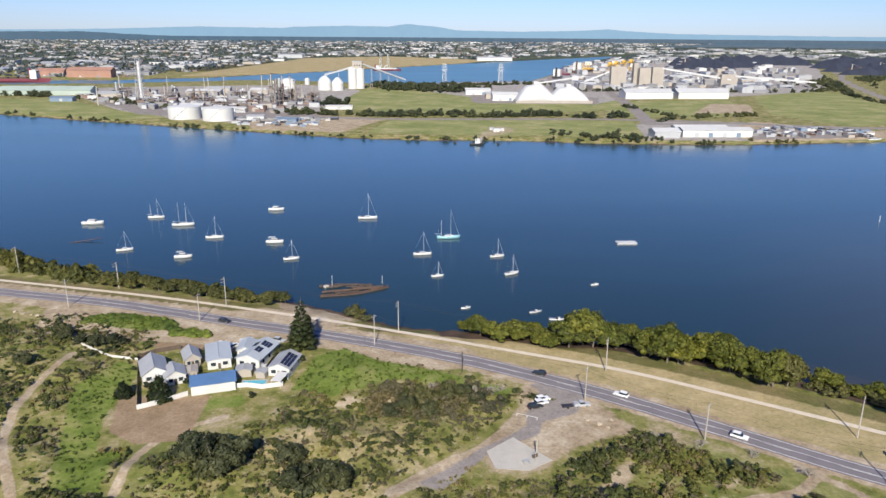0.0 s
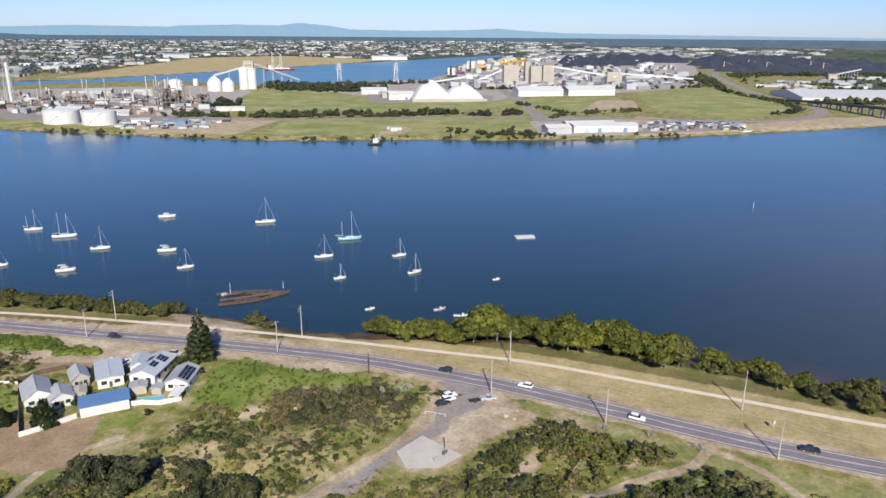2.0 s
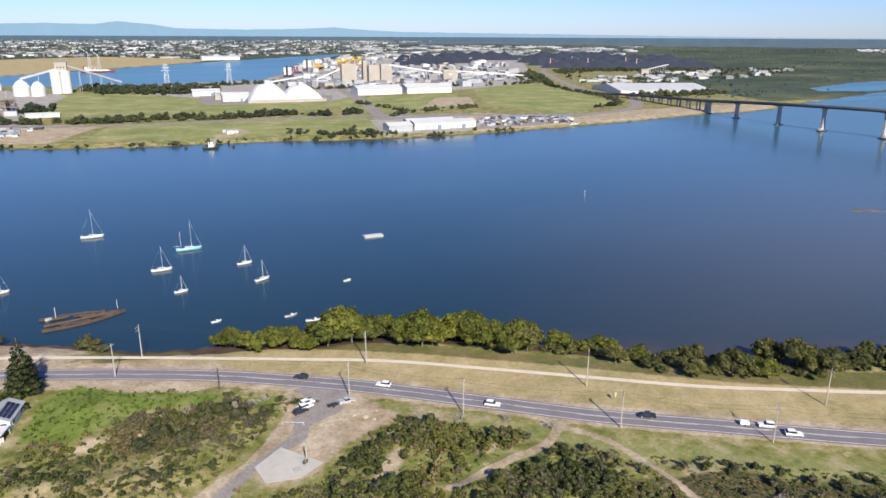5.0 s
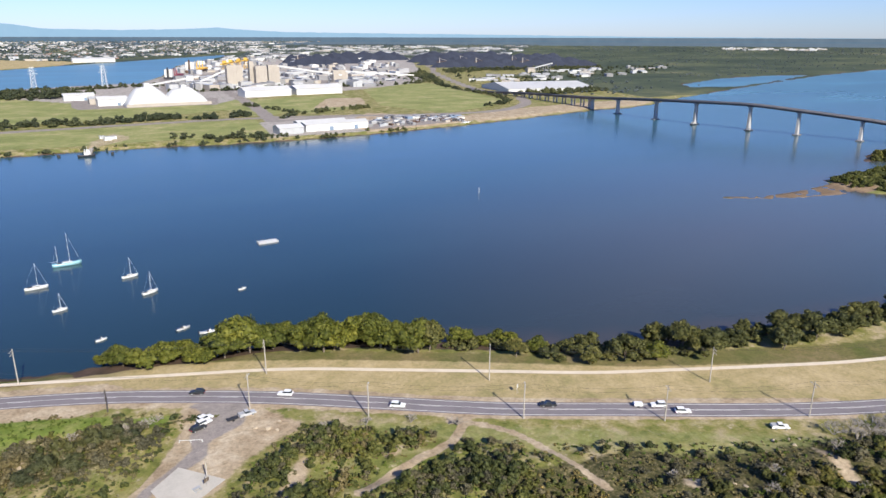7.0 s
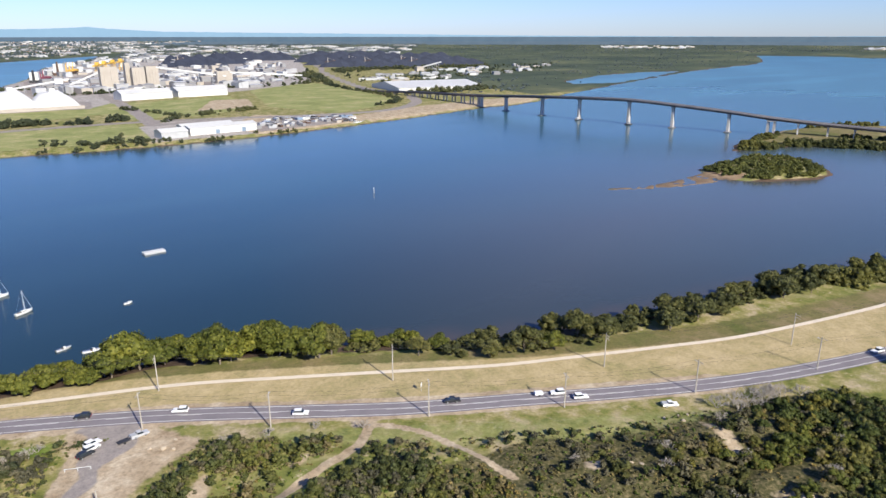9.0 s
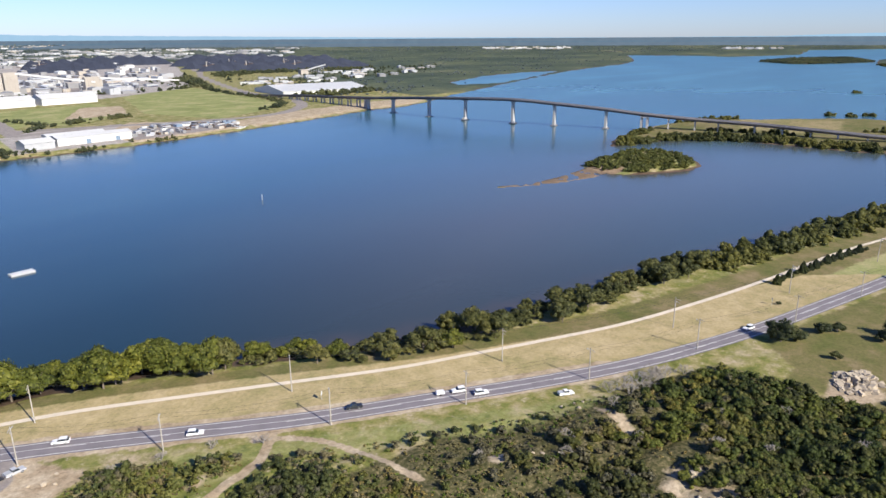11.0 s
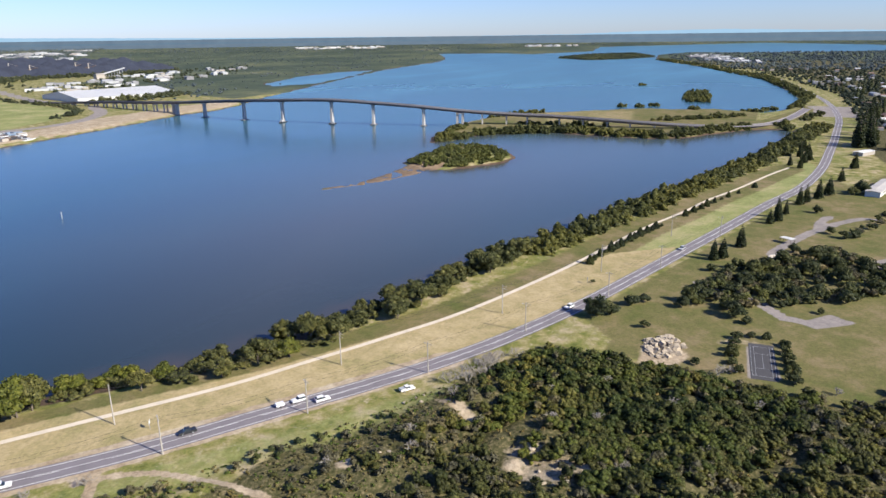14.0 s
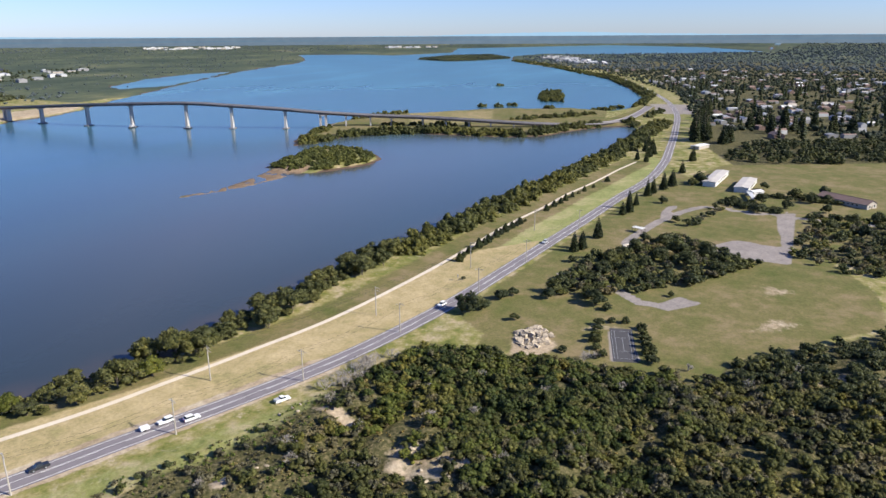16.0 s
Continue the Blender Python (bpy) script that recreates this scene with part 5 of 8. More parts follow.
stub = thing("power_pole", "short dark timber pole with a crossarm beside the scrub", "power pole", pose(8.0, 212.2, height_at(8.0, 212.2) - 0.05, 0, 0, -30), "power poles by the road")
DARK_POLE = mat("tarred_pole_timber", (0.07, 0.06, 0.055), 0.25, 1.0, 0.9)
part("shaft", pole_bm(7.4), DARK_POLE, stub)
part("crossarm", box(-0.07, 0.07, -0.9, 0.9, 6.7, 6.86), DARK_POLE, stub)
for yy in (-0.8, 0.8):
    part("insulator", spin([(0.05, 6.86), (0.08, 6.94), (0.05, 7.06)], 6), WHITE, stub)
    stub.children[-1].location = (0, yy, 0)
part("transformer_can", spin([(0.0, 4.6), (0.3, 4.6), (0.32, 5.4), (0.0, 5.45)], 10), DARK_POLE, stub)
stub.children[-1].location = (0.45, 0, 0)


# ---- houses ----
TILE_GREY = mat("grey_roof_sheet", (0.33, 0.335, 0.345), 0.15, 0.35, 0.5)
TILE_PALE = mat("pale_roof_sheet", (0.38, 0.41, 0.44), 0.12, 0.35, 0.45)
TILE_BLUE = mat("blue_roof_sheet", (0.105, 0.20, 0.36), 0.15, 0.3, 0.45)
TILE_BROWN = mat("brown_roof_tile", (0.20, 0.135, 0.11), 0.25, 0.5, 0.8)
PANEL = mat("solar_panel_glass", (0.022, 0.026, 0.05), 0.2, 1.0, 0.15)
POOL = mat("pool_water", (0.10, 0.42, 0.55), 0.1, 0.4, 0.08)
FENCE = mat("white_fence_sheet", (0.60, 0.59, 0.56), 0.1, 0.5, 0.6)
TIMBER = mat("dark_timber", (0.10, 0.075, 0.055), 0.3, 0.8, 0.85)


def gable_bm(w, d, z, rise, over, thick=0.16):
    """A pitched roof whose ridge runs along y."""
    a, b = w / 2 + over, d / 2 + over
    drop = rise * over / (w / 2)
    bm = bmesh.new()
    sec = [(-a, z - drop), (0, z + rise), (a, z - drop), (a, z - drop + thick), (0, z + rise + thick), (-a, z - drop + thick)]
    rows = [[bm.verts.new((x, y, h)) for x, h in sec] for y in (-b, b)]
    for i in range(6):
        j = (i + 1) % 6
        bm.faces.new((rows[0][i], rows[0][j], rows[1][j], rows[1][i]))
    for r in rows:
        bm.faces.new((r[0], r[1], r[4], r[5]))
        bm.faces.new((r[1], r[2], r[3], r[4]))
    bmesh.ops.recalc_face_normals(bm, faces=bm.faces[:])
    return bm


def walls_bm(w, d, z, rise):
    prof = [(-w / 2, -0.4), (w / 2, -0.4), (w / 2, z), (0, z + rise), (-w / 2, z)]
    bm = bmesh.new()
    rows = [[bm.verts.new((x, y, h)) for x, h in prof] for y in (-d / 2, d / 2)]
    for i in range(5):
        bm.faces.new((rows[0][i], rows[0][(i + 1) % 5], rows[1][(i + 1) % 5], rows[1][i]))
    bm.faces.new(rows[0])
    bm.faces.new(rows[1])
    bmesh.ops.recalc_face_normals(bm, faces=bm.faces[:])
    return bm


def window(parent, x, y, z, w, h, axis):
    """A framed pane on a wall that faces along axis, with its sign."""
    if axis[-1] == 'y':
        fr = part("window", box(x - w / 2 - .08, x + w / 2 + .08, y - .05, y + .05, z - h / 2 - .08, z + h / 2 + .08), WHITE, parent)
        part("pane", box(x - w / 2, x + w / 2, y - .07, y + .07, z - h / 2, z + h / 2), GLASS, fr)
    else:
        fr = part("window", box(x - .05, x + .05, y - w / 2 - .08, y + w / 2 + .08, z - h / 2 - .08, z + h / 2 + .08), WHITE, parent)
        part("pane", box(x - .07, x + .07, y - w / 2, y + w / 2, z - h / 2, z + h / 2), GLASS, fr)


def house(x, y, rz, w, d, h, rise, roof, wall, label, solar=(), category="house", windows=True, ribs=True, group="", z=3.0):
    t = thing("house" if category == "house" else category.replace(" ", "_"), label, category, spot(x, y, z, rz), group)
    part("wall", walls_bm(w, d, h, rise), wall, t)
    r = part("roof", gable_bm(w, d, h + 0.03, rise, 0.45), roof, t)
    if ribs:
        part("ridge_cap", rod((0, -d / 2 - .45, h + rise + .22), (0, d / 2 + .45, h + rise + .22), 0.12, 0.12, 6), roof, r)
    if windows:
        for xx in (-w * 0.25, w * 0.25):
            window(t, xx, -d / 2, h * 0.55, min(1.6, w * 0.22), 1.2, "y")
        for yy in np.linspace(-d * 0.3, d * 0.3, max(1, int(d / 4))):
            for sx in (-1, 1):
                window(t, sx * w / 2, yy, h * 0.55, 1.4, 1.1, "x")
        door = part("door", box(-0.45, 0.45, -d / 2 - .06, -d / 2 + .02, 0.0, 2.05), TIMBER, t)
        part("door_handle", box(0.3, 0.38, -d / 2 - .12, -d / 2 - .06, 0.98, 1.08), GREY_STEEL, door)
    pitch = math.atan2(rise, w / 2)
    for sx, u, v, n, m in solar:
        for i in range(n):
            for j in range(m):
                p = part("solar_panel", box(-0.5, 0.5, -0.82, 0.82, 0, 0.05), PANEL, r)
                cx = sx * (u + i * 1.06)
                p.matrix_basis = Matrix.Translation((cx, v + j * 1.72, h + rise + 0.26 - abs(cx) * math.tan(pitch))) @ pose(0, 0, 0, 0, math.degrees(pitch) * sx, 0)
    return t


house(-70.6, 201.3, 18, 13.2, 7.2, 3.2, 0.01, TILE_BLUE, WHITE, "long white shed with a blue sheet roof", (), "shed", False, False)
house(-92.5, 209.5, 26, 7.6, 11.5, 3.4, 2.3, TILE_GREY, WHITE, "white weatherboard house with a grey gabled roof")
house(-84.7, 206.6, 26, 6.2, 7.2, 3.0, 1.7, TILE_GREY, WHITE, "small white cottage with a grey roof")
house(-83.6, 219.5, 26, 5.0, 8.0, 3.0, 1.8, TILE_GREY, CREAM, "narrow gabled cottage with a grey roof")
house(-74.8, 221.0, 19, 7.6, 13.5, 3.4, 0.35, TILE_PALE, WHITE, "house with a low pale blue-grey sheet roof")
house(-61.5, 222.0, -14, 8.4, 14.5, 3.4, 1.6, TILE_PALE, WHITE, "white house with solar panels on a pale roof", ((1, 0.9, -2.5, 2, 2), (1, 0.9, 2.2, 3, 2), (-1, 0.9, 1.0, 2, 2)))
house(-66.5, 226.5, 4, 5.0, 8.0, 3.2, 1.2, TILE_PALE, WHITE, "side wing of pale sheet roof and white walls")
house(-50.8, 214.6, -9, 7.2, 11.0, 3.0, 1.5, TILE_GREY, WHITE, "grey roofed house with a large array of solar panels", ((1, 0.8, -4.0, 3, 5),))
house(-63.2, 210.2, 12, 4.6, 3.6, 2.5, 0.6, TILE_GREY, CREAM, "small grey garden shed behind a house", (), "shed", False)
house(-80.1, 209.5, 18, 3.2, 4.4, 2.3, 0.5, CREAM, CREAM, "small sand-coloured garden shed", (), "shed", False)


def fence_run(pts, h, material, label, name="fence"):
    t = thing(name, label, "fence")
    for (ax, ay), (bx, by) in zip(pts, pts[1:]):
        n = max(1, int(math.hypot(bx - ax, by - ay) / 2.4))
        a = math.degrees(math.atan2(by - ay, bx - ax))
        step = math.hypot(bx - ax, by - ay) / n
        for i in range(n):
            u = (i + 0.5) / n
            x, y = ax + (bx - ax) * u, ay + (by - ay) * u
            pnl = part("panel", box(-step / 2 + .06, step / 2 - .06, -.03, .03, -0.2, h), material, t)
            pnl.matrix_basis = pose(x, y, height_at(x, y), 0, 0, a)
            pst = part("post", box(-.06, .06, -.06, .06, -0.4, h + .08), material, t)
            pst.matrix_basis = pose(ax + (bx - ax) * i / n, ay + (by - ay) * i / n, height_at(x, y), 0, 0, a)
    return t


awning = thing("patio_awning", "pale flat patio roof on thin posts", "awning", pose(-50.3, 204.2, 3, 0, 0, -12))
part("roof", box(-1.7, 1.7, -3.2, 3.2, 2.45, 2.6), FENCE, awning)
for sx in (-1.5, 1.5):
    for sy in (-3, 3):
        part("post", box(sx - .06, sx + .06, sy - .06, sy + .06, -0.3, 2.45), WHITE, awning)
for a, b in (((-88.2, 214.5), (-87.4, 204.5)), ((-80.0, 216.0), (-78.6, 206.8)), ((-68.6, 224.6), (-66.4, 207.0)), ((-55.4, 226.6), (-56.6, 213.0))):
    fence_run([a, b], 1.9, TIMBER, "dark timber fence between neighbouring houses")
plant_many([tree_kind("garden_tree", "small dark leafy tree between houses", "tree", "garden trees", 210 + i, 3.4, 4.2, 0.5, 7, 320, 0.3, TREE_LEAF, 0.1) for i in range(2)],
           [(x, y, height_at(x, y) - .1, s) for x, y, s in ((-87.6, 211, .7), (-80.2, 223.5, .9), (-79.4, 227, .7), (-69.2, 228.6, .7), (-55.8, 222, .8), (-55.2, 225.5, .9), (-54.6, 229, .8), (-46.2, 219.5, .7), (-91.0, 200.2, .8), (-79.8, 203.2, .7), (-76.0, 209.5, .4), (-100.4, 213, .6))])
for x, y, rz, w, d, label in ((-87.5, 201.8, 26, 4.0, 3.0, "low grey garden store beside a cottage"), (-78.2, 226.4, 20, 3.2, 2.4, "small white yard store behind a house"), (-57.2, 208.8, -10, 3.0, 2.4, "small pale garden store by the pool")):
    house(x, y, rz, w, d, 2.2, 0.35, TILE_GREY, CREAM, label, (), "shed", False, False)
pool = thing("swimming_pool", "small turquoise swimming pool with a pale paved rim", "pool", pose(-58.6, 204.6, 3.0, 0, 0, 4))
part("rim", box(-4.2, 4.2, -1.9, 1.9, -0.2, 0.22, bevel=0.05), CONCRETE, pool)
part("pool_water", box(-3.6, 3.6, -1.3, 1.3, 0.1, 0.235), POOL, pool)


fence_run([(-89.2, 187.5), (-83.6, 190.8), (-76.9, 196.3)], 1.6, FENCE, "white sheet fence round the house yard")
fence_run([(-63.4, 201.3), (-60.3, 201.9), (-55.3, 200.7), (-48.9, 202.7)], 1.6, FENCE, "white sheet fence below the pool")
fence_run([(-89.5, 188.7), (-96, 205), (-102.5, 221.3), (-98.4, 226.6), (-91, 230)], 1.7, TIMBER, "dark timber paling fence along the yard")
fence_run([(-141.4, 244.4), (-131.9, 235.9), (-121, 227.8), (-111.9, 222.9), (-102.2, 220.7)], 0.9, FENCE, "low curved white wall leading to the houses", "low_wall")


def boulder(x, y, s, material, label, group="boulders", seed=0):
    rng = np.random.RandomState(seed)
    bm = bmesh.new()
    bmesh.ops.create_icosphere(bm, subdivisions=2, radius=1)
    # flat broken faces, cut off by planes round the stone
    stretch = (rng.uniform(0.8, 1.25), rng.uniform(0.6, 0.95), rng.uniform(0.45, 0.65))
    for _ in range(9):
        n = Vector(rng.standard_normal(3)).normalized()
        d = rng.uniform(0.5, 0.85)
        for v in bm.verts:
            over = v.co.dot(n) - d
            if over > 0:
                v.co -= n * over
    for v in bm.verts:
        v.co = Vector([v.co[k] * stretch[k] * (1 + 0.04 * rng.standard_normal()) for k in range(3)])
    ob = part("boulder", bm, material)
    ob.matrix_basis = pose(x, y, height_at(x, y) + s * 0.2, 0, 0, rng.uniform(0, 360)) @ Matrix.Scale(s, 4)
    return tagged(ob, label, "rock", group)


PALE_STONE = mat("pale_sandstone", (0.40, 0.335, 0.25), 0.25, 0.5, 0.9, relief=0.08)
for i, (x, y, s) in enumerate(((-169, 264, 1.0), (-165, 262, 1.2), (-161, 261, .9), (-158, 260, 1.1), (-154, 256, 1.0), (-152, 253, 1.3), (-150, 250, .9), (-147, 248, 1.0), (47, 180, 1.0), (49, 178, .8), (44, 182, .7), (51, 182, .9), (166, 104, .9), (170, 102, .7), (168, 99, .8), (173, 101, .6), (151, 55, .8), (153, 49, 1.1), (155.5, 43, 1.3), (149, 47, .7), (159, 60, 1.1), (161, 58, .7), (138, 95, 1.0), (140, 93, .7), (157, 52, .6), (146, 52, .8))):
    boulder(x, y, s, PALE_STONE, "pale sandstone boulder on sandy ground", seed=i)


def rubble_slab(x, y, s, seed, lift=0.0):
    """A flat jagged piece of broken rock, tipped a little."""
    rng = np.random.RandomState(seed)
    bm = bmesh.new()
    n = rng.randint(5, 8)
    rim = [(math.cos(6.283 * k / n) * rng.uniform(.6, 1.05), math.sin(6.283 * k / n) * rng.uniform(.4, .8)) for k in range(n)]
    lo, hi = [bm.verts.new((u, v, -.35 - lift / s)) for u, v in rim], [bm.verts.new((u * .9, v * .9, rng.uniform(.02, .16))) for u, v in rim]
    bm.faces.new(hi)
    bm.faces.new(lo[::-1])
    for k in range(n):
        bm.faces.new((lo[k], lo[(k + 1) % n], hi[(k + 1) % n], hi[k]))
    ob = part("broken_rock", bm, (PALE_STONE, RUBBLE)[seed % 3 == 0])
    ob.matrix_basis = pose(x, y, height_at(x, y) + s * .05 + lift, rng.uniform(-22, 22), rng.uniform(-22, 22), rng.uniform(0, 360)) @ Matrix.Scale(s, 4)
    return tagged(ob, "flat broken slab of pale rock in a rubble heap", "rock", "rubble heap")


RUBBLE = mat("weathered_rubble", (0.24, 0.20, 0.15), 0.3, 0.5, 0.95, relief=0.08)
rng = np.random.RandomState(400)
for i in range(110):
    a, k = rng.uniform(0, 6.28), math.sqrt(rng.uniform())
    rubble_slab(243 + 10 * k * math.cos(a), 42.0 + 7 * k * math.sin(a), rng.uniform(0.9, 2.4), 420 + i, 1.5 * (1 - k))

# ---- car park, court, signs ----
pad = thing("concrete_pad", "pale concrete slab in the car park", "concrete slab", pose(22.2, 165, 3.0), kind="structure")
bm = bmesh.new()
h0 = max(height_at(x, y) for x, y in ((13.5, 166.5), (21.3, 173), (30.7, 161.8), (23.9, 157.2), (15.3, 158.1), (22, 165))) - 3.0
lo = [bm.verts.new((x - 22.2, y - 165, -1.5)) for x, y in ((13.5, 166), (21.3, 173), (30.7, 161.8), (23.9, 157.2), (15.3, 158.1))]
hi = [bm.verts.new((v.co.x, v.co.y, h0 + 0.05)) for v in lo]
bm.faces.new(hi[::-1])
for i in range(5):
    bm.faces.new((lo[i], lo[(i + 1) % 5], hi[(i + 1) % 5], hi[i]))
bmesh.ops.recalc_face_normals(bm, faces=bm.faces[:])
part("slab", bm, mat("bleached_concrete", (0.45, 0.42, 0.37), 0.15, 0.4, 0.9), pad)
notice = thing("notice_board", "small dark notice board on a post", "sign", pose(26.0, 161.6, height_at(26, 161.6), 0, 0, 30))
part("post", rod((0, 0, -.4), (0, 0, 2.6), 0.07, 0.07, 6), POLE_WOOD, notice)
part("board", box(-0.8, 0.8, -.05, .05, 1.0, 2.1, bevel=0.02), TIMBER, notice)
bench = thing("picnic_table", "grey picnic table on the concrete slab", "table", pose(23.5, 160.6, 3.0 + h0 + 0.05, 0, 0, 20))
part("tabletop", box(-1.0, 1.0, -.4, .4, .7, .78, bevel=0.02), GREY_STEEL, bench)
for sy in (-.8, .8):
    part("seat", box(-1.0, 1.0, sy - .15, sy + .15, .42, .48), GREY_STEEL, bench)
for sx in (-.7, .7):
    part("leg", box(sx - .05, sx + .05, -.85, .85, 0, .42), GREY_STEEL, bench)
tagged(power_pole(26.7, 164.4, 4.6, 30, 0), "short weathered timber post in the car park", "post")
court = thing("tennis_court", "old asphalt court with faded white lines", "court", pose(245.5, 9.7, 3.0, 0, 0, 7), kind="structure")
part("surface", box(-14.5, 14.5, -4.2, 4.2, -0.3, 0.07), mat("court_asphalt", (0.058, 0.056, 0.060), 0.2, 0.4, 0.9), court)
for x0, x1, y0, y1 in ((-12, 12, -3.7, -3.62), (-12, 12, 3.62, 3.7), (-12, 12, -2.6, -2.52), (-12, 12, 2.52, 2.6), (-12, -11.9, -3.7, 3.7), (11.9, 12, -3.7, 3.7), (-6, -5.9, -2.6, 2.6), (5.9, 6, -2.6, 2.6), (-6, 6, -.05, .05)):
    part("court_line", box(x0, x1, y0, y1, 0.07, 0.078), GREY_STEEL, court)
for x, y in ((121, 162), (296, 86)):
    sg = thing("road_sign", "square white sign on a thin post", "sign", pose(x, y, height_at(x, y), 0, 0, 35), "verge signs")
    part("post", rod((0, 0, -.3), (0, 0, 2.4), 0.05, 0.05, 6), GREY_STEEL, sg)
    part("board", box(-.65, .65, -.04, .04, 1.7, 3.0, bevel=0.02), WHITE, sg)
HALL_ROOF = mat("faded_hall_roof", (0.44, 0.41, 0.38), 0.15, 0.2, 0.8)
for x, y, rz, w, d, h, label in ((570, -41, 80, 9, 52, 3.6, "long white hall with a pale low roof"), (549, -60, 80, 9.5, 40, 3.6, "white hall with a pale roof beside the field")):
    house(x, y, rz - 4, w, d, h, 0.45, HALL_ROOF, WHITE, label, (), "hall")
house(524, -64, 40, 6, 9, 2.8, 0.7, FENCE, WHITE, "small white outbuilding by the hall", (), "hall", False)
house(512, -118, -45, 10, 34, 3.0, 2.2, TILE_BROWN, CREAM, "long low building with a brown tiled roof", (), "hall")
house(735, -36, 60, 9, 20, 3.0, 0.6, FENCE, CREAM, "low pale shelter beside the road", (), "shelter", False)

ring = thing("flower_bed", "round bare sandy bed with a pale kerb on the lawn", "flower bed", pose(373.5, 12.5, 3.0))
part("kerb", spin([(4.4, -.2), (4.4, .35), (4.0, .35), (4.0, -.1)], 28), CONCRETE, ring)
part("soil", spin([(4.0, -.2), (4.0, .16), (2.0, .3), (.2, .36)], 24), GRAVEL, ring)
shelter = thing("picnic_shelter", "small open shelter with a flat pale roof", "shelter", pose(403.5, 10, 3.0, 0, 0, 62))
part("roof", box(-3.4, 3.4, -2.0, 2.0, 2.5, 2.72, bevel=.05), FENCE, shelter)
for sx in (-3, 3):
    for sy in (-1.7, 1.7):
        part("post", box(sx - .08, sx + .08, sy - .08, sy + .08, -.3, 2.5), TIMBER, shelter)
walkway = thing("covered_walkway", "white covered walkway leading from the hall", "canopy", pose(511, -60, 3.0, 0, 0, 3))
part("roof", box(-13, 13, -1.6, 1.6, 2.6, 2.8), WHITE, walkway)
for k in range(6):
    for sy in (-1.4, 1.4):
        part("post", rod((-12.5 + 5 * k, sy, -.3), (-12.5 + 5 * k, sy, 2.6), .07, .07, 6), WHITE, walkway)
hall_hedge = np.vstack([scatter([(503, -40), (495, -60), (474, -76), (466, -68), (488, -38)], 120, 71), scatter([(523, -66), (520, -84), (524, -100), (512, -118), (505, -112), (512, -84)], 110, 72)])
stuff("hall_shrubbery", "dense dark shrubs round the halls", "shrubs", hall_hedge, bushes, TREE_LEAF, 71, (0.4, 0.95))

# ---- boats ----
TEAL = mat("teal_hull_paint", (0.25, 0.45, 0.50), 0.1, 0.6, 0.35)
CANVAS = mat("blue_canvas", (0.06, 0.10, 0.20), 0.2, 1.5, 0.8)
ALU = mat("mast_aluminium", (0.62, 0.63, 0.64), 0.08, 0.5, 0.4, 0.3)


def hull_bm(length, beam, free, sheer=0.25, transom=0.75):
    """A boat's hull with its bow at +x, decked over."""
    bm = bmesh.new()
    rows = []
    for k in range(11):
        u = k / 10
        w = beam / 2 * (transom + (1 - transom) * math.sin(min(1, u / 0.45) * math.pi / 2)) if u < 0.45 else beam / 2 * math.cos((u - 0.45) / 0.55 * math.pi / 2) ** 0.75
        w = max(w, 0.03)
        z = free * (1 + sheer * (2 * u - 0.7) ** 2)
        x = -length / 2 + length * u
        rake = 0.10 * length * max(0, u - 0.6)
        rows.append([bm.verts.new((x + rake * (f ** 2), s * w * g, -0.4 + (z + 0.4) * f)) for s, g, f in ((-1, 1, 1), (-1, .93, .55), (-1, .55, .0), (1, .55, .0), (1, .93, .55), (1, 1, 1))])
    for a, b in zip(rows, rows[1:]):
        for i in range(5):
            bm.faces.new((a[i], a[i + 1], b[i + 1], b[i]))
        bm.faces.new((a[5], a[0], b[0], b[5]))
    bm.faces.new(rows[0])
    bm.faces.new(rows[-1][::-1])
    bmesh.ops.recalc_face_normals(bm, faces=bm.faces[:])
    return bm


def yacht(x, y, rz, length, masts, hull=None, label="white sailing yacht at anchor with bare mast"):
    t = thing("sailing_yacht", label, "sailing boat", pose(x, y, 0, 0, 0, rz), "boats at anchor")
    free = 0.085 * length + 0.25
    part("hull", hull_bm(length, length * 0.30, free), hull or WHITE, t, "", True)
    part("cabin", box(-length * .14, length * .2, -length * .085, length * .085, free * .95, free + .55, bevel=0.12), WHITE, t)
    part("cabin_window", box(-length * .1, length * .15, -length * .088, length * .088, free + .15, free + .36), GLASS, t)
    part("cockpit", box(-length * .38, -length * .16, -length * .08, length * .08, free * .9, free + .05), TIMBER, t)
    for k, (px, hh) in enumerate(masts):
        m = part("mast", rod((px * length, 0, free), (px * length, 0, hh * length), 0.11, 0.07, 6), ALU, t)
        part("boom", rod((px * length, 0, free + 1.3), ((px - .3) * length, 0, free + 1.2), 0.09, 0.08, 6), CANVAS if k == 0 else ALU, t)
        part("spreader", rod((px * length, -.6, hh * length * .6), (px * length, .6, hh * length * .6), 0.03, 0.03, 4), ALU, m)
    px, hh = masts[0]
    part("forestay", rod((length * .5, 0, free * 1.1), (px * length, 0, hh * length * .96), 0.05, 0.04, 4), ALU, t)
    part("backstay", rod((-length * .48, 0, free), (masts[-1][0] * length, 0, masts[-1][1] * length * .98), 0.015, 0.015, 4), ALU, t)
    for sy in (-1, 1):
        part("shroud", rod((px * length, sy * length * .14, free), (px * length, 0, hh * length * .9), 0.015, 0.015, 4), ALU, t)
    return t


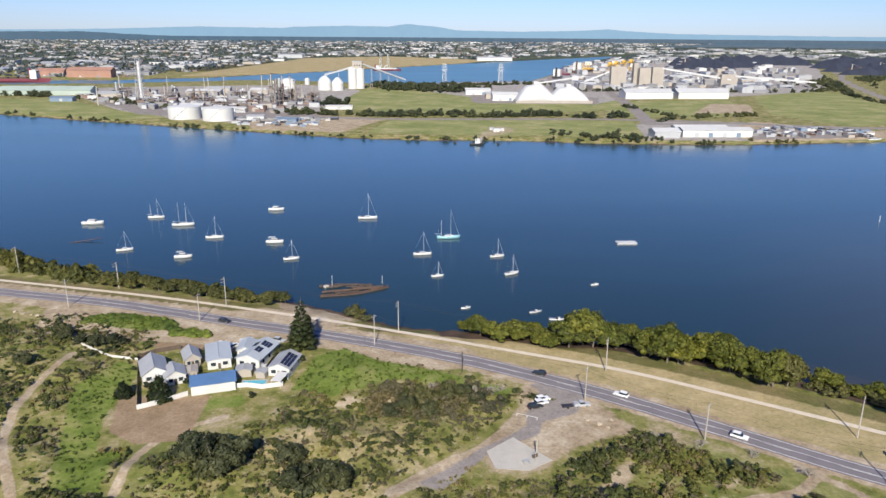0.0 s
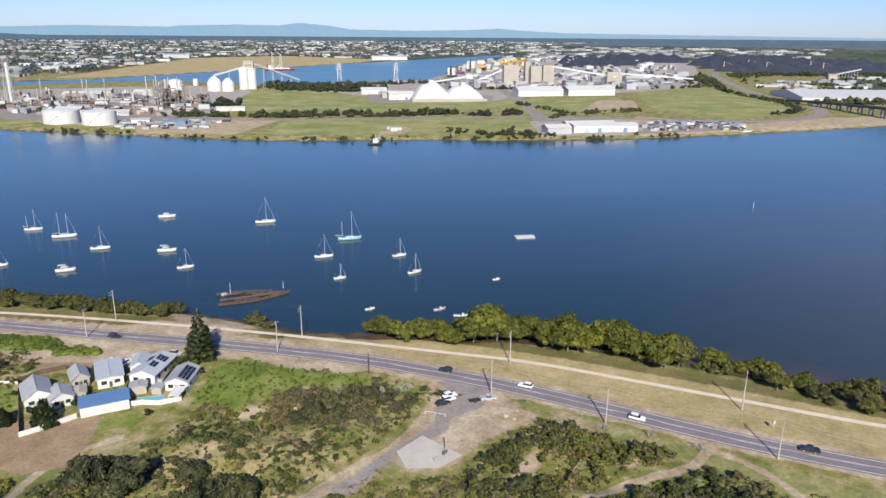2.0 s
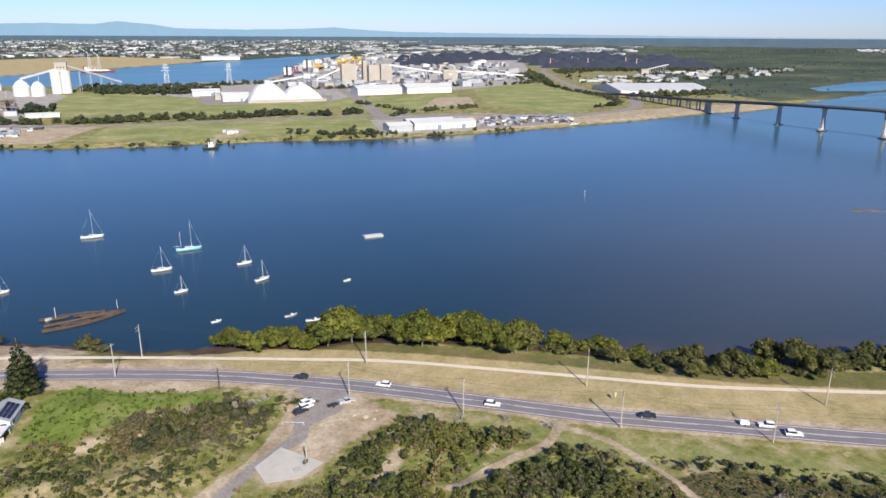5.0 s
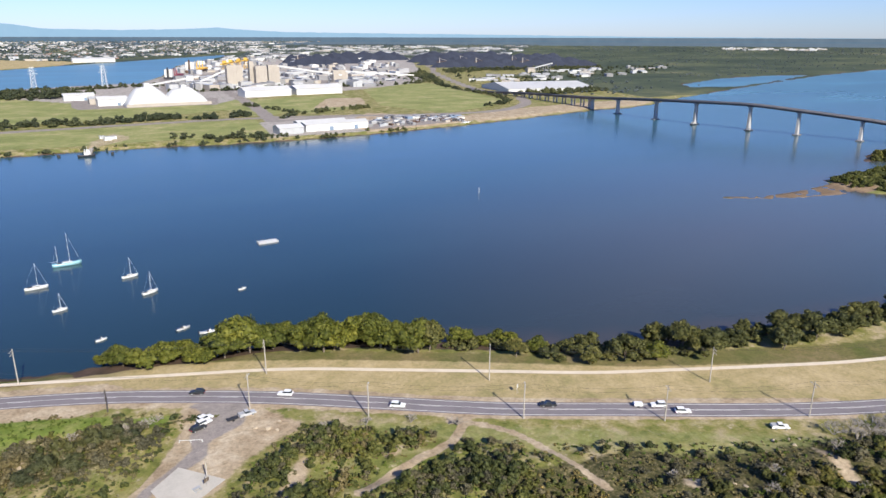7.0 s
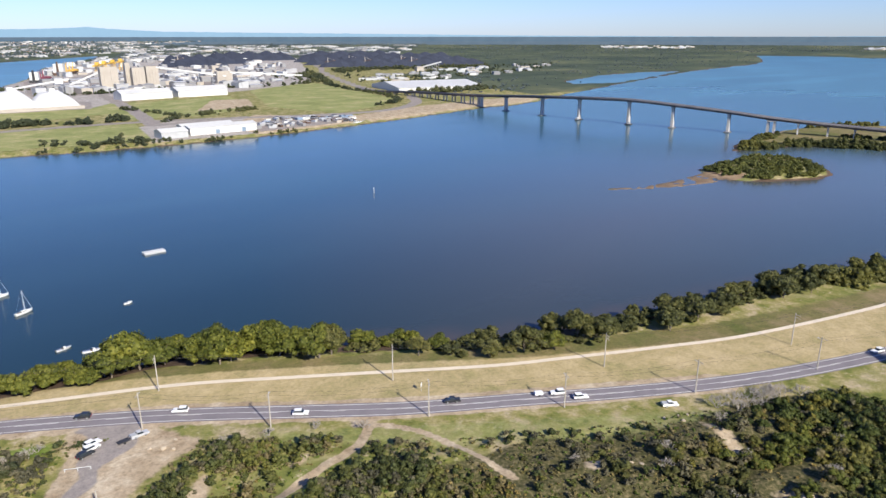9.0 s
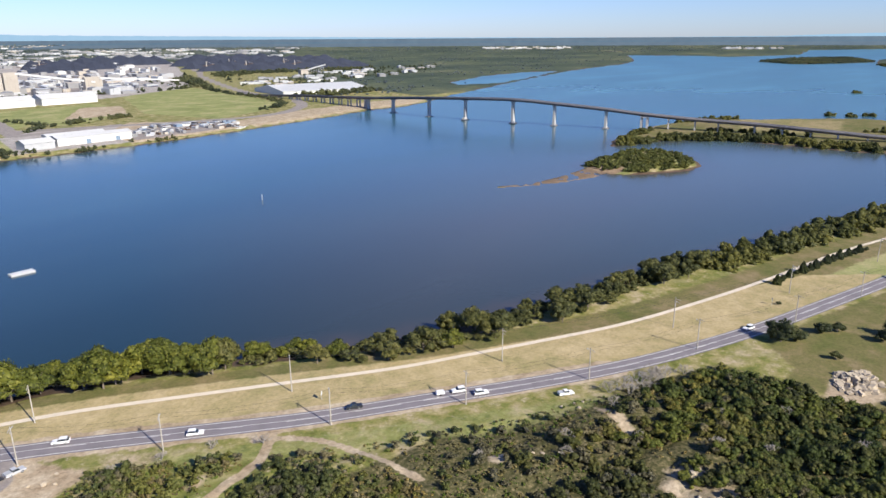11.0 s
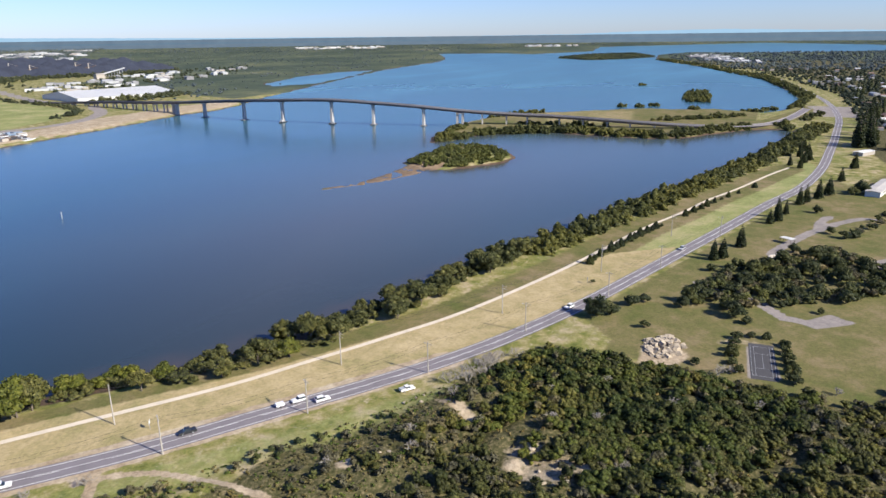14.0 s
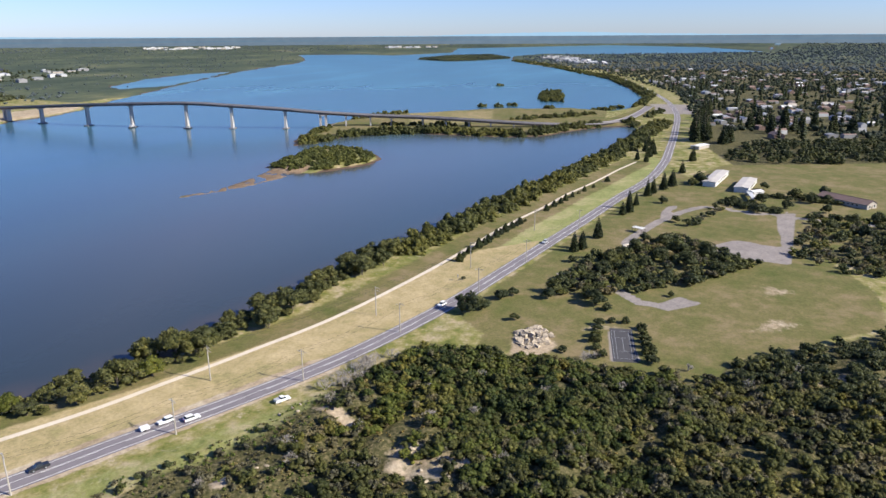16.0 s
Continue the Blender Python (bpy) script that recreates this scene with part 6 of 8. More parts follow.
def cruiser(x, y, rz, length, fly=True, label="white motor cruiser at anchor"):
    t = thing("motor_boat", label, "motor boat", pose(x, y, 0, 0, 0, rz), "boats at anchor")
    free = 0.10 * length + 0.3
    part("hull", hull_bm(length, length * 0.33, free, 0.3, 0.9), WHITE, t, "", True)
    cab = part("cabin", box(-length * .22, length * .16, -length * .12, length * .12, free * .9, free + 1.3, bevel=0.2), WHITE, t)
    part("cabin_window", box(-length * .18, length * .165, -length * .123, length * .123, free + .6, free + 1.0), GLASS, cab)
    if fly:
        part("canopy", box(-length * .36, length * .05, -length * .12, length * .12, free + 2.0, free + 2.1, bevel=0.04), WHITE, t)
        for sx in (-.34, .03):
            for sy in (-.11, .11):
                part("canopy_post", rod((sx * length, sy * length, free), (sx * length, sy * length, free + 2.0), 0.03, 0.03, 5), ALU, t)
    part("rail", rod((length * .2, -length * .1, free + .7), (length * .47, 0, free + .9), 0.03, 0.03, 5), ALU, t)
    return t


S1 = [(0.08, 1.32)]
K2 = [(0.12, 1.3), (-0.32, 0.92)]
yacht(-176, 429, 4, 9.5, K2, None, "white two-masted ketch at anchor")
yacht(-153, 411, 6, 12.5, [(0.16, 1.12), (-0.18, 1.14)], None, "white two-masted schooner at anchor")
yacht(-126, 384, 5, 9.6, S1)
yacht(-166, 359, 22, 8.2, S1)
yacht(-75, 345, 16, 7.8, S1)
yacht(-44, 430, 2, 11.6, [(0.06, 1.38)])
yacht(-8, 354, 5, 9.4, S1)
yacht(6, 386, 3, 12.8, [(0.12, 1.28), (-0.3, 0.82)], TEAL, "pale teal ketch with two masts at anchor")
yacht(0, 319, 14, 5.8, S1)
yacht(31, 351, 14, 7.4, S1)
yacht(36, 323, 28, 7.6, S1)
cruiser(-208, 413, 6, 12.0, False)
cruiser(-106, 451, 3, 9.8, False)
cruiser(-90, 375, 0, 9.2)
cruiser(-131, 347, 10, 8.6, True, "small white fishing boat with an open canopy")
cruiser(493, 795, 12, 18.0, True, "white launch moored at the far bank")


def dinghy(x, y, rz, length, label):
    t = thing("dinghy", label, "small boat", pose(x, y, -0.1, 0, 0, rz), "small boats")
    part("hull", hull_bm(length, length * 0.36, 0.55, 0.3, 0.85), GREY_STEEL if length > 5 else WHITE, t, "", True)
    part("thwart", box(-length * .1, length * .0, -length * .14, length * .14, .5, .62), TIMBER, t)
    part("outboard", box(-length * .54, -length * .48, -.15, .15, .2, 1.0, bevel=0.05), DARK, t)
    part("console", box(length * .02, length * .14, -length * .09, length * .09, .5, 1.15, bevel=0.08), WHITE, t)


dinghy(73, 308, 14, 3.8, "small white dinghy on a mooring")
dinghy(12, 278, 18, 4.2, "low white dinghy half awash")
dinghy(41, 274, 18, 5.6, "grey aluminium runabout at anchor")
dinghy(49, 266, -4, 7.0, "grey aluminium work punt near the mangroves")

WRECK_DECK = mat("rotten_deck", (0.06, 0.046, 0.042), 0.45, 0.5, 0.95, relief=0.05, stain=(0.12, 0.085, 0.068))
wreck = thing("shipwreck", "rusty broken hull of an old ship lying awash", "shipwreck", pose(-38, 300, 0, 0, 0, 12))
rng = np.random.RandomState(448)
half = lambda u: 6.6 * math.sin(min(1, (1 - u) * 1.5) * math.pi / 2)
for side in (-1, 1):
    bm = bmesh.new()
    n = 14 if side < 0 else 10
    for k in range(n):
        u0, u1 = k / 14, (k + 1) / 14
        for up, r in ((0.1, 0.42), (0.55 + 0.35 * rng.uniform(), 0.26)):
            rod((-15 + 31 * u0, side * half(u0), up), (-15 + 31 * u1, side * half(u1), up + rng.uniform(-.2, .2)), r, r * 0.9, 6, bm)
    part("hull_side", bm, RUST if side < 0 else WRECK_DECK, wreck)
for k in range(15):
    x = -13.5 + 1.9 * k
    w = half((x + 15) / 31) * 0.97
    part("frame_rib", rod((x, -w, 0.3), (x + rng.uniform(-.5, .5), -w * rng.uniform(0.3, 0.75), rng.uniform(.0, .3)), 0.16, 0.12, 5), WRECK_DECK, wreck)
    if k % 2:
        part("frame_rib", rod((x, w, 0.3), (x + rng.uniform(-.5, .5), w * rng.uniform(0.3, 0.8), rng.uniform(.0, .3)), 0.16, 0.12, 5), WRECK_DECK, wreck)
for k in range(6):
    long = rng.uniform(4.0, 9.0)
    o = part("deck_plank", box(-long / 2, long / 2, -.35, .35, -.2, .14), (WRECK_DECK, RUST, TIMBER)[k % 3], wreck)
    o.location, o.rotation_euler = (rng.uniform(-10, 4), (3.4, 2.3, 4.2, -3.6, -2.9, 0.8)[k], rng.uniform(.25, .6)), (rng.uniform(-.12, .12), rng.uniform(-.06, .06), rng.uniform(-.08, .1))
part("keelson", rod((-14, -1.4, 0.35), (15, 0, 0.5), 0.5, 0.4, 6), RUST, wreck)
part("bow_plate", box(8, 13.5, -1.9, 1.7, 0.0, 0.7, bevel=.1), RUST, wreck)
part("boiler", spin([(1.1, 0), (1.2, .8), (.9, 1.6)], 10), WRECK_DECK, wreck).location = (8, 2.0, 0)
part("engine_block", box(-13, -10.5, 4.6, 6.2, 0, 1.0, bevel=.2), CONCRETE, wreck)
for x, y, h in ((-9, 6, 5.2), (14, 6, 3.6)):
    part("marker_pile", rod((x, y, -1), (x, y, h), 0.12, 0.10, 6), WHITE, wreck)
pont = thing("pontoon", "pale flat pontoon moored in midstream", "pontoon", pose(105.3, 377, 0, 0, 0, 2))
part("float_body", box(-5.6, 5.6, -2.4, 2.4, -.4, .75, bevel=0.15), GREY_STEEL, pont)
part("deck", box(-5.5, 5.5, -2.3, 2.3, .75, .87), WHITE, pont)
for sx in (-5, -2.5, 0, 2.5, 5):
    part("bollard", rod((sx, 2.2, .87), (sx, 2.2, 1.4), 0.08, 0.08, 6), GREY_STEEL, pont)
beacon = thing("channel_beacon", "thin white channel beacon standing in the river", "beacon", pose(278, 428, 0))
part("pile", rod((0, 0, -2), (0, 0, 3.4), 0.2, 0.16, 8), WHITE, beacon)
part("topmark", spin([(.1, 3.4), (.4, 3.5), (.4, 3.9), (.1, 4.0)], 8), GREY_STEEL, beacon)
log = thing("sunken_spar", "dark half-sunken spar in the shallows", "wreckage", pose(-195, 375, 0, 0, 0, 20))
part("spar", rod((-9, 0, -.3), (9, 0, 1.4), 0.25, 0.15, 6), RUST, log)
part("cross_spar", rod((2, -3, .3), (4, 3, .8), 0.15, 0.1, 6), RUST, log)
dolphin_label = "dark mooring buoy near the far bank"
for x, y in ((18, 757), (64, 751)):
    b = thing("mooring_buoy", dolphin_label, "buoy", pose(x, y, 0), "mooring buoys")
    part("float_drum", spin([(1.2, -.6), (1.6, 0), (1.6, 1.4), (1.0, 2.0)], 10), DARK, b)
tug = thing("tugboat", "dark-hulled tug with a tall white wheelhouse", "tugboat", pose(41, 746, 0, 0, 0, 0))
part("hull", hull_bm(15, 5, 1.8, .35, .8), DARK, tug, "", True)
part("house", box(-2, 3.5, -1.8, 1.8, 1.7, 4.2, bevel=0.2), WHITE, tug)
part("wheelhouse", box(0, 3, -1.4, 1.4, 4.2, 6.8, bevel=0.2), WHITE, tug)
part("funnel", rod((-1.2, 0, 4), (-1.2, 0, 7), .6, .5, 8), WHITE, tug)
part("mast", rod((1, 0, 6.8), (1, 0, 11), .15, .08, 6), WHITE, tug)
jetty = thing("jetty", "narrow weathered timber jetty beside the tug", "jetty", pose(44, 751, 0, 0, 0, -7))
part("deck", box(-2.2, 2.2, 0, 46, 1.9, 2.2), POLE_WOOD, jetty)
for yy in range(1, 46, 6):
    for xx in (-2.0, 2.0):
        part("pile", rod((xx, yy, -2.0), (xx, yy, 2.7), .2, .2, 6), TIMBER, jetty)
for xx, yy, w, h in ((68, 832, 7, 4.0), (75, 840, 5, 3.0), (64, 850, 5, 2.8)):
    hut = thing("shed", "small white shed in the gravel yard by the jetty", "shed", pose(xx, yy, height_at(xx, yy), 0, 0, 8), "sheds by the jetty")
    part("walls", box(-w / 2, w / 2, -2.5, 2.5, -.2, h), WHITE, hut)
    part("roof", box(-w / 2 - .3, w / 2 + .3, -2.8, 2.8, h + .004, h + .25, bevel=.05), GREY_STEEL, hut)
    part("door", box(-1.2, 1.2, -2.56, -2.503, 0, 2.4), GREY_STEEL, hut)


# ---- vehicles ----
def paint(name, c):
    m = mat(name, c, 0.05, 1.0, 0.3)
    m.node_tree.nodes["Principled BSDF"].inputs["Coat Weight"].default_value = 0.4
    return m


CAR_WHITE, CAR_BLACK, CAR_GREY = paint("white_car_paint", (0.75, 0.75, 0.75)), paint("black_car_paint", (0.02, 0.022, 0.025)), paint("silver_car_paint", (0.42, 0.43, 0.45))


def car(x, y, rz, body, kind, label, z=None, group="cars"):
    t = thing("car", label, "car", pose(x, y, height_at(x, y) + 0.02 if z is None else z, 0, 0, rz), group)
    L, w = 4.7, 0.92
    prof = {"wagon": [(-2.3, .45), (2.3, .45), (2.33, .8), (1.3, .98), (.75, 1.0), (-2.2, 1.05), (-2.33, .9)], "ute": [(-2.5, .45), (2.4, .45), (2.45, .85), (1.4, 1.02), (.9, 1.04), (-2.5, 1.04)]}[kind]
    bm = solid([(z0, h) for z0, h in prof], -w, w)
    bm.transform(Matrix.Rotation(radians(-90), 4, 'Z'))
    bmesh.ops.bevel(bm, geom=bm.edges[:], offset=0.06, segments=2, affect='EDGES')
    part("body", bm, body, t)
    cabin = [(-2.1, 1.0), (.9, 1.0), (.25, 1.62), (-1.75, 1.66)] if kind == "wagon" else [(-.9, 1.0), (1.1, 1.0), (.45, 1.66), (-.75, 1.68)]
    bm = solid(cabin, -w * .84, w * .84)
    bm.transform(Matrix.Rotation(radians(-90), 4, 'Z'))
    part("glasshouse", bm, GLASS, t)
    (a, _), (b, _) = cabin[3], cabin[2]
    part("roof", box(a - .05, b + .05, -w * .86, w * .86, 1.63, 1.72, bevel=0.03), body, t)
    for sx in (-1.42, 1.42):
        for sy in (-.82, .82):
            wh = part("wheel", rod((sx, sy - .11, .34), (sx, sy + .11, .34), .34, .34, 14), RUBBER, t)
            part("rim", rod((sx, sy - .12, .34), (sx, sy + .12, .34), .2, .2, 10), GREY_STEEL, wh)
    for sy in (-.62, .62):
        part("headlight", box(2.24, 2.36, sy - .18, sy + .18, .62, .76, bevel=0.02), WHITE, t)
        part("tail_light", box(-2.4, -2.28, sy - .14, sy + .14, .7, .88), mat("red_lens", (0.35, 0.02, 0.02), 0.1, 1, 0.3) if "red_lens" not in bpy.data.materials else bpy.data.materials["red_lens"], t)
    return t


def ute_tray(t):
    part("tray", box(-2.55, -.85, -.9, .9, 1.04, 1.3), GREY_STEEL, t)
    return t


def on_road(x, off):
    off = off * 0.78
    k = np.argmin(np.abs(ROAD[:, 0] - x))
    d = ROAD[min(k + 1, len(ROAD) - 1)] - ROAD[k - 1]
    d /= np.hypot(*d)
    return ROAD[k][0] + d[1] * off, ROAD[k][1] - d[0] * off, math.degrees(math.atan2(d[1], d[0]))


for x, off, turn, body, kind, label in ((86, 2.3, 0, CAR_WHITE, "wagon", "white wagon driving along the road"), (125, -2.4, 180, CAR_BLACK, "ute", "black utility driving along the road"), (151, -2.3, 180, CAR_WHITE, "wagon", "white wagon towing a trailer along the road"),
                                        (160, 2.2, 0, CAR_WHITE, "wagon", "white hatchback on the road"), (33, -2.2, 180, CAR_BLACK, "wagon", "black wagon on the road"), (-82, 2.2, 0, CAR_BLACK, "wagon", "dark wagon passing the houses"), (57, -2.3, 180, CAR_WHITE, "wagon", "white wagon on the road near the car park"),
                                        (262, -2.2, 180, CAR_WHITE, "wagon", "white wagon in the shade of a tree"), (366, -2.2, 180, CAR_GREY, "wagon", "silver wagon on the road by the pines")):
    x, y, rz = on_road(x, off)
    car(x, y, rz + turn, body, kind, label, 3.12, "cars on the road")
tx, ty, trz = on_road(146, -2.3)
trailer = thing("trailer", "small white box trailer behind a wagon", "trailer", pose(tx, ty, 3.12, 0, 0, trz))
part("box_body", box(-1.3, 1.3, -.85, .85, .4, 1.3, bevel=0.08), CAR_WHITE, trailer)
for sy in (-.85, .85):
    part("wheel", rod((0, sy - .1, .32), (0, sy + .1, .32), .32, .32, 12), RUBBER, trailer)
part("drawbar", rod((1.3, 0, .5), (2.2, 0, .5), .06, .05, 6), GREY_STEEL, trailer)
car(32.4, 193.8, 20, CAR_WHITE, "wagon", "white wagon parked in the gravel car park", group="parked cars")
car(31.6, 191.5, 22, CAR_WHITE, "wagon", "white wagon parked beside another in the car park", group="parked cars")
car(29.6, 189.2, 20, CAR_BLACK, "wagon", "black wagon parked in the gravel car park", group="parked cars")
ute_tray(car(43.9, 190.4, 8, CAR_GREY, "ute", "silver utility parked with a trailer", group="parked cars"))
ute_tray(car(174, 107.6, -32, CAR_WHITE, "ute", "white utility parked on the grass verge", group="parked cars"))
flat = thing("trailer", "low dark flatbed trailer behind a utility", "trailer", pose(39.4, 189.7, height_at(39.4, 189.7), 0, 0, 8))
part("bed", box(-1.6, 1.6, -.85, .85, .5, .75), DARK, flat)
for sy in (-.9, .9):
    part("wheel", rod((0, sy - .1, .32), (0, sy + .1, .32), .32, .32, 12), RUBBER, flat)

car(-72.5, 231.5, 60, CAR_WHITE, "wagon", "white wagon parked behind the houses", group="parked cars")
car(-77.5, 233.0, 40, CAR_WHITE, "ute", "white utility parked behind the houses", group="parked cars")
car(-57.5, 236.5, -20, CAR_GREY, "wagon", "silver wagon parked beside the road", group="parked cars")
van = thing("caravan", "small white caravan parked behind the houses", "caravan", pose(-68.5, 233.5, 3.0, 0, 0, 20))
part("body", box(-2.4, 2.4, -1.1, 1.1, .45, 2.6, bevel=0.25), WHITE, van)
part("window", box(-1.4, .2, -1.13, 1.13, 1.4, 2.0), GLASS, van)
part("drawbar", rod((2.4, 0, .5), (3.6, 0, .5), .06, .05, 6), GREY_STEEL, van)
for sy in (-1.0, 1.0):
    part("wheel", rod((0, sy - .1, .33), (0, sy + .1, .33), .33, .33, 12), RUBBER, van)
for x, y, r, h in ((-88.5, 214.5, 1.1, 2.2), (-57.5, 214.0, 1.0, 2.0)):
    wt = thing("water_tank", "round corrugated rainwater tank beside a house", "water tank", pose(x, y, 3.0), "rainwater tanks")
    part("shell", spin([(r, -.2), (r, h), (r * .9, h + .15), (.2, h + .3)], 18), GREY_STEEL, wt)
    part("lid", rod((0, 0, h + .25), (0, 0, h + .4), .3, .3, 10), DARK, wt)
line_post = thing("clothes_hoist", "rotary clothes hoist on the back lawn", "clothes hoist", pose(-71, 210.5, 3.0))
part("post", rod((0, 0, -.2), (0, 0, 2.2), .05, .05, 6), GREY_STEEL, line_post)
for k in range(4):
    part("arm", rod((0, 0, 2.0), (1.6 * math.cos(1.57 * k), 1.6 * math.sin(1.57 * k), 2.3), .03, .03, 5), GREY_STEEL, line_post)
gate = thing("low_barrier", "low white barrier rail across the car park track", "barrier", pose(26.5, 183.5, height_at(26.5, 183.5), 0, 0, -25))
part("rail", rod((-3.2, 0, .8), (3.2, 0, .8), .08, .08, 6), WHITE, gate)
for sx in (-3.1, 0, 3.1):
    part("post", rod((sx, 0, -.3), (sx, 0, .85), .09, .09, 6), WHITE, gate)


# ---- industry on the far bank ----
DIRTY_STEEL = mat("stained_plant_steel", (0.28, 0.25, 0.23), 0.35, 0.15, 0.7, 0.2, stain=(0.16, 0.10, 0.07))
ROOF_WHITE = mat("white_sheet_roof", (0.53, 0.53, 0.52), 0.1, 0.06, 0.5)
SHED_GREEN = mat("pale_green_sheet", (0.36, 0.43, 0.38), 0.12, 0.08, 0.6)
BRICK = mat("red_brick", (0.33, 0.19, 0.14), 0.2, 0.1, 0.85)
SHIP_RED = mat("red_ship_paint", (0.22, 0.05, 0.07), 0.25, 0.05, 0.6)
SHIP_YELLOW = mat("yellow_crane_paint", (0.62, 0.38, 0.06), 0.15, 0.08, 0.6)
COAL = mat("coal", (0.024, 0.030, 0.050), 0.3, 0.05, 0.85)
BLUE_STEEL = mat("blue_shed_sheet", (0.16, 0.22, 0.30), 0.15, 0.1, 0.6)


def tank(x, y, r, h, material=None, dome=0.10, label="large white cylindrical storage tank", stairs=True):
    t = thing("storage_tank", label, "tank", spot(x, y, 3.0), "storage tanks")
    part("shell", spin([(r, -.5), (r, h), (r * .99, h + .02)], 40), material or TANK_WHITE, t, "", False)
    part("roof", spin([(r * 1.01, h + .05), (r * .7, h + r * dome * .55), (r * .3, h + r * dome * .92), (.3, h + r * dome)], 40), material or TANK_WHITE, t)
    if stairs:
        bm = bmesh.new()
        for k in range(22):
            a = 4.2 + k * 0.045
            box(-.5, .5, -.5, .5, 0, .12, bm)
            bm.verts.ensure_lookup_table()
            for v in bm.verts[-8:]:
                v.co = Matrix.Translation((math.cos(a) * (r + .6), math.sin(a) * (r + .6), h * k / 21)) @ v.co
        part("stairway", bm, GREY_STEEL, t)
    for z in (h * .33, h * .66, h):
        part("wind_girder", spin([(r + .05, z - .12), (r + .22, z - .1), (r + .22, z + .1), (r + .05, z + .12)], 40), material or TANK_WHITE, t)
    return t


tank(-337, 952, 21.0, 15.5)
tank(-287, 934, 20.0, 15.8)
tank(-304, 1465, 15.0, 19.0, None, 0.35, "white domed storage tank in the plant")
tank(-297, 1640, 5.5, 14.0, None, 0.2, "small white storage tank", False)
tank(-232, 1478, 14.0, 16.0, None, 0.9, "white domed silo beside a conveyor", False)
tank(-205, 1470, 12.0, 14.0, None, 1.0, "white domed silo beside a conveyor", False)
for x, y, r, h in ((-180, 1520, 9.5, 40), (-165, 1526, 9.5, 40)):
    tank(x, y, r, h, None, 0.3, "tall white storage silo", False)
head = thing("elevator_house", "cream elevator house over tall silos", "elevator tower", spot(-170, 1528, 3.0))
part("tower", box(-10, 10, -7, 7, 0, 55, bevel=0.4), CREAM, head)
part("roof", box(-10.6, 10.6, -7.6, 7.6, 55, 56.2), GREY_STEEL, head)
for sx in (-5, 0, 5):
    part("window", box(sx - 1, sx + 1, -7.2, -6.9, 46, 49), GLASS, head)


def conveyor(a, b, label="white enclosed conveyor gallery on trestles", w=3.2):
    t = thing("conveyor", label, "conveyor", spot(*a[:2], 3.0), "conveyors")
    inv = t.matrix_basis.inverted()
    va, vb = Vector((a[0], a[1], 3 + a[2])), Vector((b[0], b[1], 3 + b[2]))
    va, vb = inv @ va, inv @ vb
    d = vb - va
    m = Matrix.Translation((va + vb) / 2) @ d.to_track_quat('X', 'Z').to_matrix().to_4x4()
    g = part("gallery", box(-d.length / 2, d.length / 2, -w / 2, w / 2, -w / 2, w / 2), ROOF_WHITE, t)
    g.matrix_basis = m
    n = max(2, int(d.length / 28))
    for k in range(1, n):
        p = va.lerp(vb, k / n)
        if p.z > 4:
            part("trestle", rod((p.x - 2, p.y, 0), (p.x, p.y, p.z - 1), .5, .4, 5, rod((p.x + 2, p.y, 0), (p.x, p.y, p.z - 1), .5, .4, 5)), GREY_STEEL, t)
    return t


conveyor((-160, 1530, 50), (-75, 1640, 12))
conveyor((-180, 1525, 44), (-232, 1478, 30))
conveyor((330, 1640, 10), (400, 1625, 40))
conveyor((500, 1625, 42), (640, 1580, 20))
conveyor((650, 1582, 28), (860, 1640, 12))
conveyor((215, 1600, 8), (330, 1640, 22))
conveyor((1356, 1808, 12), (1560, 1960, 20))


def mast_tower(x, y, h, w, label, name="lattice_tower", platforms=6, material=None):
    """A braced steel tower of four legs."""
    t = thing(name, label, "tower", spot(x, y, 3.0), "towers")
    m = material or GREY_STEEL
    for sx in (-1, 1):
        for sy in (-1, 1):
            part("leg", rod((sx * w / 2, sy * w / 2, 0), (sx * w * .22, sy * w * .22, h), .45, .3, 5), m, t)
    for k in range(platforms):
        u0, u1 = k / platforms, (k + 1) / platforms
        a, b = w / 2 * (1 - .56 * u0), w / 2 * (1 - .56 * u1)
        bm = bmesh.new()
        for s in (-1, 1):
            rod((-a * s, -a, h * u0), (b * s, -b, h * u1), .22, .22, 4, bm)
            rod((-a * s, a, h * u0), (b * s, b, h * u1), .22, .22, 4, bm)
            rod((-a, -a * s, h * u0), (-b, b * s, h * u1), .22, .22, 4, bm)
            rod((a, -a * s, h * u0), (b, b * s, h * u1), .22, .22, 4, bm)
        part("bracing", bm, m, t)
    return t


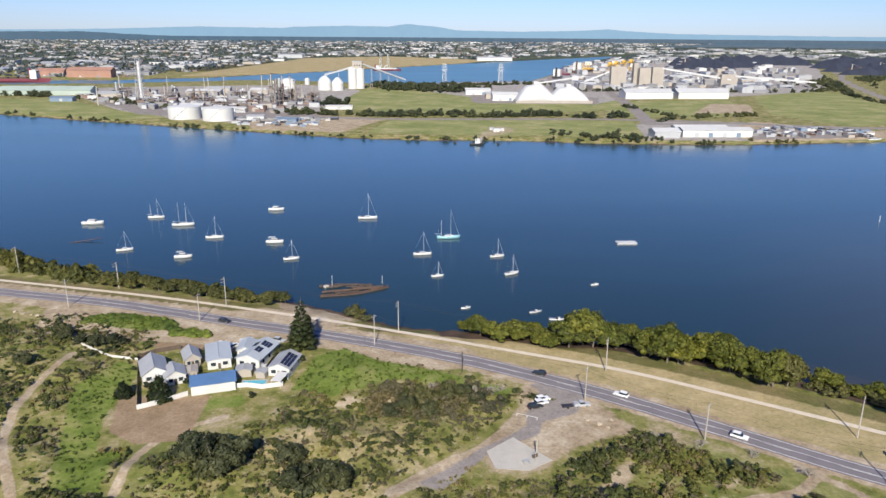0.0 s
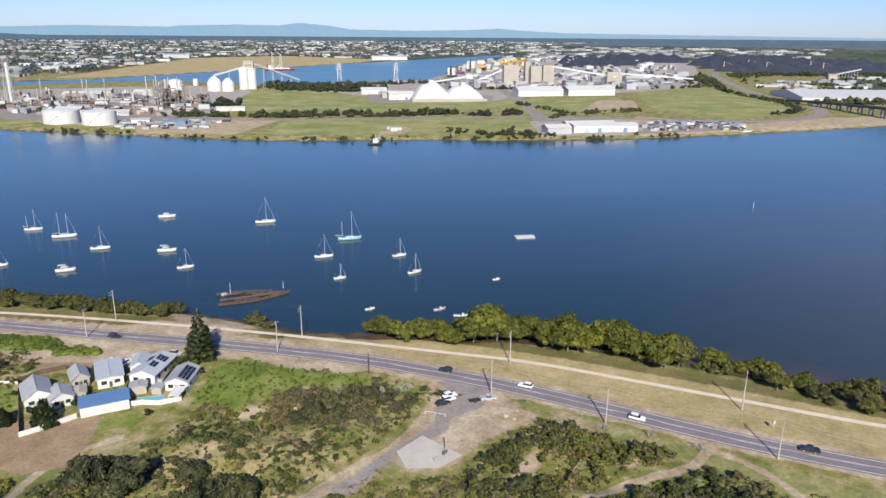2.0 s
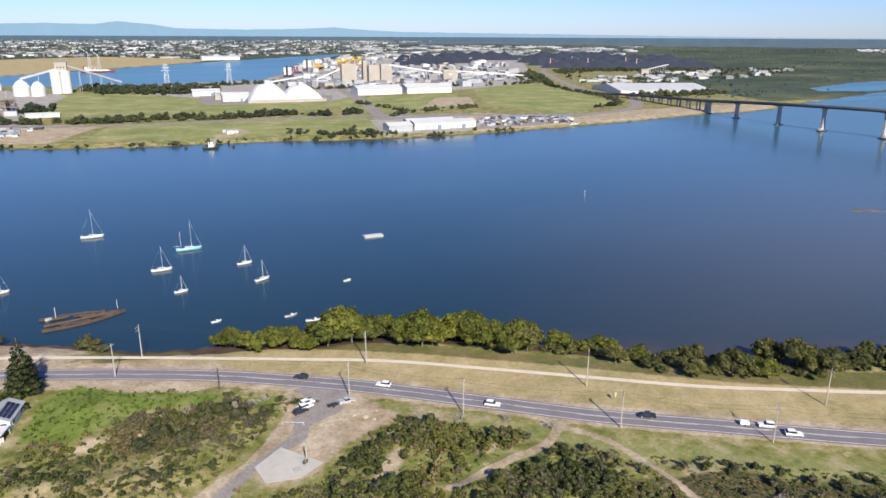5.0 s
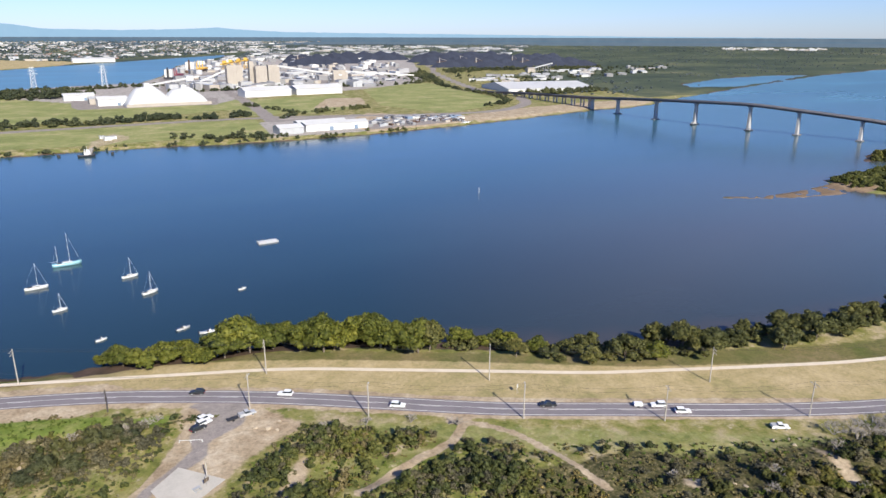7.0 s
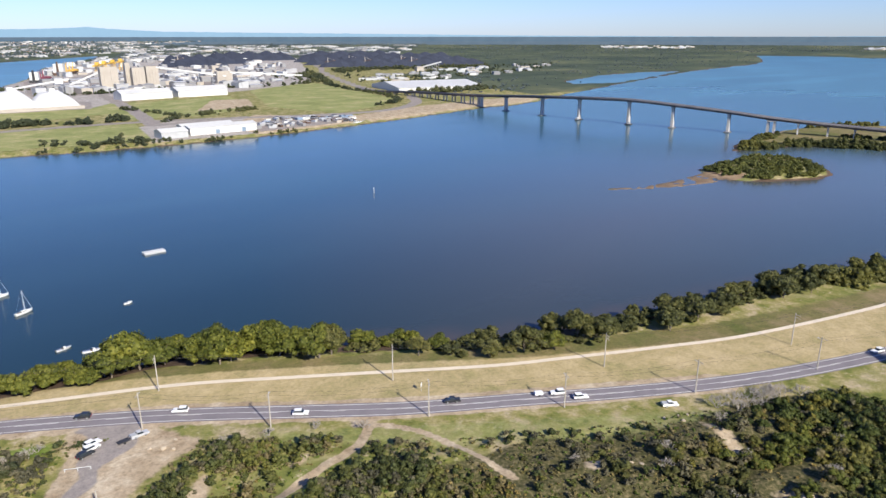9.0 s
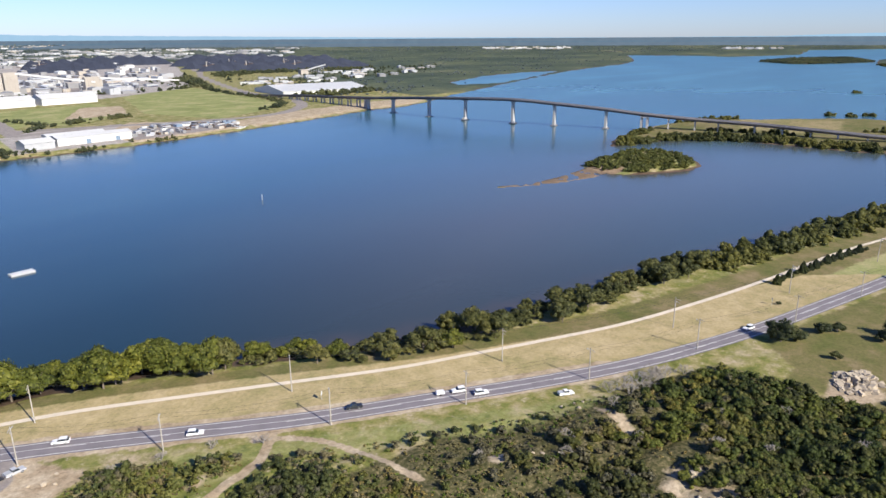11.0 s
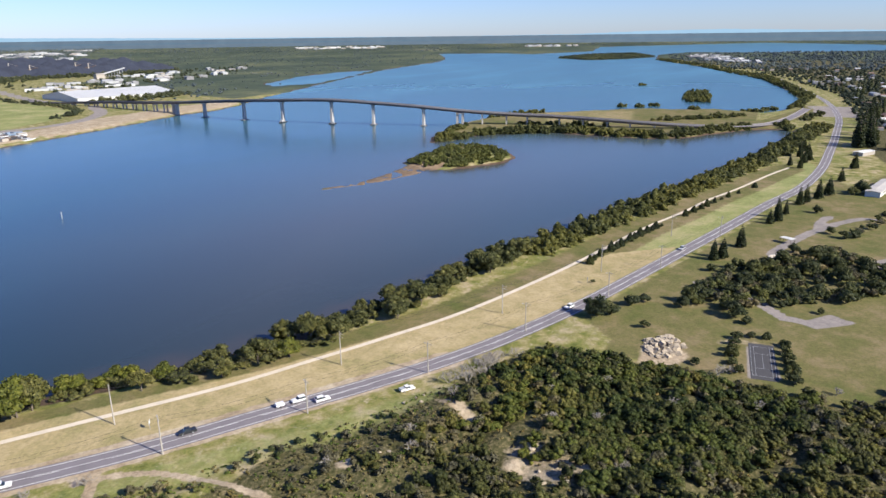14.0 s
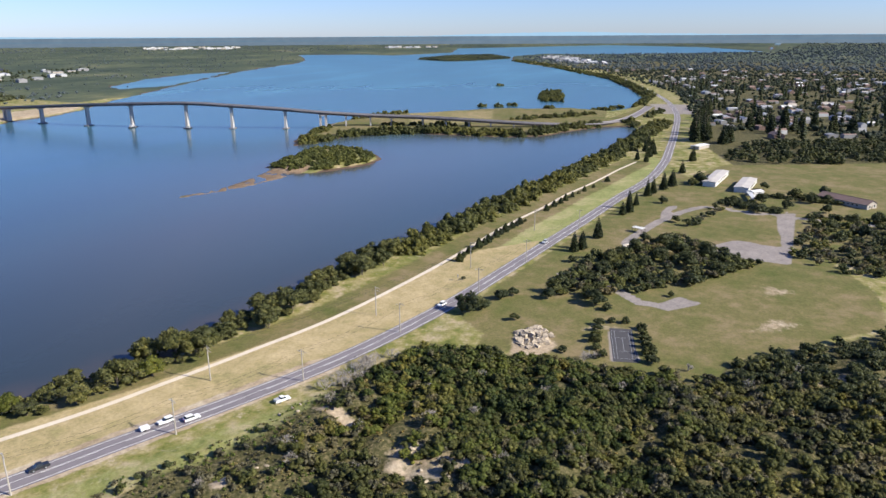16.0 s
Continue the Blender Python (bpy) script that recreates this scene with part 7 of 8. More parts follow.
prill = mast_tower(-512, 1244, 68, 15, "tall grey process tower in a steel frame", "process_tower", 8)
part("column", rod((0, 0, 0), (0, 0, 62), 2.6, 2.2, 14), TANK_WHITE, prill)
for x, y in ((14, 1672), (145, 1686)):
    py = mast_tower(x, y, 47, 11, "pale steel transmission pylon by the channel", "pylon", 7, TANK_WHITE)
    for z in (33, 39, 45):
        part("crossarm", box(-9 + (z - 33) * .3, 9 - (z - 33) * .3, -.5, .5, z - .4, z + .4), TANK_WHITE, py)
for x, y, h, r in ((-529, 1119, 30, 1.5), (-322, 1320, 38, 1.5), (-279, 1207, 45, 1.6), (-262, 1190, 38, 1.3), (-270, 1250, 40, 1.4), (-410, 1290, 34, 1.2), (-590, 1340, 34, 1.4), (-240, 1200, 34, 1.3), (-455, 1200, 26, 1.0), (-366, 1235, 30, 1.0), (-350, 1180, 28, 0.9), (-385, 1300, 36, 1.0), (-225, 1190, 30, 1.0), (-215, 1230, 26, 0.9), (-300, 1280, 34, 1.0), (-470, 1255, 38, 1.1), (-500, 1200, 30, 0.9), (-430, 1330, 32, 1.0), (-248, 1210, 42, 1.2), (-330, 1250, 26, 0.8)):
    st = thing("chimney_stack", "slender pale steel chimney stack", "chimney", spot(x, y, 3.0), "chimney stacks")
    part("flue", rod((0, 0, 0), (0, 0, h), r, r * .65, 12), CREAM, st)
    part("cap", rod((0, 0, h), (0, 0, h + 1.2), r * .8, r * .8, 12), RUST, st)


def plant_unit(x, y, seed, w, d, h):
    """A process unit: an open frame of floors, columns, vessels and pipes."""
    rng = np.random.RandomState(seed)
    t = thing("process_unit", "rusty chemical plant unit of columns, decks and pipes", "plant unit", spot(x, y, 3.0, rng.uniform(-8, 8)), "process units")
    floors = max(2, int(h / 7))
    for k in range(floors):
        z = h * (k + 1) / floors * rng.uniform(.75, .95)
        part("deck", box(-w / 2, w / 2, -d / 2, d / 2, z, z + .4), DIRTY_STEEL, t)
    for sx in np.linspace(-w / 2, w / 2, 4):
        for sy in (-d / 2, d / 2):
            part("column", rod((sx, sy, 0), (sx, sy, h * .9), .4, .35, 5), DIRTY_STEEL, t)
    for k in range(rng.randint(3, 6)):
        vx, vy, r = rng.uniform(-w / 2, w / 2), rng.uniform(-d / 2, d / 2), rng.uniform(.9, 2.4)
        top = h * rng.uniform(.6, 1.35)
        ves = part("vessel", spin([(r, 0), (r, top), (r * .6, top + r * .6), (.1, top + r * .8)], 12), (TANK_WHITE, DIRTY_STEEL, RUST, GREY_STEEL)[rng.randint(4)], t)
        ves.location = (vx, vy, 0)
    bm = bmesh.new()
    for k in range(14):
        z = rng.uniform(1, h * .8)
        if rng.uniform() < .5:
            yy = rng.uniform(-d / 2, d / 2)
            rod((-w * .7, yy, z), (w * .7, yy, z), .35, .35, 5, bm)
        else:
            xx = rng.uniform(-w / 2, w / 2)
            rod((xx, -d * .7, z), (xx, d * .7, z), .35, .35, 5, bm)
    part("pipework", bm, DIRTY_STEEL, t)
    return t


for i, (x, y, w, d, h) in enumerate(((-252, 1158, 22, 14, 30), (-268, 1185, 20, 14, 34), (-236, 1176, 16, 12, 24), (-420, 1260, 30, 16, 14), (-455, 1225, 26, 14, 12), (-480, 1290, 26, 14, 16), (-350, 1290, 28, 16, 13), (-390, 1190, 26, 14, 9), (-560, 1285, 24, 14, 20), (-535, 1230, 20, 12, 16), (-310, 1225, 24, 14, 12), (-205, 1180, 18, 12, 22),
                                     (-340, 1130, 24, 12, 8), (-300, 1100, 20, 12, 7), (-445, 1140, 26, 12, 9))):
    plant_unit(x, y, 200 + i, w, d, h)


def big_shed(x, y, rz, w, d, h, rise, roof, wall, label, doors=3, group="industrial sheds", name="industrial_shed"):
    t = thing(name, label, "warehouse", spot(x, y, 3.0, rz), group)
    part("wall", walls_bm(d, w, h, rise), wall, t).matrix_basis = pose(0, 0, 0, 0, 0, 90)
    r = part("roof", gable_bm(d, w, h + .05, rise, .8, .35), roof, t)
    r.matrix_basis = pose(0, 0, 0, 0, 0, 90)
    bm = bmesh.new()
    for k in range(max(3, int(w / 7))):
        u = -w / 2 + w * (k + .5) / max(3, int(w / 7))
        for s in (-1, 1):
            rod((u, s * d * .5, h + .5), (u, s * d * .04, h + rise * .92 + .55), .12, .12, 4, bm)
    part("roof_seam", bm, roof, t)
    for k in range(doors):
        u = w * (-.4 + .8 * (k + .5) / max(doors, 1))
        part("door", box(u - 2.4, u + 2.4, -d / 2 - .15, -d / 2 + .1, 0, min(4.8, h * .8)), BLUE_STEEL if k % 2 else GREY_STEEL, t)
    return t


for row in ((384, 1330, 3, 88, 42, 11, 6.0, ROOF_WHITE, WHITE, "long white bulk store with a shallow roof", 0), (486, 1338, 3, 94, 44, 11, 6.5, ROOF_WHITE, WHITE, "long white bulk store with a shallow roof", 0),
            (315, 806, 2, 80, 20, 8, 2.2, ROOF_WHITE, WHITE, "white waterfront warehouse with a pale roof", 4), (255, 797, 3, 29, 22, 7, 3.0, ROOF_WHITE, GREY_STEEL, "white waterfront store with a gabled roof", 1), (308, 836, 2, 62, 16, 7, 2.0, ROOF_WHITE, GREY_STEEL, "long low white store behind the waterfront", 2),
            (116, 1262, 3, 44, 26, 10, 4.0, ROOF_WHITE, WHITE, "white industrial shed with a low roof", 2), (76, 1390, 3, 48, 24, 9, 3.0, ROOF_WHITE, WHITE, "white industrial shed with a low roof", 2), (100, 1300, 3, 30, 20, 9, 3.0, GREY_STEEL, CREAM, "grey roofed industrial shed", 1),
            (-712, 1322, 5, 160, 40, 9, 6.0, SHED_GREEN, SHED_GREEN, "very long pale green shed by the water", 3), (-195, 922, 3, 25, 12, 4, 1.4, BLUE_STEEL, BLUE_STEEL, "blue office shed in the gravel yard", 2), (-240, 940, 6, 22, 12, 5, 1.4, GREY_STEEL, WHITE, "white workshop in the gravel yard", 1),
            (-150, 1085, 3, 40, 10, 5, 1.2, ROOF_WHITE, WHITE, "low white store on the grass", 1), (-560, 1235, 8, 40, 22, 10, 3.0, GREY_STEEL, CREAM, "grey roofed plant building", 1), (-620, 1190, 4, 36, 16, 6, 2.0, BLUE_STEEL, BLUE_STEEL, "blue clad plant building", 1), (-430, 1330, 4, 60, 24, 8, 3, ROOF_WHITE, CREAM, "pale roofed plant building", 2),
            (-330, 1370, 4, 50, 22, 8, 3, ROOF_WHITE, CREAM, "pale roofed plant building", 2), (-370, 1080, 2, 34, 16, 6, 2, ROOF_WHITE, CREAM, "pale roofed plant building", 2), (-300, 1045, 2, 40, 14, 5, 1.5, ROOF_WHITE, WHITE, "low white plant building", 2), (-420, 1385, 4, 44, 20, 9, 3, GREY_STEEL, CREAM, "grey roofed plant building", 2),
            (935, 1225, -12, 190, 150, 7, 9.0, ROOF_WHITE, WHITE, "huge white roofed warehouse beyond the bridge", 4), (-892, 1872, 6, 108, 40, 18, 7, BRICK, BRICK, "brown brick wharf shed", 2), (-1010, 1905, 6, 70, 34, 14, 6, BRICK, BRICK, "brown brick wharf shed", 2), (258, 3380, 3, 162, 60, 13, 5, ROOF_WHITE, WHITE, "large white warehouse across the channel", 3),
            (-722, 3580, 3, 118, 50, 16, 4, GREY_STEEL, GREY_STEEL, "long grey warehouse across the channel", 3), (1356, 1812, -10, 24, 18, 13, 2, CREAM, CREAM, "cream coal transfer building", 0)):
    big_shed(*row)


def bulk_dome(x, y, w, d, h, label):
    """A bulk store whose roof rises in a rounded hump."""
    t = thing("bulk_store", label, "bulk store", spot(x, y, 3.0, 3), "bulk stores")
    bm = bmesh.new()
    rows = []
    for v in np.linspace(-1, 1, 9):
        e = max(0.0, 1 - abs(v) ** 3)
        rows.append([bm.verts.new((u * w / 2, v * d / 2, -.5 + (h + .5) * e ** .6 * max(0.02, (1 - abs(u) ** 2.3) * (1 + 0.05 * math.sin(9 * u))))) for u in np.linspace(-1, 1, 17)])
    for a, b in zip(rows, rows[1:]):
        for i in range(16):
            bm.faces.new((a[i], a[i + 1], b[i + 1], b[i]))
    bmesh.ops.recalc_face_normals(bm, faces=bm.faces[:])
    bmesh.ops.solidify(bm, geom=bm.faces[:], thickness=.4)
    part("shell", bm, ROOF_WHITE, t, "", True)
    part("plinth", box(-w / 2 - .5, w / 2 + .5, -d / 2 - .5, -d / 2 + 1.0, -.5, 4.5), CREAM, t)
    part("head_house", box(-4, 4, -5, 5, h * .9, h + 3.5, bevel=.3), ROOF_WHITE, t)
    return t


bulk_dome(166, 1232, 72, 52, 31, "white bulk store rising to a peaked hump")
bulk_dome(222, 1234, 74, 52, 27, "white bulk store rising to a peaked hump")
for x, y, w, h in ((402, 1620, 35, 45), (462, 1624, 26, 42), (492, 1628, 26, 44), (637, 1588, 36, 31), (445, 1640, 10, 52)):
    b = thing("silo_block", "cream concrete silo block on the wharf", "silo", spot(x, y, 3.0, 4), "silo blocks")
    n = max(3, int(w / 6))
    part("silo_body", box(-w / 2, w / 2, -7, 7, 0, h * .84), CREAM, b)
    for k in range(n):
        part("rib", box(-w / 2 + w * k / n - .4, -w / 2 + w * k / n + .4, -7.5, -7.0, 0, h * .84), CREAM, b)
    part("head_house", box(-w / 2, w / 2, -6, 6, h * .84, h, bevel=.3), CREAM, b)
    part("base", box(-w / 2 - 1, w / 2 + 1, -8, 8, -.5, 5), GREY_STEEL, b)


def ship(x, y, rz, length, hull, deck, label, cranes=4, bridge_at=-0.4):
    t = thing("cargo_ship", label, "ship", spot(x, y, 0.0, rz), "cargo ships")
    free = length * .055
    part("hull", hull_bm(length, length * .15, free, .15, .9), hull, t)
    part("deck", box(-length * .42, length * .36, -length * .06, length * .06, free * .95, free + 2.0), deck, t)
    part("bridge_house", box(length * (bridge_at - .05), length * (bridge_at + .05), -length * .065, length * .065, free, free + length * .13, bevel=.5), WHITE, t)
    part("bridge_window", box(length * (bridge_at + .05), length * (bridge_at + .052), -length * .06, length * .06, free + length * .1, free + length * .115), GLASS, t)
    part("funnel", rod((length * (bridge_at - .07), 0, free), (length * (bridge_at - .07), 0, free + length * .16), 3, 2.4, 10), hull, t)
    for k in range(cranes):
        u = -.24 + .16 * k
        c = part("deck_crane", rod((u * length, 0, free), (u * length, 0, free + length * .11), 1.6, 1.3, 8), deck, t)
        part("jib", rod((u * length, 0, free + length * .10), ((u + .1) * length, 2, free + length * .14), .9, .5, 6), deck, c)
    for k in range(5):
        u = -.28 + .14 * k
        part("hatch", box((u - .05) * length, (u + .05) * length, -length * .045, length * .045, free + 2, free + 4), deck, t)
    return t


ship(-985, 1690, 6, 150, SHIP_RED, RUST, "red-hulled cargo ship at the far wharf", 0, 0.3)
ship(470, 2330, 62, 190, RUST, SHIP_YELLOW, "bulk carrier with yellow deck gear at the wharf", 4)
ship(345, 2010, 66, 150, DARK, SHIP_RED, "dark-hulled cargo ship at the wharf", 3, -0.4)
ship(-170, 2400, 10, 90, SHIP_RED, WHITE, "small red cargo ship with white masts", 2, -0.35)
for x, y, h in ((-190, 2395, 52), (-165, 2400, 46)):
    cr = mast_tower(x, y, h, 9, "white wharf crane beside a ship", "wharf_crane", 5, TANK_WHITE)
    part("jib", rod((0, 0, h), (-18, 0, h + 14), .9, .4, 5), TANK_WHITE, cr)
for i, (x, y) in enumerate(((520, 2200), (560, 2290), (610, 2390), (660, 2490))):
    ul = thing("ship_loader", "yellow travelling ship loader on the wharf", "crane", spot(x, y, 3.0, 60), "ship loaders")
    for sx in (-8, 8):
        for sy in (-6, 6):
            part("leg", rod((sx, sy, 0), (sx * .6, sy * .6, 26), 1.0, .8, 6), SHIP_YELLOW, ul)
    part("boom", box(-36, 30, -2.2, 2.2, 25, 29), SHIP_YELLOW, ul)
    part("cabin", box(-6, 6, -5, 5, 29, 36, bevel=.4), SHIP_YELLOW, ul)


def coal_heap(x, y, rz, length, wide, h):
    rng = np.random.RandomState(int(abs(x)))
    bm = bmesh.new()
    rows = []
    for k in range(25):
        u = k / 24
        e = min(1, u * 8, (1 - u) * 8) * (0.8 + .2 * math.sin(k * 1.3 + x))
        rows.append([bm.verts.new(((u - .5) * length, s * wide / 2 * (.4 + .6 * e) + rng.uniform(-1, 1), -.5 + (h * e + .5) * f)) for s, f in ((-1, 0), (-.5, .55), (0, 1), (.5, .55), (1, 0))])
    for a, b in zip(rows, rows[1:]):
        for i in range(4):
            bm.faces.new((a[i], a[i + 1], b[i + 1], b[i]))
    bmesh.ops.recalc_face_normals(bm, faces=bm.faces[:])
    ob = part("coal_stockpile", bm, COAL)
    ob.matrix_basis = spot(x, y, 3.0, rz)
    return tagged(ob, "long dark stockpile of coal", "stockpile", "coal stockpiles")


for x, y, rz, length, wide, h in ((1700, 2560, -14, 420, 90, 28), (1900, 2420, -14, 360, 90, 26), (1640, 2760, -14, 420, 100, 30), (1950, 2680, -14, 420, 100, 30), (1820, 2960, -14, 480, 110, 32), (2150, 2900, -14, 420, 110, 30), (1980, 3260, -14, 520, 120, 34), (940, 2620, -10, 260, 80, 24), (1420, 2240, -14, 330, 70, 24), (1560, 2110, -14, 420, 70, 24), (1680, 2330, -14, 420, 80, 26), (1500, 2450, -14, 380, 80, 26), (1780, 2180, -14, 320, 70, 22), (1380, 3100, -10, 420, 110, 34), (1500, 3400, -10, 420, 120, 36), (1080, 2800, -10, 300, 90, 28), (1180, 3200, -10, 320, 110, 30)):
    coal_heap(x, y, rz, length, wide, h)
for x, y in ((1330, 2330), (1470, 2300), (1640, 2240), (1720, 2420), (1560, 2560), (1000, 2950), (1290, 3300), (1440, 3550)):
    rc = thing("coal_reclaimer", "pale orange coal stacker on rails", "coal machine", spot(x, y, 3.0, -30 + (x % 60)), "coal machines")
    part("tower", rod((0, 0, 0), (0, 0, 30), 2.4, 1.4, 8), CREAM, rc)
    part("boom", rod((-12, 0, 15), (28, 0, 20), 1.1, 0.7, 6), RUST, rc)
    part("undercarriage", box(-9, 9, -7, 7, 0, 8), RUST, rc)
    part("stay", rod((0, 0, 30), (27, 0, 20.5), .25, .25, 4), CREAM, rc)


# ---- distant suburbs, stores and woods ----
def scatter_far(poly, n, seed, b0, b1, r0, r1, keep=None):
    """Spots spread evenly over bearing and the logarithm of distance, inside poly."""
    rng = np.random.RandomState(seed)
    b, r = np.radians(rng.uniform(b0, b1, n)), np.exp(rng.uniform(math.log(r0), math.log(r1), n))
    x, y = r * np.sin(b), r * np.cos(b)
    ok = inside(x, y, poly) if poly else np.ones(n, bool)
    if keep is not None:
        ok &= keep(x, y)
    return np.c_[x, y][ok]


def blocks(name, label, category, places, seed, size, tall, palette, z=3.0, grow=0.0, turn=None, pitch=(.08, .3)):
    """Many small buildings with pitched roofs, joined."""
    rng = np.random.RandomState(seed)
    vs, fs, ix, base = [], [], [], 0
    for x, y in places:
        g = 1 + grow * max(0, math.hypot(x, y) - 2500) / 2500
        w, d, h = rng.uniform(*size) * g, rng.uniform(*size) * g * .7, rng.uniform(*tall) * (1 + (g - 1) * .5)
        a = rng.uniform(0, 3.14) if turn is None else radians(turn) + rng.choice([0, 1.571]) + rng.uniform(-.08, .08)
        c, s = math.cos(a), math.sin(a)
        rise = d * rng.uniform(*pitch)
        loc = np.array([(-w, -d, 0), (w, -d, 0), (w, d, 0), (-w, d, 0), (-w, -d, h), (w, -d, h), (w, d, h), (-w, d, h), (-w, 0, h + rise), (w, 0, h + rise)]) * (.5, .5, 1)
        vs.append(np.c_[loc[:, 0] * c - loc[:, 1] * s + x, loc[:, 0] * s + loc[:, 1] * c + y, loc[:, 2] + z])
        fs.append(np.array([(0, 1, 5, 4), (1, 2, 6, 5), (2, 3, 7, 6), (3, 0, 4, 7), (4, 5, 9, 8), (6, 7, 8, 9), (5, 6, 9, 9), (7, 4, 8, 8)]) + base)
        k, q = rng.randint(len(palette)), rng.randint(len(palette))
        ix += [k] * 4 + [q] * 2 + [k] * 2
        base += 10
    v, f = draw_in(np.vstack(vs)), np.vstack(fs)
    me = bpy.data.meshes.new(name)
    me.from_pydata(v.tolist(), [], [tuple(dict.fromkeys(r)) for r in f.tolist()])
    for m in palette:
        me.materials.append(m)
    me.polygons.foreach_set("material_index", np.array(ix, np.int32))
    me.update()
    return tagged(new(name, me), label, category, kind="stuff")


DULL = mat("dull_roof_sheet", (0.22, 0.22, 0.225), 0.2, 0.1, 0.7)
PALETTE = [WHITE, GREY_STEEL, DULL, CREAM, TILE_BROWN, TILE_GREY, TILE_BROWN, DULL]
BRIGHT = [WHITE, DULL, GREY_STEEL, CREAM, TILE_GREY, DULL, DULL, GREY_STEEL]
CITY = [(-9000, 2300), (-1150, 1820), (-820, 1900), (-720, 2200), (-690, 2950), (-690, 3650), (-290, 4080), (150, 3500), (1050, 4600), (1400, 5200), (2600, 9000), (7000, 17000), (-17000, 17000)]
clump = lambda x, y: ripple(x, y, 700, 41) + .6 * ripple(x, y, 220, 42) > -.35
blocks("city_buildings", "distant city of pale roofs among trees", "buildings", scatter_far(CITY, 5600, 31, -36, 26, 2000, 16000, clump), 31, (8, 20), (3, 6), [GREY_STEEL, DULL, CREAM, TILE_BROWN, TILE_GREY, DULL, DULL, TILE_BROWN, DULL], 3.0, 0.3, None, (.03, .2))
blocks("city_warehouses", "distant pale warehouses across the channel", "buildings", scatter_far(CITY, 800, 32, -36, 26, 2000, 15000), 32, (30, 80), (5, 9), BRIGHT, 3.0, 0.25, 6, (.01, .06))
SUBURB_WOODS = foliage("suburb_tree_leaves", (0.030, 0.042, 0.026), (0.052, 0.068, 0.042), (0.082, 0.100, 0.062), 0.01)
# Haze mixed into the leaf colour: blue-grey for trees seen far off.
HAZED_WOODS = foliage("hazed_tree_leaves", (0.098, 0.126, 0.142), (0.126, 0.158, 0.174), (0.152, 0.186, 0.200), 0.002)
lump = [leaf_cloud(np.random.RandomState(130 + i), [(0, 0, 4.2, 5.0, 4.2), (3, 1, 3.2, 3.4, 3.0)], 16, 1.6) for i in range(4)]
stuff("city_trees", "haze-blue trees among the distant city", "trees", scatter_far(CITY, 10000, 33, -36, 26, 2000, 17000), lump, HAZED_WOODS, 33, (0.7, 1.5), .6, 3.0, 0.28)
PORT = [(230, 1500), (700, 1480), (820, 1650), (1050, 2050), (1300, 2700), (1600, 3400), (1100, 4300), (520, 2900), (380, 2200)]
road_clear = lambda x, y: edge_distance(x, y, HIGHWAY, False) > 45
blocks("port_buildings", "crowded pale port sheds and workshops", "buildings", scatter_far(PORT, 560, 34, 6, 34, 1480, 4300, road_clear), 34, (14, 42), (4, 13), BRIGHT, 3.0, 0.1, 4, (.02, .1))
INDUSTRY = [(860, 1560), (1250, 1760), (1850, 2030), (2150, 1990), (1700, 1640), (1300, 1480), (1000, 1380)]
blocks("island_works", "row of pale industrial buildings on the island", "buildings", scatter_far(INDUSTRY, 900, 35, 25, 60, 1500, 3000, lambda x, y: (ripple(x, y, 160, 43) > .1) & road_clear(x, y)), 35, (12, 34), (3, 8), BRIGHT, 3.0, 0.0, -30, (.02, .1))
stuff("works_trees", "dark trees among the island sheds", "trees", scatter_far(INDUSTRY, 2600, 58, 25, 60, 1500, 3000, lambda x, y: (ripple(x, y, 160, 43) < .25) & road_clear(x, y)), lump, SUBURB_WOODS, 58, (0.4, 1.0), .6, 3.0)
WORKS = [(-560, 1180), (-420, 1060), (-180, 1010), (-180, 1130), (-230, 1330), (-300, 1420), (-600, 1400), (-640, 1280)]
blocks("plant_huts", "small pale plant huts and stores", "buildings", scatter_far(WORKS, 520, 36, -30, -5, 1000, 1500), 36, (5, 20), (2, 7), BRIGHT + [TILE_BROWN, DIRTY_STEEL, RUST], 3.0, 0.0, 4, (.01, .08))
YARD = [(360, 800), (500, 800), (530, 850), (430, 900), (370, 850)]
blocks("yard_stores", "containers, huts and boats on a waterfront yard", "buildings", scatter_far(YARD, 460, 37, 18, 36, 850, 1030), 37, (4, 12), (2, 3.6), BRIGHT + [BLUE_STEEL, RUST, DARK], 3.0, 0.0, 4, (.0, .06))
blocks("truck_yard", "rows of trucks and containers by the plant", "containers", scatter_far([(-300, 960), (-120, 960), (-150, 870), (-260, 880)], 130, 38, -18, -6, 880, 1010), 38, (5, 13), (1.6, 3.2), BRIGHT + [BLUE_STEEL, DARK], 3.0, 0.0, 6, (.0, .05))
SUBURB = [(890, -52), (815, -88), (770, -118), (875, -235), (1000, -420), (2400, -500), (2300, 200), (1900, 90), (1430, -30), (1100, -60)]
blocks("suburb_houses", "suburban houses with pale and brown roofs among pines", "houses", scatter_far(SUBURB, 420, 39, 84, 116, 800, 2400), 39, (9, 17), (3, 4.5), PALETTE + [TILE_BROWN, TILE_BROWN, DULL], 3.0, 0, 20)
blocks("far_village", "distant village of white roofs on the shore", "houses", scatter_far([(2700, 200), (3500, 420), (3750, 560), (3400, 560), (2900, 400)], 900, 40, 75, 92, 2600, 3900), 40, (14, 30), (4, 6), BRIGHT, 3.0)
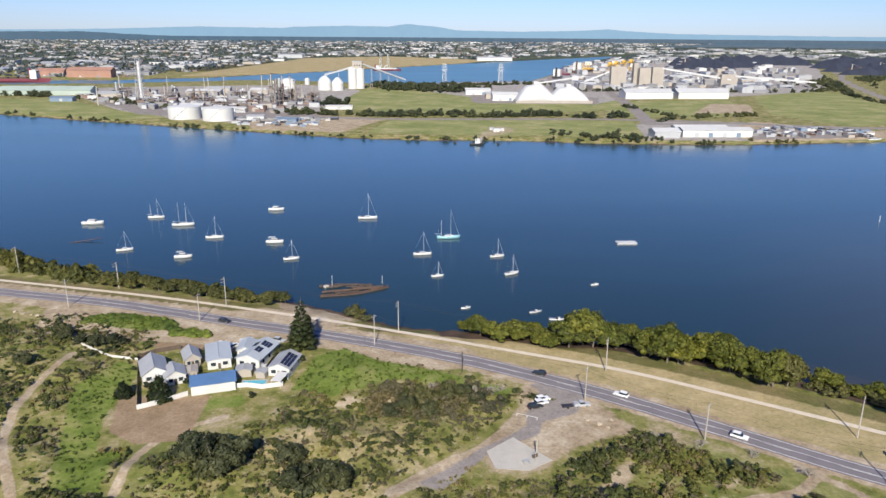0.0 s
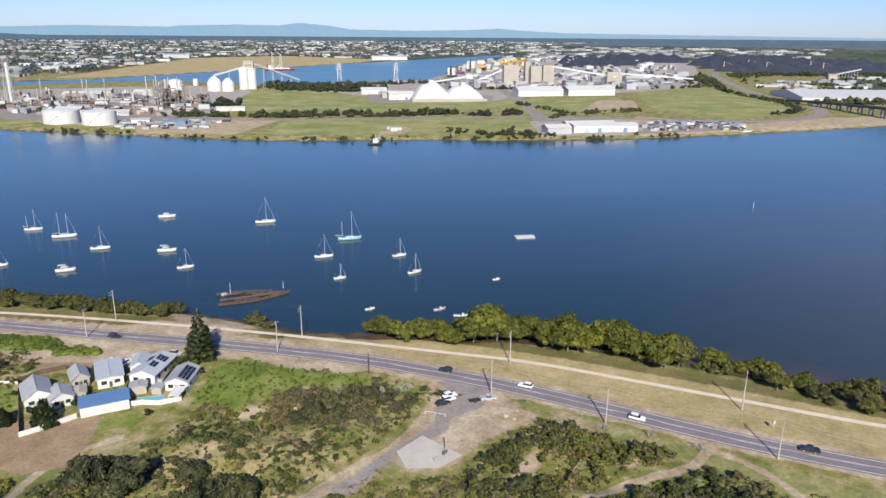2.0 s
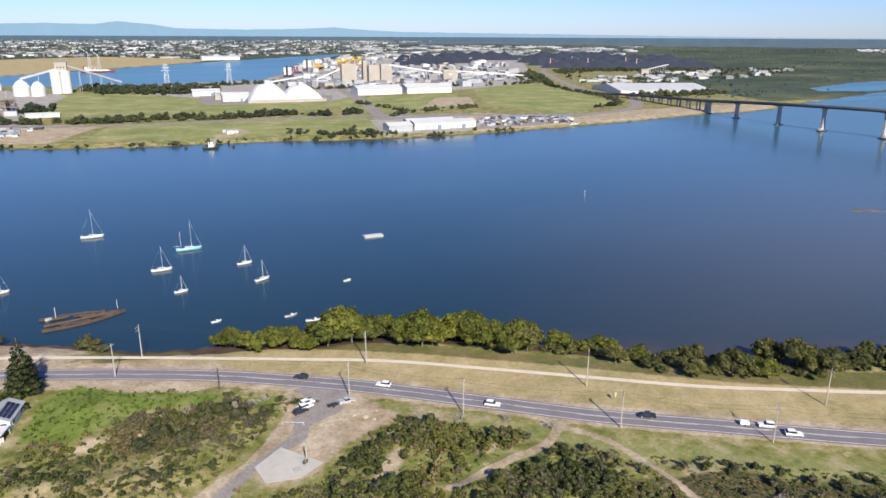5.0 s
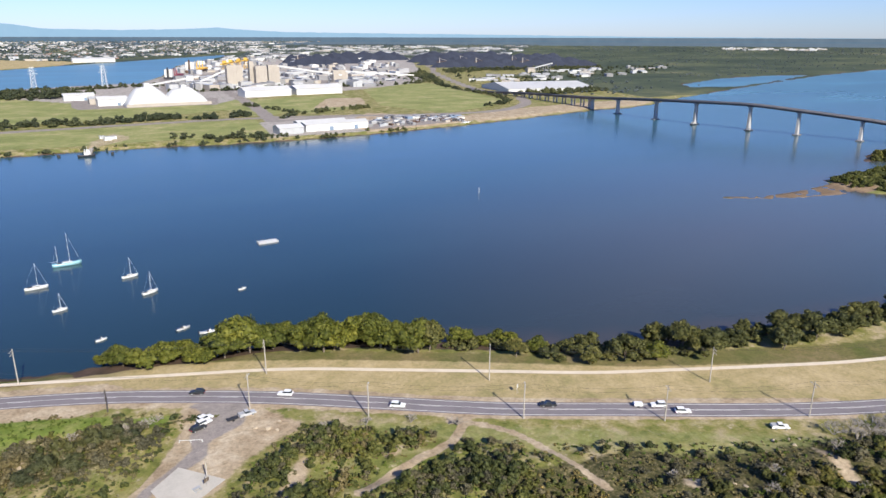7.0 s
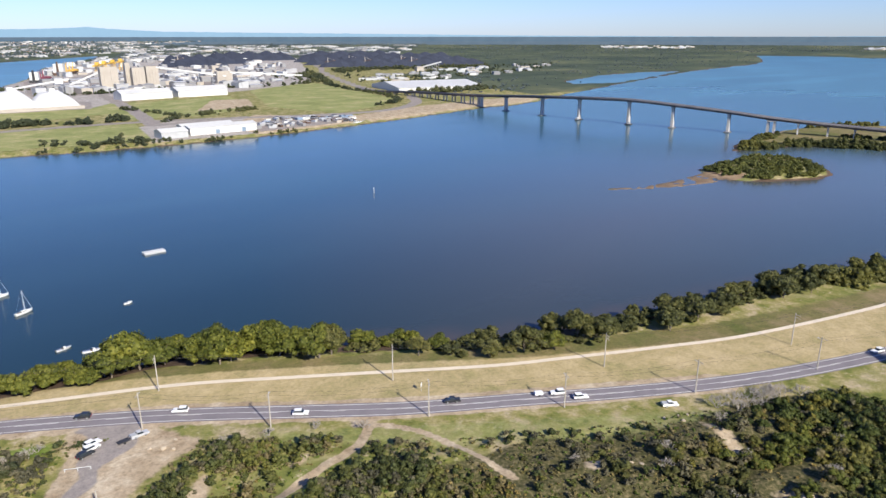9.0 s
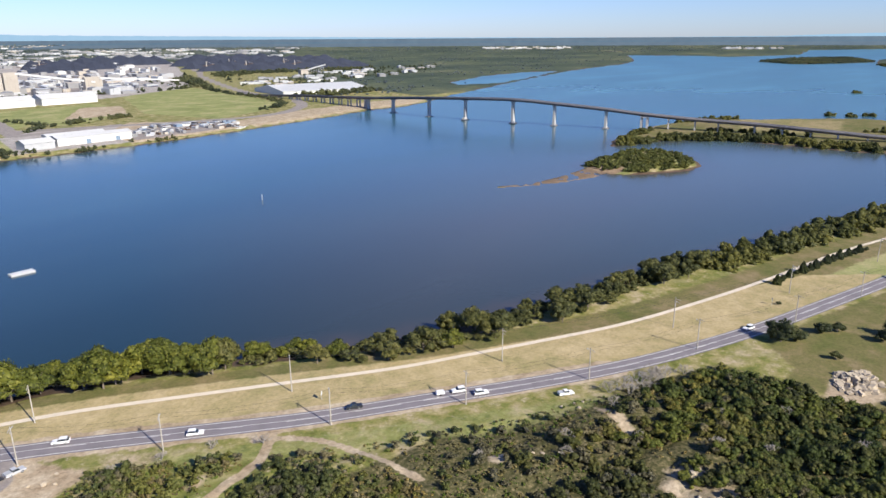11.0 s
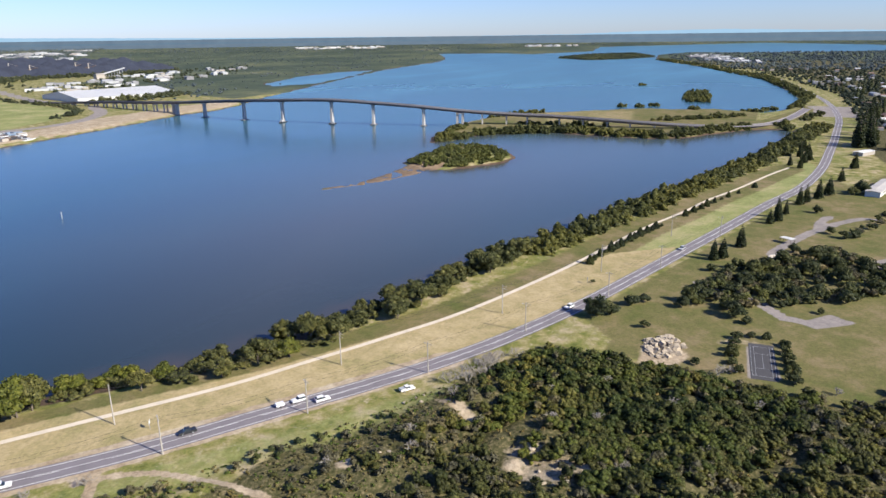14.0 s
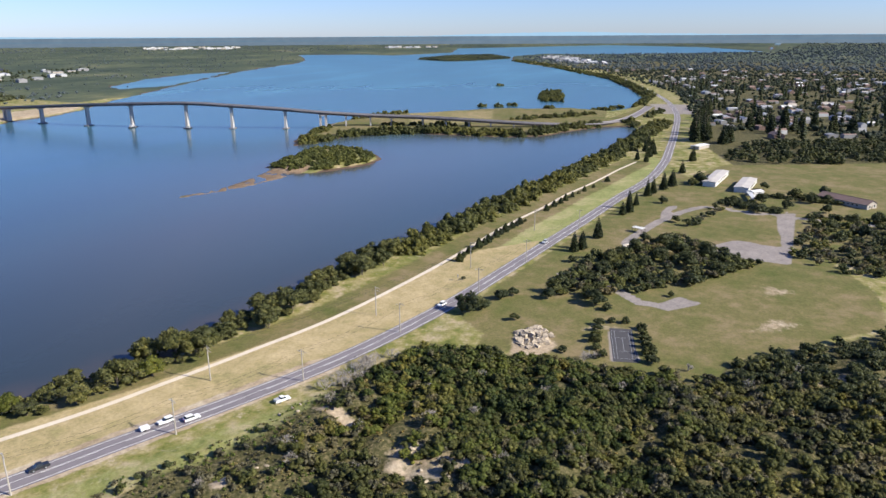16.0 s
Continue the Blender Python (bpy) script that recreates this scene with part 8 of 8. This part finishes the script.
blocks("horizon_works", "distant white works on the wooded plain", "buildings", np.vstack([scatter_far(None, 60, 44, 50.5, 57.5, 6500, 7600), scatter_far(None, 26, 45, 68.5, 72.5, 6300, 6800)]), 44, (20, 50), (5, 8), [WHITE, GREY_STEEL, CREAM], 3.0)
tall = []
for i in range(3):
    rr = np.random.RandomState(140 + i)
    tall.append(leaf_cloud(rr, [(0, 0, 3.0 + 2.4 * k, 3.7 * (1 - k / 7.5), 2.0) for k in range(6)], 90, .8))
stuff("suburb_pines", "tall dark pines among suburban houses", "trees", scatter_far(SUBURB, 300, 47, 84, 116, 780, 1700), tall, PINE, 47, (0.7, 1.3), .3, 3.0)
EAST = [(890, -45), (1430, -20), (1900, 95), (2500, 330), (3100, 590), (3800, 720), (4200, 220), (4600, -600), (9000, -1500), (5000, -6000), (600, -1500), (690, -240), (840, -225)]
east_keep = lambda x, y: ~inside(x, y, [(900, -55), (820, -90), (780, -118), (880, -230), (1000, -330), (1500, -330), (1500, -60)]) | ((np.random.RandomState(1).uniform(size=len(x)) < .7) & (ripple(x, y, 70, 91) > 0))
stuff("eastern_woods", "haze-blue coastal woods spreading to the horizon", "woods", scatter_far(EAST, 9000, 48, 78, 118, 2300, 8800), lump, HAZED_WOODS, 48, (0.6, 1.15), .6, 3.0, 0.25)
stuff("suburb_woods", "dark trees round the suburb", "woods", scatter_far(EAST, 9000, 46, 78, 118, 800, 2400, east_keep), lump, SUBURB_WOODS, 46, (0.45, 0.9), .6, 3.0)
stuff("field_edge_trees", "dense tree belt beyond the playing field", "trees", scatter([(668, -48), (660, -100), (680, -184), (700, -300), (830, -280), (833, -222), (789, -122), (760, -77)], 520, 49), [shrub_template(150 + i, 8.0, 6.5, 6, 120, .7) for i in range(3)], TREE_LEAF, 49, (.7, 1.2), .3)
MARSH = [(850, 1040), (1250, 1060), (1330, 1110), (1340, 1240), (1650, 1380), (1950, 1420), (2750, 1520), (3100, 1660), (3900, 2130), (4900, 2600), (9000, 5000), (6500, 6500), (2600, 4500), (2150, 2450), (2150, 2000), (1700, 1650), (1200, 1450), (1000, 1330)]
stuff("marsh_mangroves", "low haze-blue mangroves over a wide marsh", "mangroves", scatter_far(MARSH, 4200, 50, 34, 64, 1300, 8800, lambda x, y: ripple(x, y, 300, 44) + .5 * ripple(x, y, 90, 45) > -.1), lump, HAZED_WOODS, 50, (.35, .75), .8, 3.0, 0.2)
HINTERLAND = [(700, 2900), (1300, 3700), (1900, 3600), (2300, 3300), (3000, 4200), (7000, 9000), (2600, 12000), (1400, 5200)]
stuff("hinterland_trees", "hazy trees behind the coal yards", "woods", scatter_far(HINTERLAND, 9000, 59, 12, 40, 2900, 9500), lump, HAZED_WOODS, 59, (0.5, 1.1), .6, 3.0, 0.2)
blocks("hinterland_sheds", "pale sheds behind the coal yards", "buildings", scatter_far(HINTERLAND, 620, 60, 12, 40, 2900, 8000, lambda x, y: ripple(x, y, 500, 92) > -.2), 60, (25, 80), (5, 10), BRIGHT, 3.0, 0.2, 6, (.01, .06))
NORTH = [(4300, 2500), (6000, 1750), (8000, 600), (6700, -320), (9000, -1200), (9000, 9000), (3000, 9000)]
stuff("northern_woods", "haze-blue woods along the far shore", "woods", scatter_far(NORTH, 6000, 51, 20, 104, 4800, 8900), lump, HAZED_WOODS, 51, (.5, 0.9), .8, 3.0, 0.1)
stuff("mid_isle_mangroves", "mangroves on a low distant island", "mangroves", scatter_far(MID_ISLE, 6000, 52, 70, 80, 3000, 4200), lump, WOODS, 52, (.6, 1.1), .8, 2.0)


clump_tree = [leaf_cloud(np.random.RandomState(170 + i), round_blobs(np.random.RandomState(180 + i), 11.0, 8.5, 0.0, 6), 70, 1.0) for i in range(4)]


def tree_line(places, width, n, seed, size, name="tree_belt", label="belt of dark trees on the far bank", clear=0.0):
    rng = np.random.RandomState(seed)
    line = smooth_line(places, 4)
    p = line[rng.randint(len(line), size=3 * n)] + rng.normal(0, width * .6, (3 * n, 2))
    if clear:
        p = p[edge_distance(p[:, 0], p[:, 1], HIGHWAY, False) > clear]
    p = p[ripple(p[:, 0], p[:, 1], 38, seed) + .4 * ripple(p[:, 0], p[:, 1], 12, seed + 1) > -.15][:n]
    stuff(name, label, "trees", p, clump_tree, WOODS, seed, (size[0] * .7, size[1] * 1.2), .4)


tree_line([(-230, 1020), (-140, 1005), (-60, 1000), (40, 1010), (110, 1000), (180, 1010)], 9, 190, 60, (.5, 1.15))
tree_line([(-100, 985), (0, 985), (90, 985)], 7, 60, 61, (.5, 1.0))
tree_line([(-115, 1590), (-60, 1500), (10, 1470), (80, 1490)], 34, 260, 62, (1.0, 1.7), label="dark grove of trees by the channel")
tree_line([(-60, 1640), (120, 1660), (250, 1690)], 12, 120, 63, (.6, 1.2))
tree_line([(190, 990), (260, 1000)], 10, 50, 64, (.6, 1.1))
tree_line([(300, 1150), (330, 1010), (290, 930)], 5, 40, 65, (.5, .9))
tree_line([(330, 985), (390, 1010), (450, 1030)], 12, 60, 66, (.5, .9))
tree_line([(-620, 1015), (-466, 946), (-335, 892), (-195, 834), (-98, 795), (-9, 781), (78, 783), (227, 760), (320, 761), (420, 776)], 4, 150, 67, (.25, .6), "bank_shrubs", "low shrubs along the far river bank")
tree_line([(140, 810), (190, 790), (230, 775)], 14, 60, 68, (.4, .8), "bank_shrubs", "low shrubs along the far river bank")
tree_line([(-620, 1260), (-520, 1180), (-440, 1120), (-400, 1090)], 14, 110, 69, (.5, 1.0))
tree_line([(-180, 1150), (-160, 1160)], 14, 30, 70, (.9, 1.5))
tree_line([(640, 960), (715, 1015), (765, 1150), (785, 1300), (835, 1480)], 7, 140, 71, (.4, .9))
tree_line([(815, 1128), (870, 1116), (930, 1112), (1020, 1122)], 9, 170, 72, (.7, 1.3))
tree_line([(870, 1500), (1000, 1800), (1200, 2000), (1450, 1990), (1750, 1960)], 60, 620, 73, (.6, 1.3), label="dark woods beside the coal yards", clear=32.0)
tree_line([(250, 1480), (420, 1500), (700, 1490), (820, 1520)], 14, 110, 74, (.5, 1.0))
tree_line([(-760, 1290), (-690, 1270)], 10, 40, 75, (.7, 1.3))
